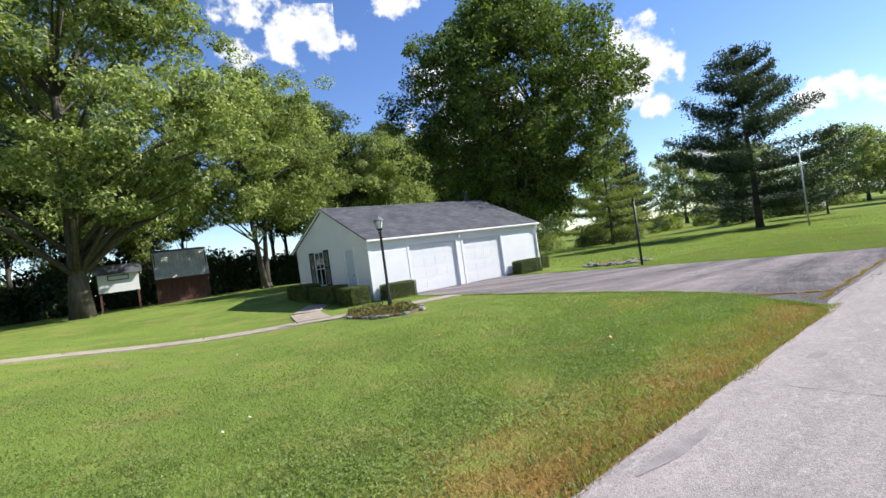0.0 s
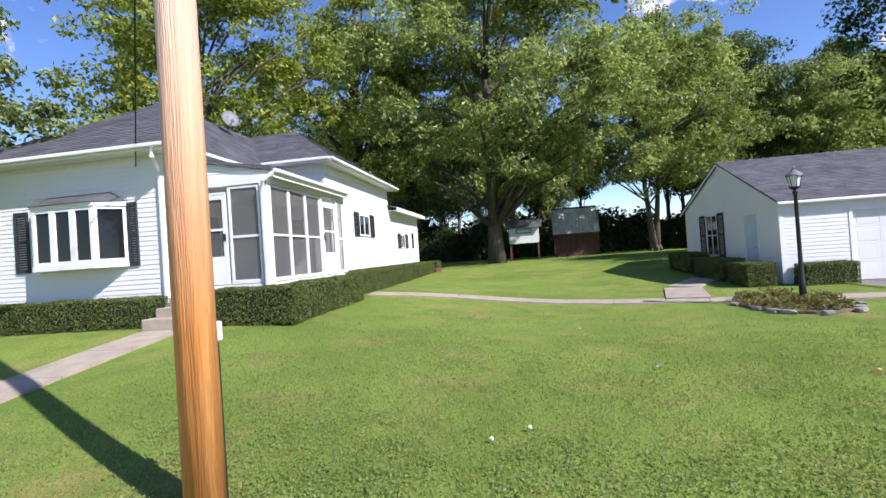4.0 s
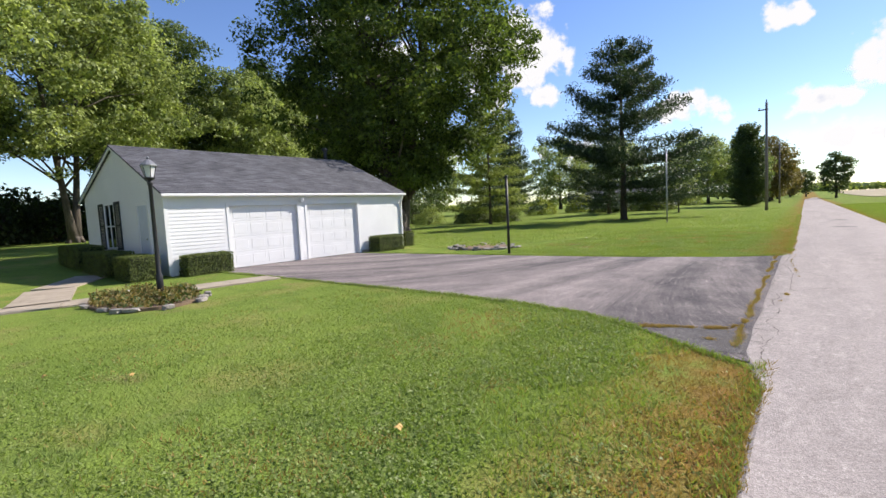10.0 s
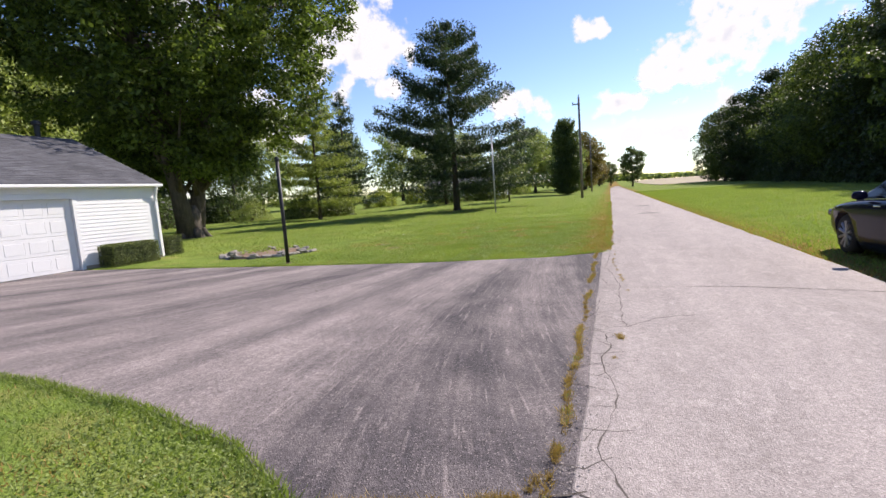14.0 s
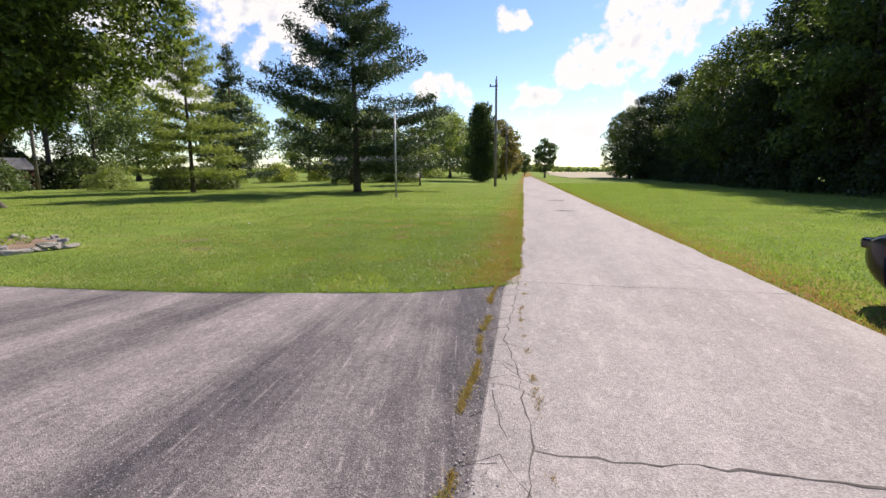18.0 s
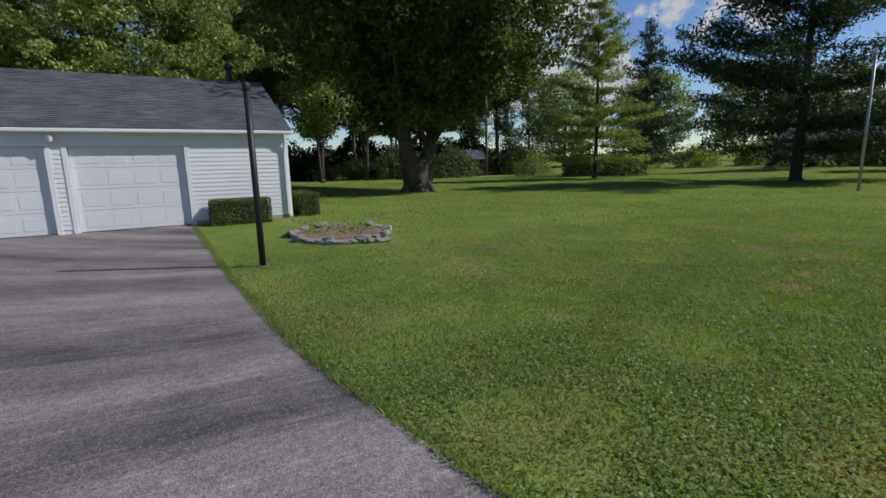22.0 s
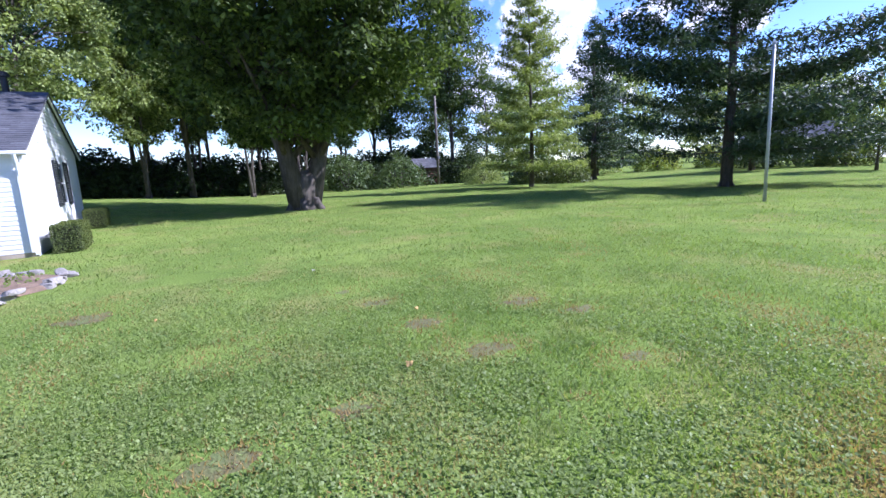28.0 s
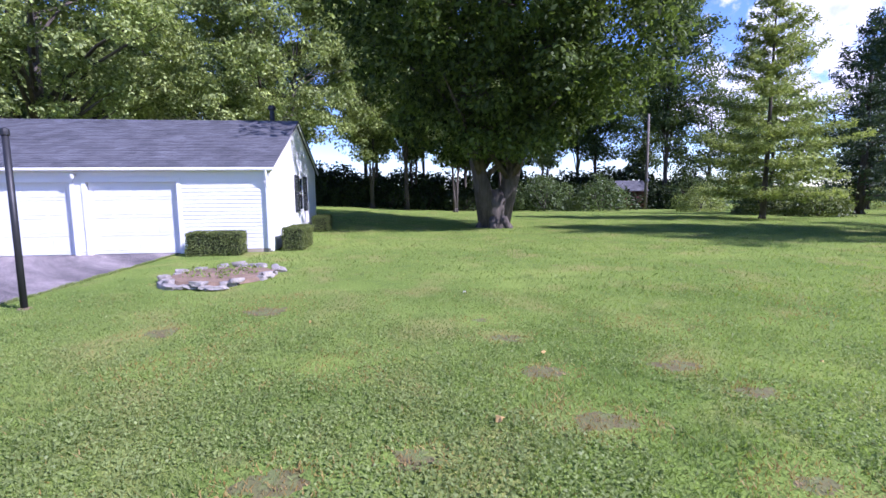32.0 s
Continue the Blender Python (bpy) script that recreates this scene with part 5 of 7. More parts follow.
shutter(house, "x", HX + 0.02, by0 - 0.58, by0 - 0.2, 1.86, 3.27), shutter(house, "x", HX + 0.02, by1 + 0.06, by1 + 0.3, 1.86, 3.27)
window(house, "y", MY, -17.45, -16.4, 2.6, 3.28, 1, 1)
shutter(house, "y", MY + 0.02, -18.05, -17.55, 2.52, 3.38), shutter(house, "y", MY + 0.02, -16.3, -15.85, 2.52, 3.38)
window(house, "y", MY, -22.95, -22.2, 2.15, 2.72, 1, 1)
shutter(house, "y", MY + 0.02, -23.55, -23.05, 2.1, 2.8), shutter(house, "y", MY + 0.02, -22.1, -21.65, 2.1, 2.8)
back = part("back_door", boxed(-24.95, -24.25, MY + 0.01, MY + 0.04, 1.15, 3.1), M["trim"], house)
part("pane", boxed(-24.8, -24.4, MY + 0.042, MY + 0.05, 2.1, 2.9), M["glass"], back)

# screened porch
porch = part("porch", boxed(-13.45, HX - 0.02, -8.12, HY - 0.02, 0.35, PZ - 0.08), M["siding"], house)
part("porch_floor", boxed(-13.45, HX, -8.12, HY, PZ - 0.08, PZ), M["trim"], porch)
roof_slope(house, "porch_roof", [(HX + 0.02, HY + 0.17, 3.72), (-13.5, HY + 0.17, 3.72), (-13.5, -8.14, 4.2), (HX + 0.02, -8.14, 4.2)], courses=14)
bm = boxed(-13.35, HX, HY + 0.172, HY + 0.25, 3.62, 3.7, 0.015)
part("gutter", bm, M["trim"], porch)
bm = boxed(-13.35, HX - 0.01, HY + 0.12, HY + 0.17, 3.52, 3.68)
part("fascia", bm, M["trim"], porch)
bm = boxed(-13.45, HX, HY - 0.14, HY, 3.42, 3.6)
box(bm, HX - 0.14, HX, -8.12, HY - 0.141, 3.42, 3.6)
part("header", bm, M["trim"], porch)
bm = bmesh.new()
vs = [bm.verts.new(p) for p in ((HX - 0.08, -8.14, 3.6), (HX - 0.08, HY + 0.1, 3.6), (HX - 0.08, HY + 0.12, 3.66), (HX - 0.08, -8.14, 4.15))]
bm.faces.new(vs)
bmesh.ops.extrude_face_region(bm, geom=bm.faces[:])
part("gable_board", bm, M["siding"], porch)
siding(porch, "x", HX - 0.08, -8.14, HY + 0.12, 3.6, 4.13, step=0.105, top=lambda u: 4.16 - (u + 8.14) * 0.195)
part("porch_ceiling", boxed(-13.45, HX - 0.15, -8.1, HY - 0.15, 3.43, 3.46), M["trim"], porch)


def screen_bay(axis, plane, u0, u1, door=False):
    """One bay of the porch: frame, middle rail and insect screen; or a screen door."""
    name = "screen_door" if door else "screen_panel"
    p = part(name, bmesh.new(), M["trim"], porch)
    t = 0.05

    def b(bm, a0, a1, c0, c1, p0, p1):
        box(bm, plane + p0, plane + p1, a0, a1, c0, c1) if axis == "x" else box(bm, a0, a1, plane + p0, plane + p1, c0, c1)

    top = 3.24 if door else 3.4
    bm = bmesh.new()
    f = 0.09 if door else t
    b(bm, u0, u0 + f, PZ + 0.02, top, -0.08, -0.02), b(bm, u1 - f, u1, PZ + 0.02, top, -0.08, -0.02)
    b(bm, u0 + f, u1 - f, top - f, top, -0.079, -0.021), b(bm, u0 + f, u1 - f, PZ + 0.02, PZ + (0.62 if door else 0.1), -0.079, -0.021)
    m = PZ + (1.2 if door else 1.02)
    b(bm, u0 + f, u1 - f, m - 0.025, m + 0.025, -0.075, -0.025)
    if door:
        b(bm, u0, u1, 3.25, 3.3, -0.08, -0.02)
    part("frame", bm, M["trim"], p)
    bm = bmesh.new()
    b(bm, u0 + f, u1 - f, PZ + (0.62 if door else 0.1), m - 0.025, -0.052, -0.05), b(bm, u0 + f, u1 - f, m + 0.025, top - f, -0.052, -0.05)
    part("screen", bm, M["screen"], p)
    if door:
        bm = bmesh.new()
        b(bm, u1 - 0.07, u1 - 0.03, PZ + 0.95, PZ + 1.1, -0.02, 0.02)
        part("handle", bm, M["black"], p)


screen_bay("x", HX, -7.95, -7.66), screen_bay("x", HX, -7.6, -6.74, True), screen_bay("x", HX, -6.68, -5.95)
for y in (-8.06, -5.85):
    part("porch_post", boxed(HX - 0.14, HX + 0.002, y - 0.07, y + 0.1, PZ, 3.42), M["trim"], porch)
for k in range(3):
    screen_bay("y", HY, -9.26 - 0.84 * (k + 1), -9.26 - 0.84 * k)
screen_bay("y", HY, -12.8, -11.88, True)
screen_bay("y", HY, -13.36, -12.9)
for x in (-9.2, -11.83, -12.85, -13.4):
    part("porch_post", boxed(x - 0.05, x + 0.04, HY - 0.1, HY + 0.001, PZ, 3.42), M["trim"], porch)
bm = boxed(HX + 0.01, HX + 0.08, HY - 0.1, HY - 0.02, 0.7, 3.3, 0.01)
tube(bm, [(HX + 0.05, HY - 0.06, 3.28), (HX + 0.12, HY + 0.0, 3.44), (HX + 0.03, HY + 0.2, 3.6)], [0.045] * 3)
part("downspout", bm, M["trim"], porch)
inner = part("inner_door", boxed(-13.44, -13.4, -7.7, -6.85, PZ + 0.01, 3.3), M["gdoor"], porch)
part("pane", boxed(-13.398, -13.39, -7.55, -7.0, PZ + 1.1, 3.0), M["glass"], inner)
inner = part("inner_door", boxed(-10.9, -10.0, -8.1, -8.06, PZ + 0.01, 3.3), M["gdoor"], porch)
part("pane", boxed(-10.75, -10.15, -8.058, -8.05, PZ + 0.3, 2.95), M["glass"], inner)
for k, (w, z) in enumerate(((0.36, 1.12), (0.68, 0.94), (1.0, 0.76))):
    st = part("step", boxed(HX + 0.002, HX + w, -7.92 - 0.05 * k, -6.8, 0.3, z, 0.015), M["concrete"], house)

# dish on the roof
dish = thing("satellite_dish", (-14.18, -10.27, 6.2), "grey satellite dish on the house roof", "dish")
bm = bmesh.new()
m = look((0, 0, 0), (0.5, 0.75, 0.35)) @ Matrix.Translation((0, 0, -0.25))
rings = []
for r, d in ((0.02, 0.1), (0.16, 0.085), (0.3, 0.04), (0.4, -0.01), (0.4, -0.03), (0.2, 0.06)):
    rings.append([bm.verts.new(m @ Vector((r * math.cos(a), 1.15 * r * math.sin(a), d)) + Vector((0, 0, 0.6))) for a in (2 * math.pi * k / 20 for k in range(20))])
for r, s in zip(rings, rings[1:]):
    for k in range(20):
        bm.faces.new((r[k], r[(k + 1) % 20], s[(k + 1) % 20], s[k]))
part("reflector", bm, M["dishgrey"], dish, smooth=True)
part("mast", tube(bmesh.new(), [(0, 0, 0), (0, 0, 0.35), (0.06, 0.1, 0.58)], [0.03] * 3), M["dishgrey"], dish)
part("feed_arm", tube(bmesh.new(), [(0.05, 0.08, 0.35), (0.3, 0.42, 0.5)], [0.018] * 2), M["dishgrey"], dish)
part("receiver", boxed(0.26, 0.36, 0.38, 0.48, 0.46, 0.6, 0.02), M["dishgrey"], dish)
dish.scale = (0.68, 0.68, 0.68)

# ---- neighbours ----
nb = thing("neighbour_house", (0, 0, 0), "pale blue clapboard house with a dark roof", "house")
part("wall", boxed(-24, -13.6, -34.0, -24.6, 0.3, 3.7), M["pale_blue"], nb)
part("wing_wall", boxed(-22, -12.6, -24.6, -18.5, 0.3, 3.3), M["pale_blue"], nb)
siding(nb, "x", -12.6, -24.6, -18.5, 0.6, 3.2, [(-21.2, -20.2, 1.7, 3.0)], step=0.14, mat=M["pale_blue"])
siding(nb, "x", -13.6, -34.0, -24.6, 0.6, 3.6, step=0.14, mat=M["pale_blue"])
roof_slope(nb, "roof", [(-12.1, -25.0, 3.3), (-12.1, -18.2, 3.3), (-17.0, -18.2, 6.2), (-17.0, -25.0, 6.2)], courses=20)
roof_slope(nb, "roof", [(-22.0, -25.0, 3.3), (-22.0, -18.2, 3.3), (-17.0, -18.2, 6.2), (-17.0, -25.0, 6.2)], courses=8)
roof_slope(nb, "roof", [(-13.1, -34.3, 3.75), (-13.1, -24.4, 3.75), (-18.8, -24.4, 7.6), (-18.8, -34.3, 7.6)], courses=22)
part("side_wall", boxed(-24, -14.0, -62.0, -34.01, 0.0, 3.6), M["pale_blue"], nb)
roof_slope(nb, "roof", [(-13.4, -62.3, 3.6), (-13.4, -34.0, 3.6), (-18.8, -34.0, 6.9), (-18.8, -62.3, 6.9)], courses=16)
part("gable", prism([(-13.2, -24.55), (-24, -24.55), (-24, -24.6), (-13.2, -24.6)], 3.6, 3.8), M["pale_blue"], nb)
window(nb, "x", -12.6, -20.9, -20.4, 1.8, 2.95, 1, 0, 2)
shutter(nb, "x", -12.58, -21.4, -21.0, 1.75, 3.0), shutter(nb, "x", -12.58, -20.3, -19.95, 1.75, 3.0)
part("eave_board", boxed(-12.14, -12.06, -25.0, -18.2, 3.12, 3.28), M["trim"], nb)

fh = thing("far_house", (-33, 88, ground_z(-33, 88)), "low white house with a grey roof beyond the lawn", "house")
part("wall", boxed(-7, 7, -3.5, 3.5, -0.3, 2.5), M["siding"], fh)
roof_slope(fh, "roof", [(-7.5, -4.0, 2.45), (7.5, -4.0, 2.45), (7.5, 0, 4.3), (-7.5, 0, 4.3)], courses=10)
roof_slope(fh, "roof", [(7.5, 4.0, 2.45), (-7.5, 4.0, 2.45), (-7.5, 0, 4.3), (7.5, 0, 4.3)], courses=6)
for x in (-4.5, 0.5, 4.5):
    window(fh, "y", -3.5, x - 0.6, x + 0.6, 0.9, 2.0, -1, 1)
ws = thing("white_shed", (-41, 84, ground_z(-41, 84)), "small white shed beyond the pine", "shed")
part("wall", boxed(-1.6, 1.6, -1.2, 1.2, -0.2, 1.9), M["siding"], ws)
roof_slope(ws, "roof", [(-1.8, -1.4, 1.9), (1.8, -1.4, 1.9), (1.8, 0, 2.6), (-1.8, 0, 2.6)], courses=6)
roof_slope(ws, "roof", [(1.8, 1.4, 1.9), (-1.8, 1.4, 1.9), (-1.8, 0, 2.6), (1.8, 0, 2.6)], courses=6)

# ---- sheds in the back yard ----
gz = ground_z(-47, 3)
shed = thing("garden_shed", (-47, 2.9, gz), "brown board shed with a pale metal roof in dappled shade", "shed")
part("wall", boxed(-3.0, -0.03, -2.25, 2.25, 0, 2.35), M["redwood"], shed)
for k in range(15):
    part("board", boxed(-0.03, 0.0, -2.25 + k * 0.3, -1.96 + k * 0.3, 0.05, 2.3 - 0.02 * (k % 2)), M["redwood"], shed)
part("roof", prism([(0.35, -2.45), (0.35, 2.45), (-0.9, 2.45), (-0.9, -2.45)], 0, 0.02), M["tin"], shed)
for k in range(7):
    y0, y1 = -2.45 + k * 0.7, -1.75 + k * 0.7
    bm = bmesh.new()
    prof = [(y0, 0.0), (y0 + 0.03, 0.04), (y0 + 0.06, 0.0), (y0 + 0.35, 0.0), (y0 + 0.38, 0.03), (y0 + 0.41, 0.0), (y1 - 0.003, 0.0)]
    lo, hi = [bm.verts.new((0.4 + c, y, 2.15 + c * 0.4)) for y, c in prof], [bm.verts.new((-0.75 + c, y, 4.55 + c * 0.4)) for y, c in prof]
    for i in range(6):
        bm.faces.new((lo[i], lo[i + 1], hi[i + 1], hi[i]))
    part("roof_sheet", bm, M["tin"], shed)
bm = bmesh.new()
v = [bm.verts.new(p) for p in ((-0.75, -2.45, 4.55), (-0.75, 2.45, 4.55), (-2.2, 2.45, 4.85), (-2.2, -2.45, 4.85), (-3.3, -2.45, 2.2), (-3.3, 2.45, 2.2))]
bm.faces.new((v[0], v[1], v[2], v[3])), bm.faces.new((v[3], v[2], v[5], v[4]))
part("roof_back", bm, M["shingle"], shed)
for y in (-2.3, 2.3):
    part("gable_end", prism([(-0.03, y - 0.02), (-0.03, y + 0.02), (-3.0, y + 0.02), (-3.0, y - 0.02)], 2.3, 4.4), M["redwood"], shed)
    part("corner_post", boxed(-0.02, 0.1, y - 0.07, y + 0.07, 0, 2.3), M["redwood"], shed)
part("fascia", boxed(0.38, 0.46, -2.5, 2.5, 2.02, 2.14), M["redwood"], shed)
shed.location.y, shed.scale = 2.68, (1, 0.88, 1)

gz = ground_z(-40, -1.6)
hut = thing("raised_hutch", (-40.5, -1.95, gz), "white-fronted hutch raised on dark posts under a dark roof", "hutch")
part("front_panel", boxed(-0.05, 0, -1.25, 1.25, 1.45, 2.75), M["trim"], hut)
part("body", boxed(-1.2, -0.051, -1.25, 1.25, 1.5, 2.75), M["redwood"], hut)
bm = bmesh.new()
for q in ((-0.65, 0.65, 2.3, 2.36), (-0.65, 0.65, 2.62, 2.68), (-0.65, -0.58, 2.36, 2.62), (0.58, 0.65, 2.36, 2.62)):
    box(bm, 0.002, 0.03, *q)
part("hatch_frame", bm, M["shutter"], hut)
bm = bmesh.new()
v = [bm.verts.new(p) for p in ((0.35, -1.5, 2.75), (0.35, 1.5, 2.75), (-0.6, 1.5, 3.5), (-0.6, -1.5, 3.5), (-1.5, 1.5, 2.8), (-1.5, -1.5, 2.8))]
bm.faces.new((v[0], v[1], v[2], v[3])), bm.faces.new((v[3], v[2], v[4], v[5]))
part("roof", bm, M["shingle"], hut)
for x in (-0.1, -1.15):
    for y in (-1.15, 1.15):
        part("leg", boxed(x - 0.06, x + 0.06, y - 0.06, y + 0.06, -0.1, 1.5), M["redwood"], hut)

bs = thing("brown_shed", (-55.5, 45.6, ground_z(-55.5, 45.6)), "small red-brown garden shed at the lawn's far edge", "shed")
part("wall", boxed(-1.3, 1.3, -1.6, 1.6, -0.1, 2.1), M["redwood"], bs)
roof_slope(bs, "roof", [(1.6, -1.8, 2.05), (1.6, 1.8, 2.05), (0, 1.8, 3.2), (0, -1.8, 3.2)], courses=8)
roof_slope(bs, "roof", [(-1.6, 1.8, 2.05), (-1.6, -1.8, 2.05), (0, -1.8, 3.2), (0, 1.8, 3.2)], courses=6)

# ---- poles and lamps ----
pole = thing("utility_pole", (-2.96, -2.39, ground_z(-2.96, -2.39)), "new orange-brown wooden utility pole beside the lane", "utility pole")
bm = bmesh.new()
tube(bm, [(0, 0, -0.3), (0, 0, 2.5), (0, 0, 6), (0, 0, 10.6)], [0.13, 0.128, 0.124, 0.11], 24)
part("shaft", bm, M["pole"], pole, smooth=True)
part("ground_wire", tube(bmesh.new(), [(-0.104, 0.084, -0.05), (-0.103, 0.083, 1.14)], [0.008] * 2, 6), M["black"], pole)
part("meter_box", boxed(-0.13, -0.085, 0.065, 0.105, 1.15, 1.28, 0.008), M["trim"], pole)
part("crossarm", boxed(-1.0, 1.0, -0.18, -0.08, 9.9, 10.02), M["oldpole"], pole)
cable = thing("service_cable", (0, 0, 0), "black service cable from the pole to the house", "cable")
a, b = Vector((-3.06, -2.47, 9.6)), Vector((HX + 0.1, -8.9, 4.0))
part("wire", tube(bmesh.new(), [a.lerp(b, k / 12) - Vector((0, 0, 1.6 * k / 12 * (1 - k / 12))) for k in range(13)], [0.013] * 13, 6), M["black"], cable)

up = thing("utility_pole", (-9.36, 63.0, ground_z(-9.36, 63.0)), "weathered grey utility pole along the lane", "utility pole", "poles along the lane")
part("shaft", tube(bmesh.new(), [(0, 0, -0.2), (0, 0, 5), (0, 0, 11.4)], [0.16, 0.14, 0.11], 14), M["oldpole"], up, smooth=True)
part("crossarm", boxed(-0.75, 0.15, -0.05, 0.05, 10.6, 10.72), M["oldpole"], up)
part("insulator", lathe(bmesh.new(), [(0.03, 0), (0.06, 0.08), (0.04, 0.2)], (-0.65, 0, 10.72), 8), M["dishgrey"], up)
part("insulator", lathe(bmesh.new(), [(0.03, 0), (0.06, 0.1), (0.04, 0.3)], (0, 0, 11.4), 8), M["dishgrey"], up)
copy_thing(up, pose(-14.2, 112.0, ground_z(-14.2, 112.0)))
bp = thing("utility_pole", (-53.0, 46.6, ground_z(-53, 46.6)), "pale weathered pole in front of a brown shed", "utility pole")
part("shaft", tube(bmesh.new(), [(0, 0, -0.2), (0, 0, 5), (0, 0, 10.2)], [0.17, 0.15, 0.12], 14), M["bark"], bp, smooth=True)
part("meter", lathe(bmesh.new(), [(0.02, 0), (0.16, 0.02), (0.16, 0.3), (0.02, 0.32)], (0.22, 0, 3.0), 12), M["dishgrey"], bp)

tp = thing("metal_pole", (-11.85, 38.2, 0), "thin grey galvanised metal pole on the lawn", "pole")
part("shaft", tube(bmesh.new(), [(0, 0, -0.2), (0, 0, 5.2)], [0.055, 0.05], 12), M["metal"], tp, smooth=True)
part("cap", lathe(bmesh.new(), [(0.05, 0), (0.075, 0.02), (0.075, 0.09), (0.03, 0.12)], (0, 0, 5.15), 12), M["metal"], tp)
part("bracket", boxed(-0.22, 0.05, -0.03, 0.03, 5.02, 5.09), M["metal"], tp)

post = thing("lamp_post", (-10.1, 15.59, 0), "plain black metal post at the driveway's edge", "post")
part("shaft", tube(bmesh.new(), [(0, 0, -0.2), (0, 0, 2.6)], [0.048, 0.045], 14), M["black"], post, smooth=True)
part("collar", lathe(bmesh.new(), [(0.045, 0), (0.06, 0.01), (0.06, 0.06), (0.05, 0.1), (0.02, 0.12)], (0, 0, 2.6), 14), M["black"], post)
part("footing", lathe(bmesh.new(), [(0.1, 0), (0.095, 0.012), (0.06, 0.02)], (0, 0, 0), 14), M["soil"], post)

lamp = thing("lamp_post", (-12.2, 5.38, 0), "black post lamp with a clear glass lantern", "lamp post")
part("shaft", lathe(bmesh.new(), [(0.07, -0.1), (0.07, 0.5), (0.05, 0.55), (0.042, 1.2), (0.038, 2.45), (0.055, 2.47), (0.055, 2.52), (0.03, 2.55)], (0, 0, 0), 16), M["black"], lamp, smooth=True)
part("gallery", lathe(bmesh.new(), [(0.03, 2.55), (0.09, 2.58), (0.11, 2.6), (0.11, 2.62)], (0, 0, 0), 12), M["black"], lamp)
M["lantern"] = plain("lantern_glass", (0.85, 0.86, 0.88), 0.15, 0, 0.6, alpha=0.55)
part("glass", lathe(bmesh.new(), [(0.085, 2.62), (0.14, 2.86), (0.13, 2.865), (0.078, 2.63)], (0, 0, 0), 6), M["lantern"], lamp)
for k in range(6):
    a = math.pi * k / 3
    part("rib", tube(bmesh.new(), [(0.088 * math.cos(a), 0.088 * math.sin(a), 2.62), (0.143 * math.cos(a), 0.143 * math.sin(a), 2.86)], [0.008] * 2, 5), M["black"], lamp)
part("cap", lathe(bmesh.new(), [(0.17, 2.86), (0.16, 2.89), (0.09, 2.95), (0.05, 2.99), (0.02, 3.0), (0.03, 3.03), (0.01, 3.07)], (0, 0, 0), 12), M["dishgrey"], lamp)
part("bulb", lathe(bmesh.new(), [(0.02, 2.62), (0.03, 2.7), (0.045, 2.76), (0.02, 2.81)], (0, 0, 0), 10), M["trim"], lamp)

# ---- beds ----
def stone_mesh(seed, sx, sy, sz):
    rng = random.Random(seed)
    bm = bmesh.new()
    bmesh.ops.create_icosphere(bm, subdivisions=2, radius=0.5)
    for v in bm.verts:
        n = noise.noise(v.co * 2.2 + Vector((seed * 3.1, 0, 0)))
        v.co = Vector((max(-0.36, min(0.36, v.co.x)) * sx * (1 + 0.35 * n) * 1.3, max(-0.36, min(0.36, v.co.y)) * sy * (1 + 0.35 * n) * 1.3, max(-0.3, min(0.3, v.co.z)) * sz * (1 + 0.2 * n) * 1.6))
    return bm


ring = thing("stone_ring", (-12.75, 17.5, 0), "low ring of pale flat stones round bare soil", "flower bed")
rng = random.Random(12)
for k in range(30):
    a = 2 * math.pi * k / 30 + rng.uniform(-0.09, 0.09)
    if k in (4, 5, 11, 12, 18, 23):
        continue
    s = part("stone", stone_mesh(k, rng.uniform(0.2, 0.36), rng.uniform(0.14, 0.24), rng.uniform(0.07, 0.12)), M["stone"], ring)
    s.location = (1.4 * math.cos(a) + rng.uniform(-0.12, 0.12), 1.06 * math.sin(a) + rng.uniform(-0.12, 0.12), 0.04)
    s.rotation_euler = (rng.uniform(-0.15, 0.15), rng.uniform(-0.15, 0.15), a + math.pi / 2 + rng.uniform(-0.3, 0.3))
    if k % 3 == 0:
        s = part("stone", stone_mesh(k + 50, rng.uniform(0.2, 0.36), rng.uniform(0.15, 0.22), rng.uniform(0.08, 0.12)), M["stone"], ring)
        s.location = (1.33 * math.cos(a + 0.1), 1.03 * math.sin(a + 0.1), 0.1)
        s.rotation_euler = (rng.uniform(-0.2, 0.2), rng.uniform(-0.2, 0.2), a + math.pi / 2 + rng.uniform(-0.4, 0.4))
part("soil", lathe(bmesh.new(), [(1.08, 0.0), (1.0, 0.07), (0.5, 0.1), (0.05, 0.11)], (0, 0, 0), 28), M["soil"], ring)
bed = thing("lamp_bed", (-12.2, 5.08, 0.0), "low planted bed edged with stones round a lamp post", "flower bed")
for k in range(22):
    a = 2 * math.pi * k / 22
    if k % 4 == 1 or k in (8, 15):
        continue
    s = part("stone", stone_mesh(k + 100, rng.uniform(0.2, 0.34), rng.uniform(0.12, 0.2), rng.uniform(0.06, 0.1)), M["stone"], bed)
    s.location = (1.65 * math.cos(a) + rng.uniform(-0.08, 0.08), 1.05 * math.sin(a) + rng.uniform(-0.08, 0.08), 0.05)
    s.rotation_euler = (0, 0, a + math.pi / 2 + rng.uniform(-0.4, 0.4))
part("soil", prism([(1.57 * math.cos(2 * math.pi * k / 28), 0.98 * math.sin(2 * math.pi * k / 28)) for k in range(28)], 0.0, 0.06), M["soil"], bed)
nrng = np.random.default_rng(3)
n = 2600
rr, aa = np.sqrt(nrng.uniform(0, 1, n)), nrng.uniform(0, 2 * np.pi, n)
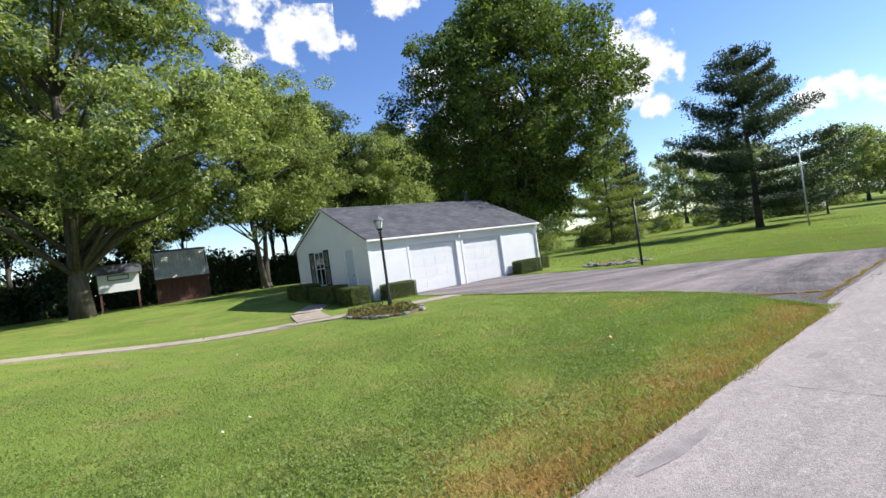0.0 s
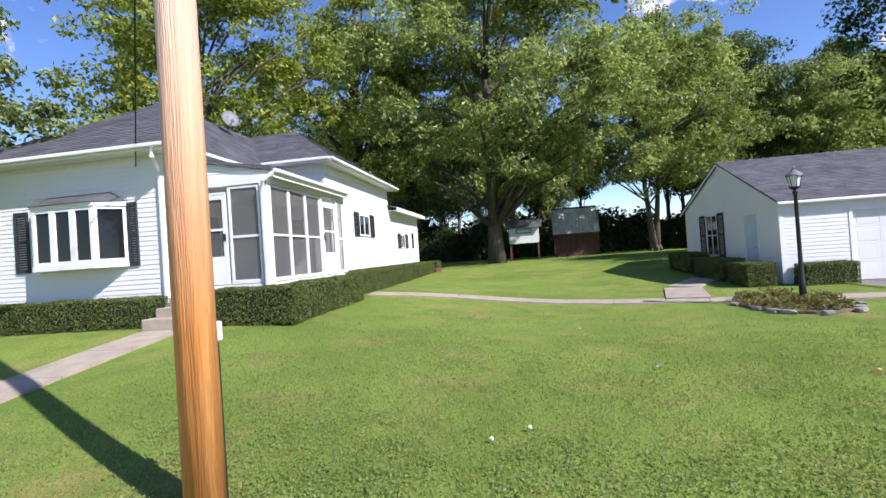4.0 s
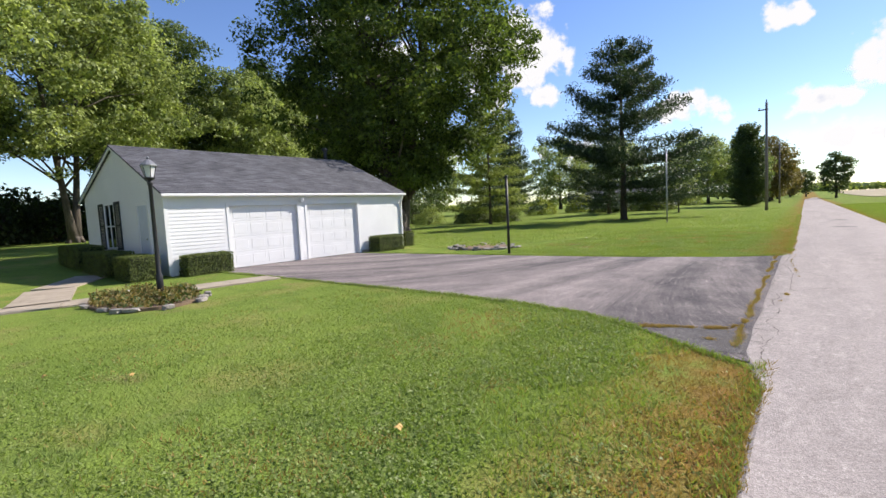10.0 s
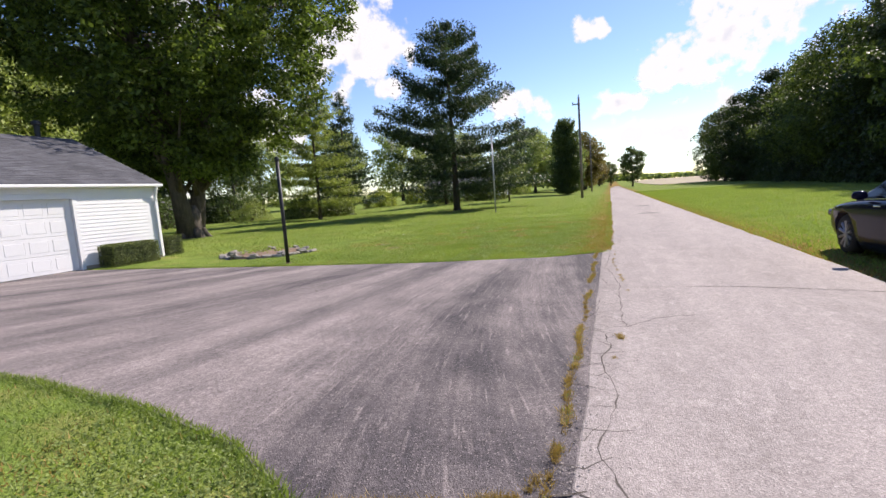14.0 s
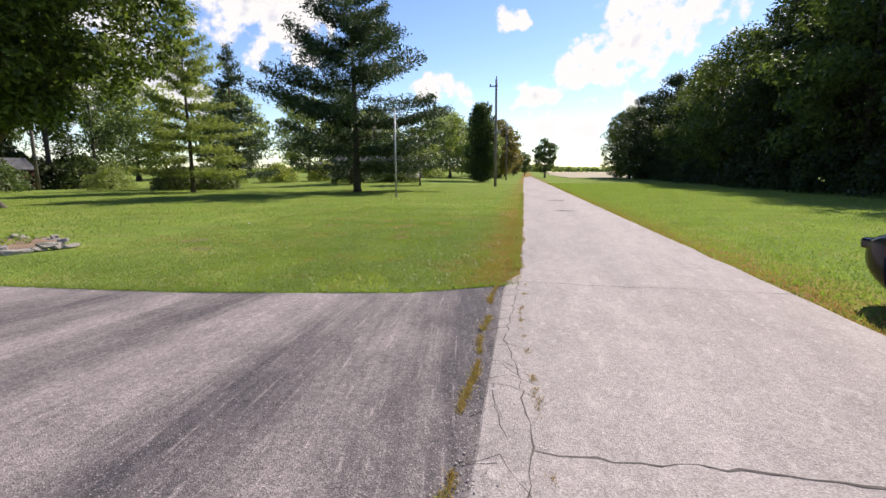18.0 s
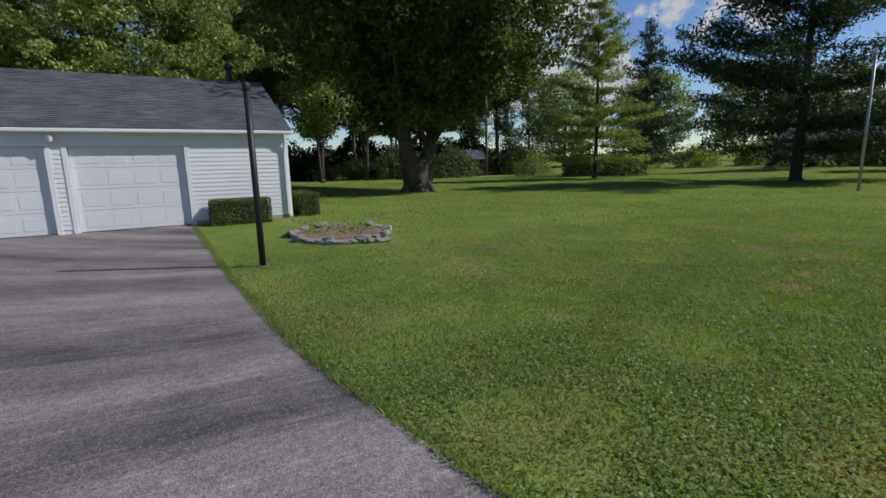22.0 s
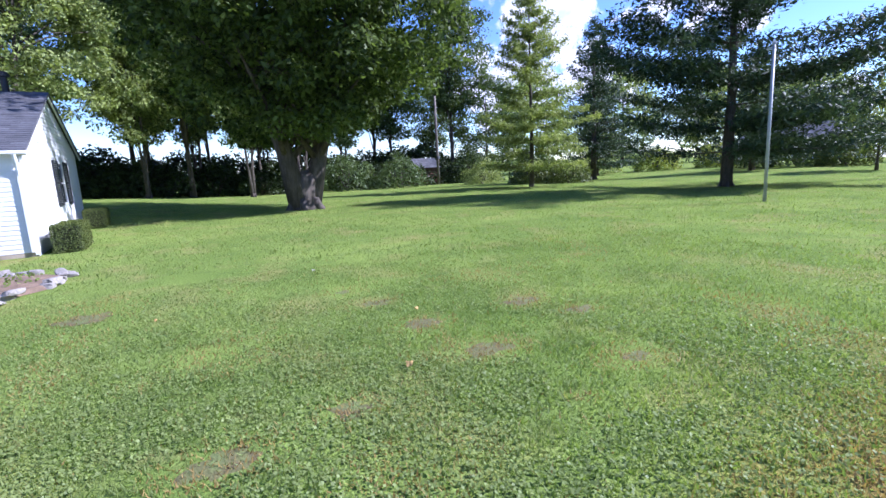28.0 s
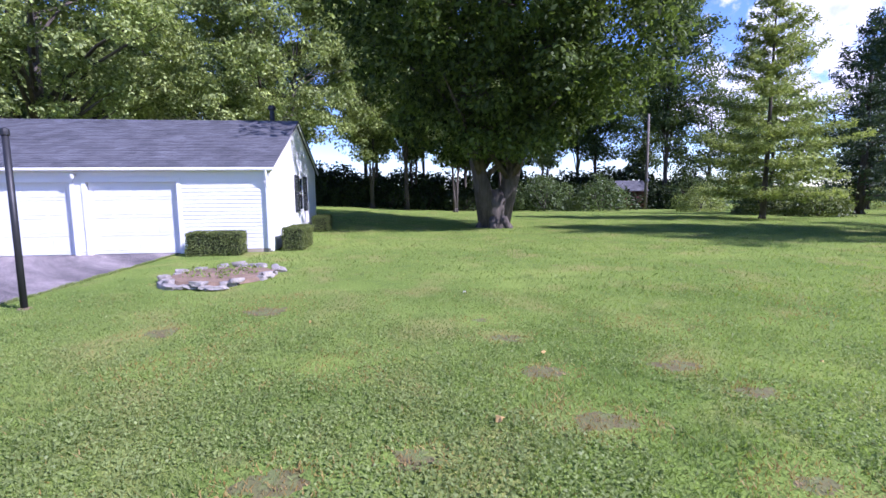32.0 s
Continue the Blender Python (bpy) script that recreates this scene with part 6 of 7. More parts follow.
pts = np.stack([1.5 * rr * np.cos(aa), 0.95 * rr * np.sin(aa), 0.06 + nrng.uniform(0, 0.2, n) * (0.4 + 0.6 * (np.sin(aa * 5) > -0.2))], 1)
v, q = leaf_arrays(nrng, pts, np.tile((0, 0, 1.0), (n, 1)), 0.075)
tagged(arrays("foliage", v, q, M["autumn"], bed), kind="")
v, q = leaf_arrays(nrng, pts[::3] * np.array([1, 1, 0.9]) + np.array([0.05, 0.03, 0.01]), np.tile((0, 0, 1.0), (len(pts[::3]), 1)), 0.09)
tagged(arrays("foliage", v, q, M["leaf_dark"], bed), kind="")
tagged(arrays("foliage", *leaf_arrays(nrng, np.stack([0.85 * rr[:200] * np.cos(aa[:200]), 0.8 * rr[:200] * np.sin(aa[:200]), 0.1 + nrng.uniform(0, 0.1, 200)], 1), np.tile((0, 0, 1.0), (200, 1)), 0.08), M["blade"], ring))

# ---- hedges ----
for k, (x0, x1, y0, y1, h, about, text) in enumerate((
    (-9.05, -8.35, -6.85, -4.9, 0.74, HOUSE_AT, "clipped dark green hedge round the screened porch"),
    (-12.4, -9.06, -5.62, -4.9, 0.74, HOUSE_AT, "clipped dark green hedge round the screened porch"),
    (-25.9, -13.2, -6.15, -5.45, 0.74, HOUSE_AT, "long clipped hedge along the house wall"),
    (-29.6, -27.9, -6.5, -5.7, 0.6, HOUSE_AT, "short clipped hedge by the back steps"),
    (-9.05, -8.45, -15.2, -8.15, 0.66, HOUSE_AT, "clipped hedge under the bay window"),
    (-23.6, -21.0, 5.55, 6.4, 0.78, GARAGE_AT, "dark clipped hedge under the garage window"),
    (-20.8, -18.2, 5.65, 6.45, 0.78, GARAGE_AT, "dark clipped hedge under the garage window"),
    (-18.0, -16.55, 5.75, 6.6, 0.76, GARAGE_AT, "square clipped hedge at the garage corner"),
    (-16.95, -16.25, 7.2, 8.65, 0.68, GARAGE_AT, "clipped hedge block beside the garage door"),
    (-16.9, -16.2, 14.95, 16.5, 0.7, GARAGE_AT, "clipped hedge block in front of the garage"),
    (-18.9, -17.05, 17.45, 18.1, 0.72, GARAGE_AT, "clipped hedge block beside the garage wall"),
    (-23.9, -22.3, 17.5, 18.15, 0.66, GARAGE_AT, "clipped hedge block under the garage window"))):
    hedge(turned((x0 + x1) / 2, (y0 + y1) / 2, about), (x1 - x0, y1 - y0, h), 200 + k, text, turn=radians(3.0))


# ---- walks ----
def walk_strip(name, pts, width, label):
    """A concrete walk along points, laid on the ground in slabs with open joints."""
    t = tagged(new(name), label, "walkway", kind="structure")
    for a, b in zip(pts, pts[1:]):
        a, b = Vector((*a, 0)), Vector((*b, 0))
        n = max(1, round((b - a).length / 1.15))
        d = (b - a).normalized()
        s = Vector((-d.y, d.x, 0)) * width / 2
        for k in range(n):
            p, q = a.lerp(b, k / n) + d * 0.008, a.lerp(b, (k + 1) / n) - d * 0.008
            bm = bmesh.new()
            top = [bm.verts.new((v.x, v.y, ground_z(v.x, v.y) + 0.035)) for v in (p - s, q - s, q + s, p + s)]
            low = [bm.verts.new((v.co.x, v.co.y, v.co.z - 0.1)) for v in top]
            bm.faces.new(top), bm.faces.new(low[::-1])
            for i in range(4):
                bm.faces.new((low[i], low[(i + 1) % 4], top[(i + 1) % 4], top[i]))
            bmesh.ops.recalc_face_normals(bm, faces=bm.faces)
            part("slab", bm, M["concrete"], t)
    return t


walk_strip("front_walk", [(-8.0, -7.49), (-0.6, -7.05)], 0.95, "pale concrete walk from the lane to the porch steps")
walk_strip("yard_walk", [(-14.2, -5.6), (-14.5, -2.9), (-14.2, 0.3), (-13.75, 2.9), (-13.3, 4.85), (-12.95, 8.4)], 0.95, "narrow concrete walk across the lawn to the driveway")
walk_strip("side_walk", [(-13.9, 3.5), (-17.0, 4.15)], 1.1, "concrete walk to the garage side door")
walk_strip("door_walk", [(-17.2, 4.2), (-19.2, 5.5)], 1.0, "concrete walk to the garage side door")
part("brick_step", boxed(-27.6, -26.2, -7.3, -6.3, 0.4, 0.86, 0.02), M["redwood"], None)
tagged(bpy.data.objects["brick_step"], "low brown brick step by the back hedge", "step")

# ---- car ----
car = thing("car", (2.42, 14.83, 0.0), "dark navy sedan parked on the grass verge", "car")
car.rotation_euler = (0, 0, 0.09)


def loft(sections, mat, name, parent, smooth=True):
    """A closed skin over cross-sections (y, [(x, z), ...] for the +x half, mirrored)."""
    bm = bmesh.new()
    rings = []
    for y, half in sections:
        full = [(x, z) for x, z in half] + [(-x, z) for x, z in reversed(half)]
        rings.append([bm.verts.new((x, y, z)) for x, z in full])
    k = len(rings[0])
    for r, s in zip(rings, rings[1:]):
        for i in range(k):
            bm.faces.new((r[i], r[(i + 1) % k], s[(i + 1) % k], s[i]))
    bm.faces.new(rings[0][::-1]), bm.faces.new(rings[-1])
    bmesh.ops.recalc_face_normals(bm, faces=bm.faces)
    ob = part(name, bm, mat, parent, smooth=smooth)
    mod = ob.modifiers.new("round", "SUBSURF")
    mod.levels = mod.render_levels = 2
    return ob


def sec(w, zlow, zbelt, ztop, crown):
    return [(w * 0.8, zlow), (w * 0.94, zlow + 0.06), (w, (zlow + zbelt) / 2), (w * 0.995, zbelt - 0.04), (w * 0.955, zbelt), (w * 0.6, ztop), (0.02, ztop + crown)]


loft([(-2.42, sec(0.7, 0.42, 0.8, 0.82, 0.0)), (-2.36, sec(0.82, 0.3, 0.95, 0.99, 0.01)), (-2.05, sec(0.93, 0.17, 1.0, 1.06, 0.02)), (-1.4, sec(0.945, 0.07, 0.98, 1.02, 0.02)), (0, sec(0.945, 0.07, 0.93, 0.96, 0.02)), (1.0, sec(0.945, 0.07, 0.9, 0.94, 0.03)), (1.7, sec(0.935, 0.08, 0.84, 0.88, 0.03)), (2.2, sec(0.85, 0.26, 0.72, 0.76, 0.02)), (2.42, sec(0.7, 0.34, 0.6, 0.62, 0.0))], M["paint"], "body", car)
# wheel arches cut through the body
shell = [ob for ob in car.children if ob.name.startswith("body")][0]
bm = bmesh.new()
for y in (-1.4, 1.42):
    bmesh.ops.create_cone(bm, cap_ends=True, segments=40, radius1=0.375, radius2=0.375, depth=2.6, matrix=Matrix.Translation((0, y, 0.34)) @ Matrix.Rotation(math.pi / 2, 4, "Y"))
cutter = part("cutter", bm, M["rubber"], car)
cut = shell.modifiers.new("arches", "BOOLEAN")
cut.operation, cut.object, cut.solver = "DIFFERENCE", cutter, "EXACT"
bpy.context.view_layer.update()
done = bpy.data.meshes.new_from_object(shell.evaluated_get(bpy.context.evaluated_depsgraph_get()))
shell.modifiers.clear()
shell.data = done
done.polygons.foreach_set("use_smooth", [True] * len(done.polygons))
bpy.data.objects.remove(cutter)


def roof_line(y):
    """Height of the roof's side profile along the car."""
    return float(np.interp(y, (-1.85, -1.3, -0.75, -0.2, 0.3, 0.7, 1.25), (0.99, 1.2, 1.345, 1.4, 1.38, 1.27, 0.93)))


def side_x(z):
    return 0.83 - max(0.0, z - 0.95) * 0.4


bm = bmesh.new()
rings = []
for k in range(25):
    y = -1.85 + k * 3.1 / 24
    top = roof_line(y)
    half = [(side_x(0.9), 0.88), (side_x(0.9 + (top - 0.9) * 0.5), 0.9 + (top - 0.9) * 0.5), (side_x(top) - 0.06, top - 0.03), (side_x(top) - 0.2, top + 0.015), (0.0, top + 0.035)]
    full = half + [(-x, z) for x, z in reversed(half[:-1])]
    rings.append([bm.verts.new((x, y, z)) for x, z in full])
for r, s in zip(rings, rings[1:]):
    for i in range(8):
        bm.faces.new((r[i], r[i + 1], s[i + 1], s[i]))
bmesh.ops.recalc_face_normals(bm, faces=bm.faces)
part("roof_shell", bm, M["paint"], car, smooth=True)


def glass_side(name, sx, pts):
    bm = bmesh.new()
    bm.faces.new([bm.verts.new((sx * (side_x(z) + 0.006), y, z)) for y, z in pts])
    bmesh.ops.recalc_face_normals(bm, faces=bm.faces)
    part(name, bm, M["carglass"], car)


def glass_end(name, y0, y1):
    """Windscreen or rear glass laid on the slanted shell between two stations."""
    bm = bmesh.new()
    rows = []
    for k in range(7):
        y = y0 + (y1 - y0) * k / 6
        top = roof_line(y)
        w = side_x(top) - 0.13
        rows.append([bm.verts.new((w * u, y, top + 0.035 - 0.02 * u * u + 0.006)) for u in (-1, -0.5, 0, 0.5, 1)])
    for r, s in zip(rows, rows[1:]):
        for i in range(4):
            bm.faces.new((r[i], r[i + 1], s[i + 1], s[i]))
    bmesh.ops.recalc_face_normals(bm, faces=bm.faces)
    part(name, bm, M["carglass"], car, smooth=True)


glass_end("windscreen", 0.45, 1.2), glass_end("rear_glass", -1.75, -0.85)
for sx in (-1, 1):
    glass_side("front_window", sx, [(-0.18, 0.97), (0.98, 0.955), (0.62, 1.2), (0.35, 1.31), (-0.18, 1.335)])
    glass_side("rear_window", sx, [(-1.3, 1.0), (-0.26, 0.97), (-0.26, 1.335), (-0.7, 1.29), (-1.15, 1.13)])
    mir = loft([(0.72, [(0.05, -0.05), (0.06, 0.0), (0.04, 0.06), (0.01, 0.065)]), (0.8, [(0.12, -0.07), (0.125, 0.0), (0.1, 0.08), (0.01, 0.085)]), (0.92, [(0.06, -0.04), (0.065, 0.0), (0.04, 0.05), (0.01, 0.055)])], M["paint"], "mirror", car)
    mir.location = (sx * 0.97, 0, 0.98)
    part("belt_trim", tube(bmesh.new(), [(sx * 0.86, -1.7, 1.0), (sx * 0.87, 0, 0.955), (sx * 0.85, 1.1, 0.91)], [0.006] * 3, 5), M["chrome"], car)
    for y in (-0.55, 0.4):
        part("door_handle", boxed(min(sx * 0.9, sx * 0.935), max(sx * 0.9, sx * 0.935), y - 0.1, y + 0.1, 0.82, 0.85, 0.01), M["chrome"], car)
    part("tail_light", boxed(min(sx * 0.3, sx * 0.9), max(sx * 0.3, sx * 0.9), -2.4, -2.02, 0.79, 0.93, 0.04), M["lamp_red"], car)
    part("headlight", boxed(min(sx * 0.5, sx * 0.83), max(sx * 0.5, sx * 0.83), 2.12, 2.3, 0.58, 0.7, 0.03), M["glass"], car)
    for y in (-1.4, 1.42):
        wheel = part("wheel", bmesh.new(), M["rubber"], car)
        wheel.location = (sx * 0.79, y, 0.33)
        wheel.rotation_euler = (0, math.pi / 2 * sx, 0)
        part("tyre", lathe(bmesh.new(), [(0.22, -0.1), (0.3, -0.11), (0.33, -0.07), (0.335, 0), (0.33, 0.07), (0.3, 0.11), (0.22, 0.1)], (0, 0, 0), 32), M["rubber"], wheel, smooth=True)
        part("rim", lathe(bmesh.new(), [(0.2, 0.04), (0.22, 0.1), (0.235, 0.105), (0.235, 0.09), (0.21, 0.05), (0.05, 0.045)], (0, 0, 0), 32), M["black"], wheel)
        for k in range(10):
            a = 2 * math.pi * k / 10
            part("spoke", tube(bmesh.new(), [(0.03 * math.cos(a), 0.03 * math.sin(a), 0.09), (0.215 * math.cos(a), 0.215 * math.sin(a), 0.1)], [0.022, 0.028], 5), M["alloy"], wheel)
        part("hub", lathe(bmesh.new(), [(0.05, 0.07), (0.05, 0.11), (0.02, 0.12)], (0, 0, 0), 14), M["alloy"], wheel)
part("bumper_trim", boxed(-0.7, 0.7, -2.44, -2.38, 0.34, 0.44, 0.02), M["black"], car)
part("number_plate", boxed(-0.16, 0.16, -2.425, -2.41, 0.62, 0.78), M["trim"], car)
part("trunk_strip", boxed(-0.4, 0.4, -2.40, -2.385, 0.83, 0.86), M["chrome"], car)

# ---- clouds, far off ----
def cloud_material():
    m = bpy.data.materials.new("cloud_vapour")
    m.use_nodes = True
    nt = m.node_tree
    n, link = nt.nodes, nt.links.new
    n.clear()
    out, mix, tr, em = n.new("ShaderNodeOutputMaterial"), n.new("ShaderNodeMixShader"), n.new("ShaderNodeBsdfTransparent"), n.new("ShaderNodeEmission")
    co, inf, add = n.new("ShaderNodeTexCoord"), n.new("ShaderNodeObjectInfo"), n.new("ShaderNodeVectorMath")
    link(co.outputs["Object"], add.inputs[0]), link(inf.outputs["Location"], add.inputs[1])
    big = n.new("ShaderNodeTexNoise")
    big.inputs["Scale"].default_value, big.inputs["Detail"].default_value, big.inputs["Roughness"].default_value = 0.012, 6, 0.55
    link(add.outputs[0], big.inputs["Vector"])
    ln = n.new("ShaderNodeVectorMath")
    ln.operation = "LENGTH"
    gen = n.new("ShaderNodeVectorMath")
    gen.operation = "MULTIPLY_ADD"
    gen.inputs[1].default_value, gen.inputs[2].default_value = (2, 2, 0), (-1, -1, 0)
    link(co.outputs["Generated"], gen.inputs[0]), link(gen.outputs[0], ln.inputs[0])
    dens = n.new("ShaderNodeMath")
    dens.operation = "MULTIPLY_ADD"
    dens.inputs[1].default_value = -0.7
    amp = n.new("ShaderNodeMath")
    amp.operation = "MULTIPLY_ADD"
    amp.inputs[1].default_value, amp.inputs[2].default_value = 2.2, -0.6
    link(big.outputs["Fac"], amp.inputs[0])
    link(ln.outputs["Value"], dens.inputs[0]), link(amp.outputs[0], dens.inputs[2])
    rng = n.new("ShaderNodeMapRange")
    rng.inputs[1].default_value, rng.inputs[2].default_value, rng.interpolation_type = 0.0, 0.26, "SMOOTHSTEP"
    link(dens.outputs[0], rng.inputs[0])
    shade = n.new("ShaderNodeMapRange")
    shade.inputs[1].default_value, shade.inputs[2].default_value = 0.5, 0.8
    link(dens.outputs[0], shade.inputs[0])
    col = n.new("ShaderNodeMix")
    col.data_type = "RGBA"
    col.inputs[6].default_value, col.inputs[7].default_value = (1.0, 1.0, 1.0, 1), (0.7, 0.75, 0.87, 1)
    link(shade.outputs[0], col.inputs["Factor"]), link(col.outputs[2], em.inputs["Color"])
    em.inputs["Strength"].default_value = 0.62
    link(rng.outputs[0], mix.inputs[0]), link(tr.outputs[0], mix.inputs[1]), link(em.outputs[0], mix.inputs[2]), link(mix.outputs[0], out.inputs["Surface"])
    return m


M["cloud"] = cloud_material()
for az, el, w, h in ((-73.5, 27.2, 11, 8), (-66.5, 26.2, 5, 5), (-57, 29, 7, 4), (-96.5, 32.5, 8, 6), (-30.6, 17.4, 7, 9), (-29.8, 12.6, 4, 2.5), (-35.5, 16.8, 13, 9), (8, 14.6, 16, 10), (2.5, 11.0, 8, 4), (-3.2, 8.6, 9, 4), (0.5, 5.0, 12, 3.4), (-6.4, 16.5, 5, 3), (-14.5, 9.5, 6, 4), (-43, 8.5, 10, 6), (-25, 6, 10, 5), (12, 6, 16, 6), (-53, 9, 17, 12), (-51, 18, 11, 11), (-47, 16, 9, 9), (-150, 24, 14, 8), (95, 25, 16, 9), (150, 30, 16, 9)):
    R = 1500
    c = Vector((math.sin(radians(az)) * math.cos(radians(el)), math.cos(radians(az)) * math.cos(radians(el)), math.sin(radians(el)))) * R
    bm = bmesh.new()
    bmesh.ops.create_grid(bm, x_segments=4, y_segments=4, size=0.5)
    for v in bm.verts:
        v.co = Vector((v.co.x * R * radians(w) * 1.3, v.co.y * R * radians(h) * 1.3, 0))
    ob = part("cloud", bm, M["cloud"], None)
    ob.matrix_world = look(c, (0, 0, 0))
    tagged(ob, "white fair-weather cumulus cloud in a blue sky", "cloud", "clouds", kind="structure")

# ---- road wear ----
def ribbon(points, widths, z, mat, name, label, category, wob=0.04, seed=0):
    """A thin flat crack or strip along points, wandering a little."""
    rng = random.Random(seed)
    fine, fw = [], []
    for (a, wa), (b, wb) in zip(zip(points, widths), zip(points[1:], widths[1:])):
        a, b = Vector((*a, 0)), Vector((*b, 0))
        n = max(2, int((b - a).length / 0.09))
        for k in range(n):
            fine.append(a.lerp(b, k / n) + Vector((rng.uniform(-wob, wob), rng.uniform(-wob, wob), 0))), fw.append(wa + (wb - wa) * k / n)
    fine.append(Vector((*points[-1], 0))), fw.append(widths[-1])
    bm = bmesh.new()
    prev = None
    for i, p in enumerate(fine):
        d = (fine[min(i + 1, len(fine) - 1)] - fine[max(i - 1, 0)]).normalized()
        s = Vector((-d.y, d.x, 0)) * 0.5 * fw[i] * rng.uniform(0.2, 1.5) / 2
        cur = [bm.verts.new((p.x + q.x, p.y + q.y, z(p.x, p.y))) for q in (s, -s)]
        if prev:
            bm.faces.new((prev[0], prev[1], cur[1], cur[0]))
        prev = cur
    bmesh.ops.recalc_face_normals(bm, faces=bm.faces)
    ob = part(name, bm, mat)
    return tagged(ob, label, category, kind="structure")


def road_z(x, y):
    """Height of the lane's crowned surface, a hair above it."""
    f = (x - road_x(y, -1)) / 3.1
    return 0.018 + 0.017 * max(0.0, 1 - abs(f - 0.5) * 2) + 0.003 if f > 0 else 0.02


CR = "dark crack across the pale lane"
LONG = "wandering crack along the driveway seam"
for k, (pts, w, text) in enumerate((
    ([(-2.55, 16.75), (-2.34, 16.93), (-1.2, 16.85), (-0.2, 16.95), (0.62, 16.99), (1.0, 17.0)], 0.028, CR),
    ([(-1.88, 13.12), (-1.5, 13.14), (-0.93, 13.2), (-0.36, 13.2), (1.15, 13.05)], 0.035, CR),
    ([(-2.15, 11.36), (-1.88, 11.2), (-1.71, 11.24), (-1.44, 11.6), (-1.05, 11.76)], 0.022, CR),
    ([(-2.34, 16.93), (-2.28, 15.6), (-2.25, 14.71), (-2.05, 13.95), (-1.93, 13.32), (-1.86, 12.42), (-1.78, 11.56), (-1.71, 11.24)], 0.024, LONG),
    ([(-1.88, 10.96), (-1.82, 10.58), (-1.86, 10.2), (-1.68, 9.6), (-1.74, 8.9), (-1.55, 8.5), (-1.6, 7.7), (-1.5, 7.1)], 0.024, LONG),
    ([(-2.1, 12.35), (-2.07, 11.76), (-2.15, 11.36), (-1.88, 10.96)], 0.016, LONG),
    ([(-2.9, 7.97), (-2.62, 8.1), (-2.38, 8.18), (-2.04, 8.34), (-1.74, 8.5)], 0.03, "crack across the driveway's broken corner"),
    ([(-2.5, 8.12), (-2.28, 7.8), (-2.0, 7.7), (-1.85, 7.35)], 0.018, "crack across the driveway's broken corner"),
    ([(-2.05, 8.3), (-1.95, 7.95), (-2.0, 7.7), (-1.7, 7.55)], 0.018, "crack across the driveway's broken corner"),
    ([(-2.3, 8.16), (-2.12, 7.95), (-1.95, 7.95), (-1.6, 7.9)], 0.014, "crack across the driveway's broken corner"),
    ([(-0.9, 3.2), (0.4, 3.3), (1.9, 3.1)], 0.02, CR),
    ([(-0.1, 6.6), (1.2, 6.2), (2.0, 6.1)], 0.014, CR),
    ([(0.1, 18.9), (0.35, 17.4), (0.5, 16.9), (0.62, 15.0), (0.9, 13.0)], 0.005, "faint lengthwise crack in the lane"),
    ([(-2.3, 22.9), (-1.6, 22.95), (-0.9, 22.8)], 0.014, CR),
    ([(-2.6, 26.5), (-1.9, 26.4)], 0.02, CR))):
    ribbon(pts, [w * 0.85] * len(pts), road_z, M["crack"], "road_crack", text, "crack", 0.02, k)
rng = random.Random(8)
for k in range(44):
    y = 8.0 + k * 0.205 + rng.uniform(-0.15, 0.15)
    x = road_x(y, -1) - 0.3
    e = rng.uniform(0.15, 0.5)
    ribbon([(x, y), (x + e * 0.5, y + rng.uniform(-0.12, 0.16)), (x + e, y + rng.uniform(-0.25, 0.2))], [0.012, 0.015, 0.007], road_z, M["crack"], "road_crack", "fine cracks along the driveway seam", "crack", 0.012, 20 + k)
M["broken"] = asphalt("broken_blacktop", (0.075, 0.07, 0.07), (0.15, 0.135, 0.13), 0.5, 20.0, 1.5, 9.0, 0.2, 0.6)
bm = bmesh.new()
mid = bm.verts.new((-2.0, 7.75, 0.017))
vs = []
for k in range(40):
    a = 2 * math.pi * k / 40
    w = 1 + 0.3 * noise.noise(Vector((math.cos(a) * 2, math.sin(a) * 2, 5)))
    x, y = -2.05 + 0.62 * math.cos(a) * w, 7.78 + 0.48 * math.sin(a) * w
    vs.append(bm.verts.new((x, max(y, float(drive_lo(x)) + 0.03), 0.0165)))
for k in range(40):
    bm.faces.new((mid, vs[k], vs[(k + 1) % 40]))
bmesh.ops.recalc_face_normals(bm, faces=bm.faces)
tagged(part("broken_apron", bm, M["broken"]), "dark broken blacktop at the driveway's corner", "patch", kind="structure")
M["seal"] = material("dark_patch", (0.1, 0.092, 0.09), 0.9, 0.3, 3, 60, 0.3)
M["stain"] = material("damp_stain", (0.25, 0.222, 0.21), 0.85, 0.18, 5, 60, 0.3)


def blot(x, y, rx, ry, mat, name, label, seed):
    """A ragged patch lying on the lane."""
    bm = bmesh.new()
    mid = bm.verts.new((x, y, road_z(x, y) + 0.001))
    vs = []
    for k in range(40):
        a = 2 * math.pi * k / 40
        w = 1 + 0.45 * noise.noise(Vector((math.cos(a) * 1.5, math.sin(a) * 1.5, seed))) + 0.2 * noise.noise(Vector((math.cos(a) * 6, math.sin(a) * 6, seed)))
        px, py = x + rx * math.cos(a) * w, y + ry * math.sin(a) * w
        vs.append(bm.verts.new((px, py, road_z(px, py) + 0.001)))
    for k in range(40):
        bm.faces.new((mid, vs[k], vs[(k + 1) % 40]))
    bmesh.ops.recalc_face_normals(bm, faces=bm.faces)
    return tagged(part(name, bm, mat), label, "patch", kind="structure")


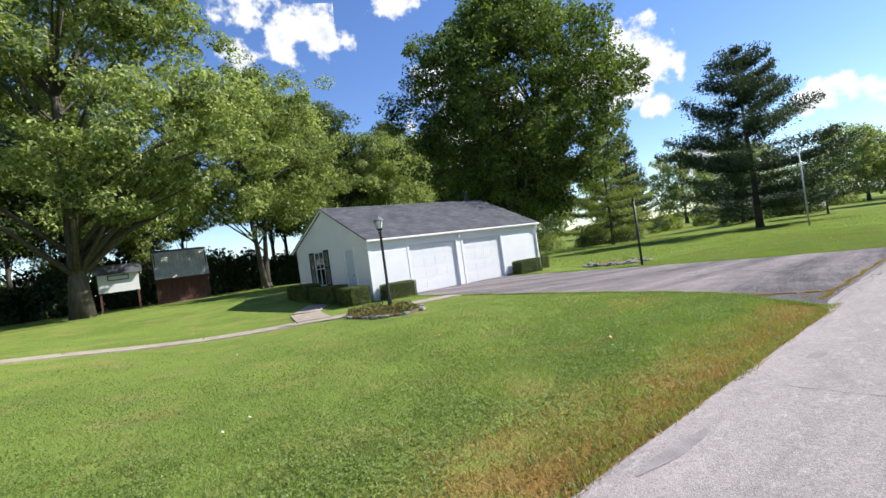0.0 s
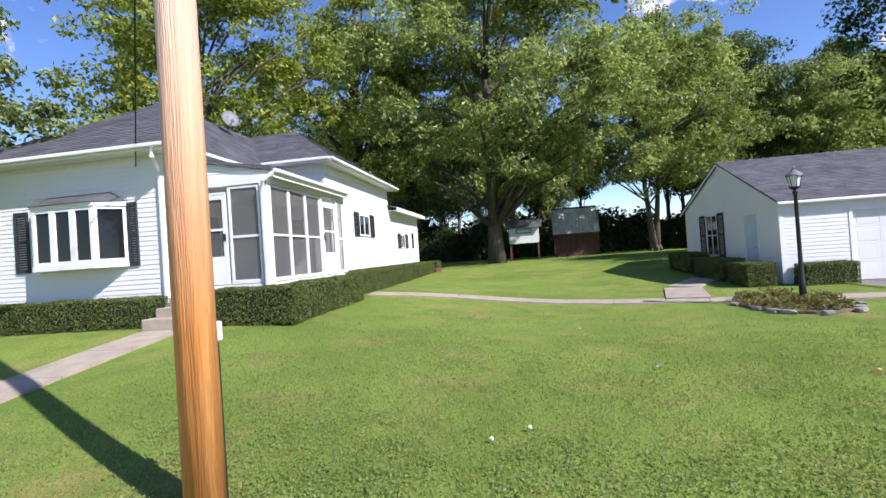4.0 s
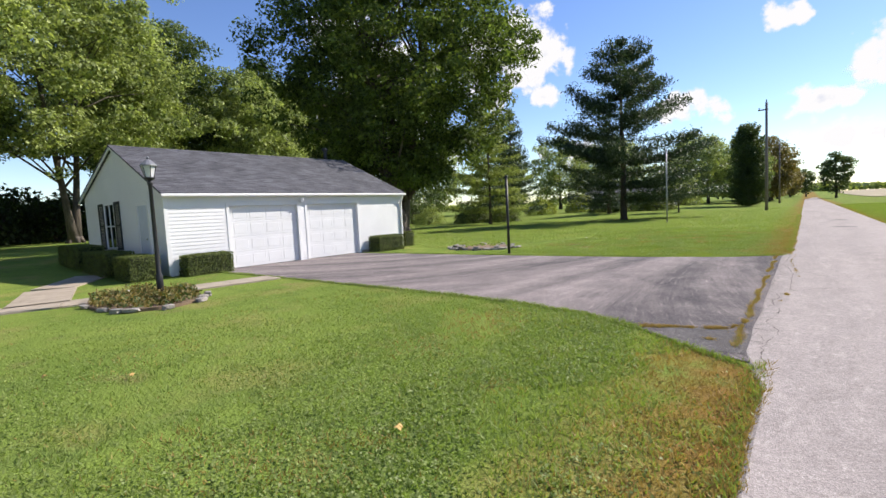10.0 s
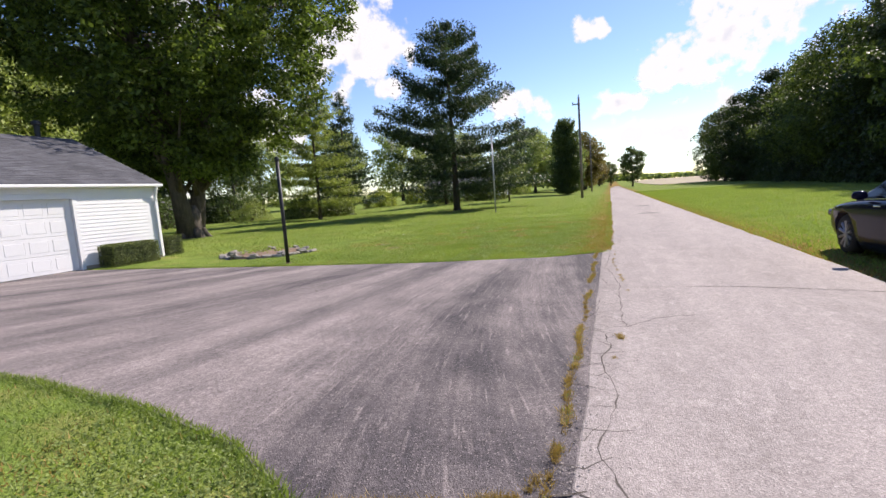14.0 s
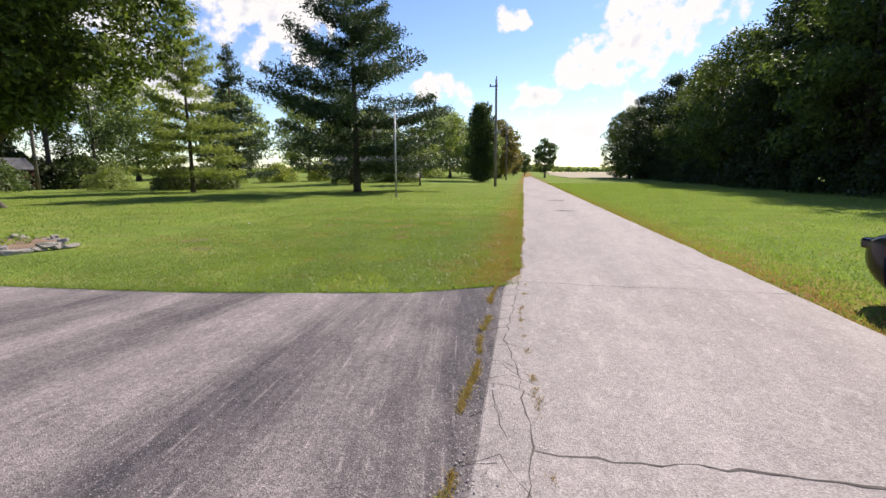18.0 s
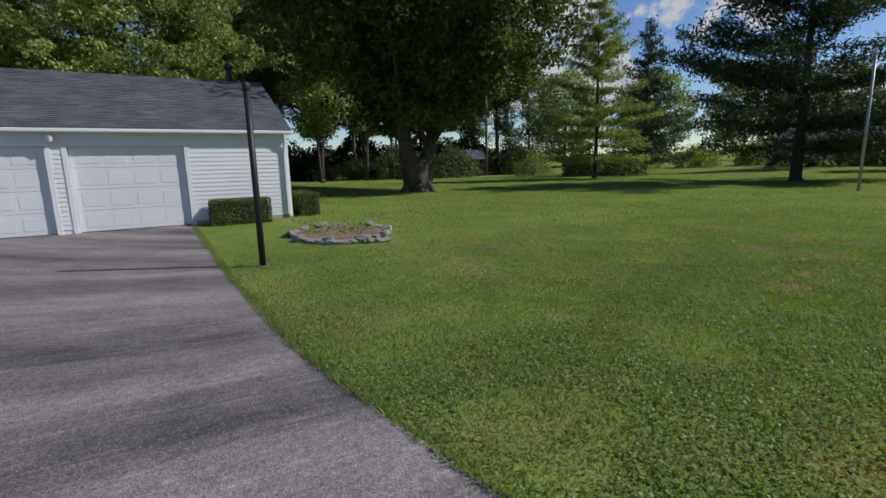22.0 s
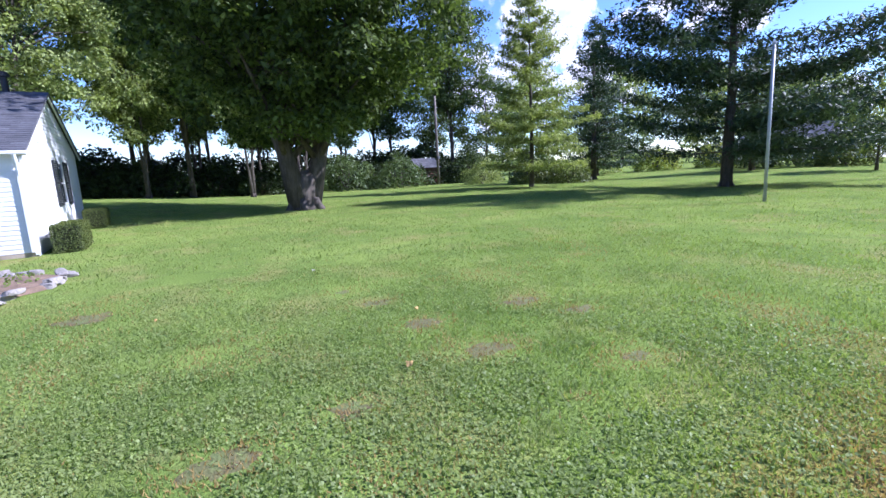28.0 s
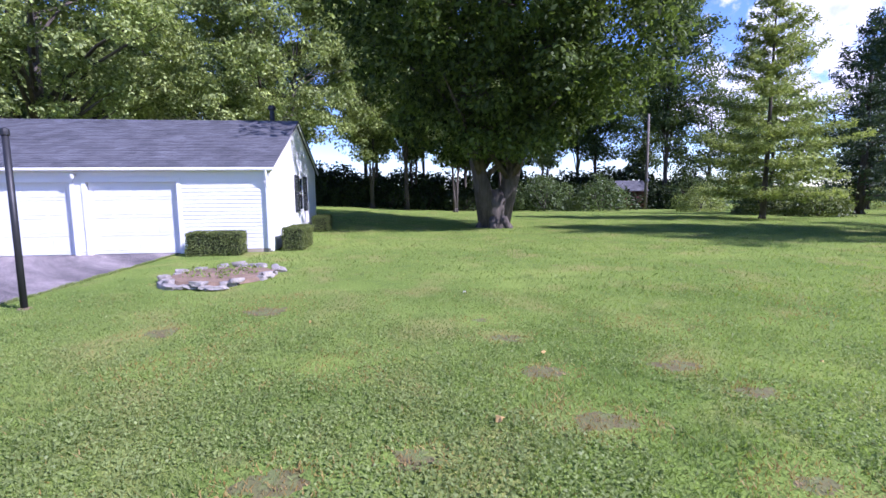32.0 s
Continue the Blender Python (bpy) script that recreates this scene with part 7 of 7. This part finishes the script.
blot(-2.2, 35.6, 0.42, 0.3, M["seal"], "road_patch", "dark tar patch on the lane", 1)
blot(-1.75, 28.8, 0.42, 0.22, M["seal"], "road_patch", "dark tar patch on the lane", 2)
for x, y, rx, ry, sd in ((-2.36, 19.75, 0.07, 0.3, 3), (-2.47, 19.2, 0.05, 0.35, 6), (-0.85, 4.3, 0.06, 0.2, 4), (-0.78, 1.6, 0.06, 0.4, 5)):
    blot(x, y, rx, ry, M["stain"], "road_stain", "dull stain at the lane's edge", sd)

# ---- grass ----
nrng = np.random.default_rng(77)


grain = nrng.uniform(0, 1, (256, 256))


def tufts(x, y):
    """Smooth uneven growth, 0 to 1, in tussocks some 15 to 40 cm wide."""
    out = np.zeros(len(x))
    for scale, weight in ((3.0, 0.55), (7.0, 0.45)):
        u, v = x * scale, y * scale
        i, j = np.floor(u).astype(int), np.floor(v).astype(int)
        a, b = u - i, v - j
        a, b = a * a * (3 - 2 * a), b * b * (3 - 2 * b)
        g = lambda p, q: grain[p % 256, q % 256]
        out += weight * ((g(i, j) * (1 - a) + g(i + 1, j) * a) * (1 - b) + (g(i, j + 1) * (1 - a) + g(i + 1, j + 1) * a) * b)
    return np.clip((out - 0.2) / 0.6, 0, 1)


def blades(name, pts, height, width, mat, label, spread=0.5):
    """Grass blades, one bent triangle pair each, as one mesh."""
    n = len(pts)
    h = height * nrng.uniform(0.5, 1.4, n) * (0.65 + 0.7 * tufts(pts[:, 0], pts[:, 1]))
    a = nrng.uniform(0, 2 * np.pi, n)
    lean = nrng.uniform(0, spread, n) * h
    side = np.stack([np.cos(a), np.sin(a), np.zeros(n)], 1) * (width * nrng.uniform(0.6, 1.4, n))[:, None]
    b = nrng.uniform(0, 2 * np.pi, n)
    tip = pts + np.stack([np.cos(b) * lean, np.sin(b) * lean, h], 1)
    v = np.stack([pts - side, pts + side, tip], 1).reshape(-1, 3)
    ob = arrays(name, v, np.arange(3 * n).reshape(-1, 3), mat, None, True)
    return tagged(ob, label, "grass", kind="stuff")


def on_lawn(x, y):
    """True off the lane, the driveway, the walks and the buildings."""
    lane = (x < -0.87 - ROAD_SLOPE * y)
    lo, hi = drive_lo(x), drive_hi(x)
    drive = (x > -17) & (y > lo) & (y < hi)
    bldg = (x < -16.9) & (x > -25.3) & (y > 6.9) & (y < 17.3)
    walk1 = (np.abs(x + np.interp(y, (-5.6, -2.9, 0.3, 2.9, 4.85, 8.5), (14.3, 14.5, 14.2, 13.75, 13.3, 12.95))) < 0.55) & (y > -6) & (y < 8.6)
    walk2 = (np.abs(y + 7.05 - 0.06 * (x + 0.6)) < 0.5)
    ringed = ((x + 12.75) ** 2 / 2.3 + (y - 17.5) ** 2 / 1.4 < 1) | ((x + 12.2) ** 2 / 3.0 + (y - 5.1) ** 2 / 1.3 < 1)
    return lane & ~drive & ~bldg & ~walk1 & ~walk2 & ~ringed


def scatter(n, x0, x1, y0, y1):
    x, y = nrng.uniform(x0, x1, n), nrng.uniform(y0, y1, n)
    keep = on_lawn(x, y)
    x, y = x[keep], y[keep]
    z = np.array([ground_z(a, b) for a, b in zip(x, y)]) if (x.min() < -16 or y.min() < 1.5) else np.zeros(len(x))
    return np.stack([x, y, z], 1)


def reach(p):
    """Distance from the line that is walked."""
    a, b = np.array((0.9, -1.2)), np.array((-2.7, 21.3))
    u = np.clip(((p[:, :2] - a) @ (b - a)) / ((b - a) @ (b - a)), 0, 1)[:, None]
    return np.linalg.norm(p[:, :2] - (a + u * (b - a)), axis=1)


def thinned(n, full, *box4):
    p = scatter(n, *box4)
    return p[nrng.uniform(0, 1, len(p)) < np.minimum(1, (full / reach(p)) ** 1.8)]


near = np.concatenate([thinned(330000, 3.2, -9.0, -0.9, -6.0, 8.8), thinned(420000, 3.6, -11, -2.2, 15.2, 30), thinned(150000, 4.0, -24, -9, -8, 8.8), thinned(150000, 4.0, -24, -11, 15, 42), thinned(60000, 4.0, -11, -3, 30, 46)])
d = -0.87 - ROAD_SLOPE * near[:, 1] - near[:, 0]
SPOTS = ((-5.93, 22.96, 0.55), (-6.95, 22.78, 0.5), (-8.05, 22.6, 0.5), (-5.36, 20.77, 0.5), (-5.57, 21.56, 0.35), (-5.14, 23.88, 0.5), (-7.0, 24.13, 0.5), (-8.83, 22.44, 0.5), (-6.37, 24.46, 0.4), (-3.15, 19.9, 0.3), (-3.3, 21.5, 0.3), (-8.6, 18.4, 0.6), (-9.6, 19.4, 0.7))  # bare spots


def bare(x, y):
    return max((max(0.0, 1 - math.hypot((x - a) / 0.7, y - b) / r) for a, b, r in SPOTS))


worn = np.array([max(0.0, 0.5 * bare(p[0], p[1]), noise.noise(Vector((p[0] * 0.75, p[1] * 0.75, 7))) + 0.35 * noise.noise(Vector((p[0] * 3, p[1] * 3, 7))) - 0.22) for p in near])
keep = nrng.uniform(0, 1, len(near)) > np.clip(worn * 2.2, 0, 0.5)
near, d, worn = near[keep], d[keep], worn[keep]
dry = nrng.uniform(0, 1, len(near)) < np.clip(worn * 3, 0, 0.8) + ( np.clip(0.95 - d / 1.25, 0.03, 0.85))
blades("grass", near[~dry], 0.032, 0.0055, M["blade"], "short mown green grass blades of the lawn", 1.5)
blades("dry_grass", near[dry], 0.035, 0.005, M["dryblade"], "dry straw-brown grass along the lane's edge", 1.5)
# broad clover leaves low in the sward
cl = np.concatenate([thinned(250000, 3.2, -11, -0.9, -4.0, 8.8), thinned(300000, 3.4, -12, -2.2, 15.2, 30.0)])
keep = np.array([noise.noise(Vector((p[0] * 0.7, p[1] * 0.7, 2))) > -0.14 and bare(p[0], p[1]) < 0.5 for p in cl])
cl = cl[keep]
strip = -0.87 - ROAD_SLOPE * cl[:, 1] - cl[:, 0]
cl = cl[nrng.uniform(0, 1, len(cl)) < np.clip((strip - 0.25) / 1.1, 0.04, 1)]
cl[:, 2] += 0.008 + 0.028 * tufts(cl[:, 0], cl[:, 1])
v, q = leaf_arrays(nrng, cl, np.tile((0, 0, 1.6), (len(cl), 1)), 0.022, narrow=0.85, droop=0.0, flat=0.8)
tagged(arrays("clover", v, q, M["clover"]), "low clover leaves in the lawn", "clover", kind="stuff")
# bare spots: thin soil showing between the blades
M["bare"] = material("bare_lawn_soil", (0.16, 0.105, 0.05), 0.95, 0.3, 9, 50, 0.5, other=(0.13, 0.165, 0.045))
for k, (a, b, r) in enumerate(SPOTS):
    bm = bmesh.new()
    mid = bm.verts.new((a, b, 0.008))
    vs = []
    for i in range(36):
        q = 2 * math.pi * i / 36
        w = 0.42 * r * (1 + 0.6 * noise.noise(Vector((math.cos(q) * 1.4, math.sin(q) * 1.4, k))) + 0.5 * noise.noise(Vector((math.cos(q) * 6, math.sin(q) * 6, k))))
        vs.append(bm.verts.new((a + 0.75 * w * math.cos(q), b + w * math.sin(q), 0.001)))
    for i in range(36):
        bm.faces.new((mid, vs[i], vs[(i + 1) % 36]))
    tagged(part("bare_patch", bm, M["bare"]), "bare brown patch worn into the lawn", "patch", kind="structure")
# coarser sward farther off, on both sides of the lane
xs, ys = nrng.uniform(-46, -3, 260000), nrng.uniform(17, 75, 260000)
ok = on_lawn(xs, ys) & (np.hypot(xs + 3, ys - 20) > 9) & (nrng.uniform(0, 1, 260000) < np.minimum(1, (16 / np.hypot(xs + 3, ys - 20)) ** 1.2))
xs, ys = xs[ok], ys[ok]
blades("grass", np.stack([xs, ys, np.array([ground_z(a, b) for a, b in zip(xs, ys)])], 1), 0.045, 0.012, M["blade"], "green grass of the farther lawn", 1.3)
ys = -4 + 84 * nrng.uniform(0, 1, 330000) ** 1.3
xs = 2.27 - ROAD_SLOPE * ys + nrng.uniform(0, 1, len(ys)) ** 1.5 * 15
edge = xs - (2.25 - ROAD_SLOPE * ys)
brown = nrng.uniform(0, 1, len(xs)) < np.clip(0.75 - edge / 0.8, 0.02, 0.75)
far_pts = np.stack([xs, ys, np.zeros(len(xs))], 1)
blades("grass", far_pts[~brown], 0.042, 0.009, M["blade"], "green grass of the lawn across the lane", 1.3)
blades("dry_grass", far_pts[brown], 0.04, 0.007, M["dryblade"], "dry brown grass along the lane's far edge", 1.5)
# weeds in the driveway seam and at its broken corner
def seam(n, pts, wide, height, gaps, mat, label):
    """Weeds along a seam, in tufts with gaps."""
    f = nrng.uniform(0, len(pts) - 1.001, n)
    i = f.astype(int)
    p = np.array(pts)
    xy = p[i] + (p[i + 1] - p[i]) * (f - i)[:, None]
    lump = np.array([noise.noise(Vector((a * 2.0, b * 2.0, 4))) * 0.6 + 0.8 * noise.noise(Vector((a * 9, b * 9, 8))) for a, b in xy])
    keep = lump > gaps
    xy = xy[keep] + nrng.normal(0, 1, (keep.sum(), 2)) * (wide * (0.5 + np.clip(lump[keep], 0, 0.8)))[:, None]
    blades("seam_weeds", np.column_stack([xy, np.full(len(xy), 0.014)]), height, 0.0028, mat, label, 1.8)


DRYW = "dry weeds growing in the driveway seam"
line = [(-0.85 - ROAD_SLOPE * y - 0.33 + 0.02 * math.sin(y * 5), y) for y in np.arange(7.6, 17.0, 0.2)]
seam(6500, line, 0.024, 0.032, -0.2, M["dryblade"], DRYW)
seam(900, line, 0.018, 0.03, 0.12, M["blade"], "green weeds in the driveway seam")
seam(1500, [(-2.24, 16.83), (-2.18, 15.4), (-2.08, 14.75), (-1.95, 13.93), (-1.8, 12.9)], 0.018, 0.025, 0.05, M["dryblade"], DRYW)
seam(900, [(-1.78, 10.98), (-1.72, 10.75), (-1.76, 10.3)], 0.025, 0.03, 0.0, M["dryblade"], DRYW)
seam(2600, [(-2.9, 7.97), (-2.62, 8.1), (-2.38, 8.18), (-2.2, 8.24), (-2.04, 8.34)], 0.035, 0.03, -0.1, M["dryblade"], DRYW)
seam(700, [(-2.25, 8.02), (-2.18, 7.8), (-2.05, 7.76)], 0.035, 0.03, -0.05, M["dryblade"], DRYW)
seam(500, [(-2.0, 8.4), (-1.95, 8.75), (-1.96, 9.1)], 0.02, 0.03, -0.05, M["dryblade"], DRYW)
# grass hanging over the edges of the driveway and the lane
ex = nrng.uniform(-16.8, -1.55, 16000)
lo = np.array([drive_lo(a) for a in ex[:8000]]) - np.abs(nrng.normal(0, 0.05, 8000)) + 0.035
hi = np.array([drive_hi(a) for a in ex[8000:]]) + np.abs(nrng.normal(0, 0.05, 8000)) - 0.035
ey = np.concatenate([lo, hi])
on = ex < -0.9 - ROAD_SLOPE * ey
blades("edge_grass", np.column_stack([ex[on], ey[on], np.full(on.sum(), 0.005)]), 0.05, 0.005, M["blade"], "longer grass along the driveway's edge", 1.2)
ey = np.concatenate([nrng.uniform(-6, 7.2, 9000), nrng.uniform(17.8, 45, 13000)])
ex = -0.85 - ROAD_SLOPE * ey - np.abs(nrng.normal(0, 0.09, len(ey))) + 0.015 + 0.04 * np.sin(ey * 3.1) * np.sin(ey * 1.3)
blades("edge_grass", np.column_stack([ex[::2], ey[::2], np.full(len(ex[::2]), 0.005)]), 0.04, 0.005, M["dryblade"], "dry grass creeping over the lane's edge", 1.6)
blades("edge_grass", np.column_stack([ex[1::2] - 0.04, ey[1::2], np.full(len(ex[1::2]), 0.005)]), 0.045, 0.005, M["blade"], "grass creeping over the lane's edge", 1.4)
# loose chips along the broken seam
n = 1200
yy = nrng.uniform(7.4, 17.2, n)
ch = np.column_stack([-0.85 - ROAD_SLOPE * yy - 0.24 + nrng.normal(0, 0.1, n), yy, np.full(n, 0.02)])
v, q = leaf_arrays(nrng, ch, np.tile((0, 0, 1.0), (n, 1)), 0.014, narrow=0.9, droop=0.0, flat=2.0)
tagged(arrays("gravel", v, q, M["stone"]), "loose stone chips along the driveway seam", "gravel", kind="stuff")
# fallen leaves and pale bits on the lawn
M["yellow"] = plain("yellow_leaf", (0.55, 0.34, 0.11), 0.7)
M["white_bit"] = plain("pale_leaf", (0.55, 0.52, 0.44), 0.8)
for k, (x, y, s, m) in enumerate(((-5.97, 22.2, 0.06, "yellow"), (-3.25, 4.25, 0.05, "yellow"), (-4.24, -0.66, 0.035, "white_bit"), (-6.65, 1.17, 0.035, "white_bit"), (-7.38, 22.9, 0.04, "yellow"), (-4.5, -0.35, 0.04, "white_bit"), (-7.2, 2.8, 0.04, "yellow"), (-8.8, 20.2, 0.03, "yellow"), (-6.9, 25.5, 0.03, "yellow"), (-10.5, 22.4, 0.05, "white_bit"), (-6.4, 3.4, 0.04, "yellow"), (-9.5, 0.4, 0.035, "white_bit"), (-8.1, -1.5, 0.05, "white_bit"))):
    bm = bmesh.new()
    pts = [(math.cos(a) * 0.6 * s * (1 + 0.18 * math.cos(5 * a)), math.sin(a) * 0.6 * s * (1 + 0.18 * math.cos(5 * a)), 0.25 * s * math.sin(2 * a)) for a in (2 * math.pi * i / 20 for i in range(20))]
    vs, mid = [bm.verts.new(p) for p in pts], bm.verts.new((0, 0, 0.02))
    for i in range(20):
        bm.faces.new((vs[i], vs[(i + 1) % 20], mid))
    ob = part("fallen_leaf", bm, M[m])
    ob.location, ob.rotation_euler = (x, y, ground_z(x, y) + 0.045), (0.2, 0.1, k)
    tagged(ob, "fallen yellow leaf lying on the grass" if m == "yellow" else "pale dry leaf lying on the grass", "leaf", "leaves on the lawn")
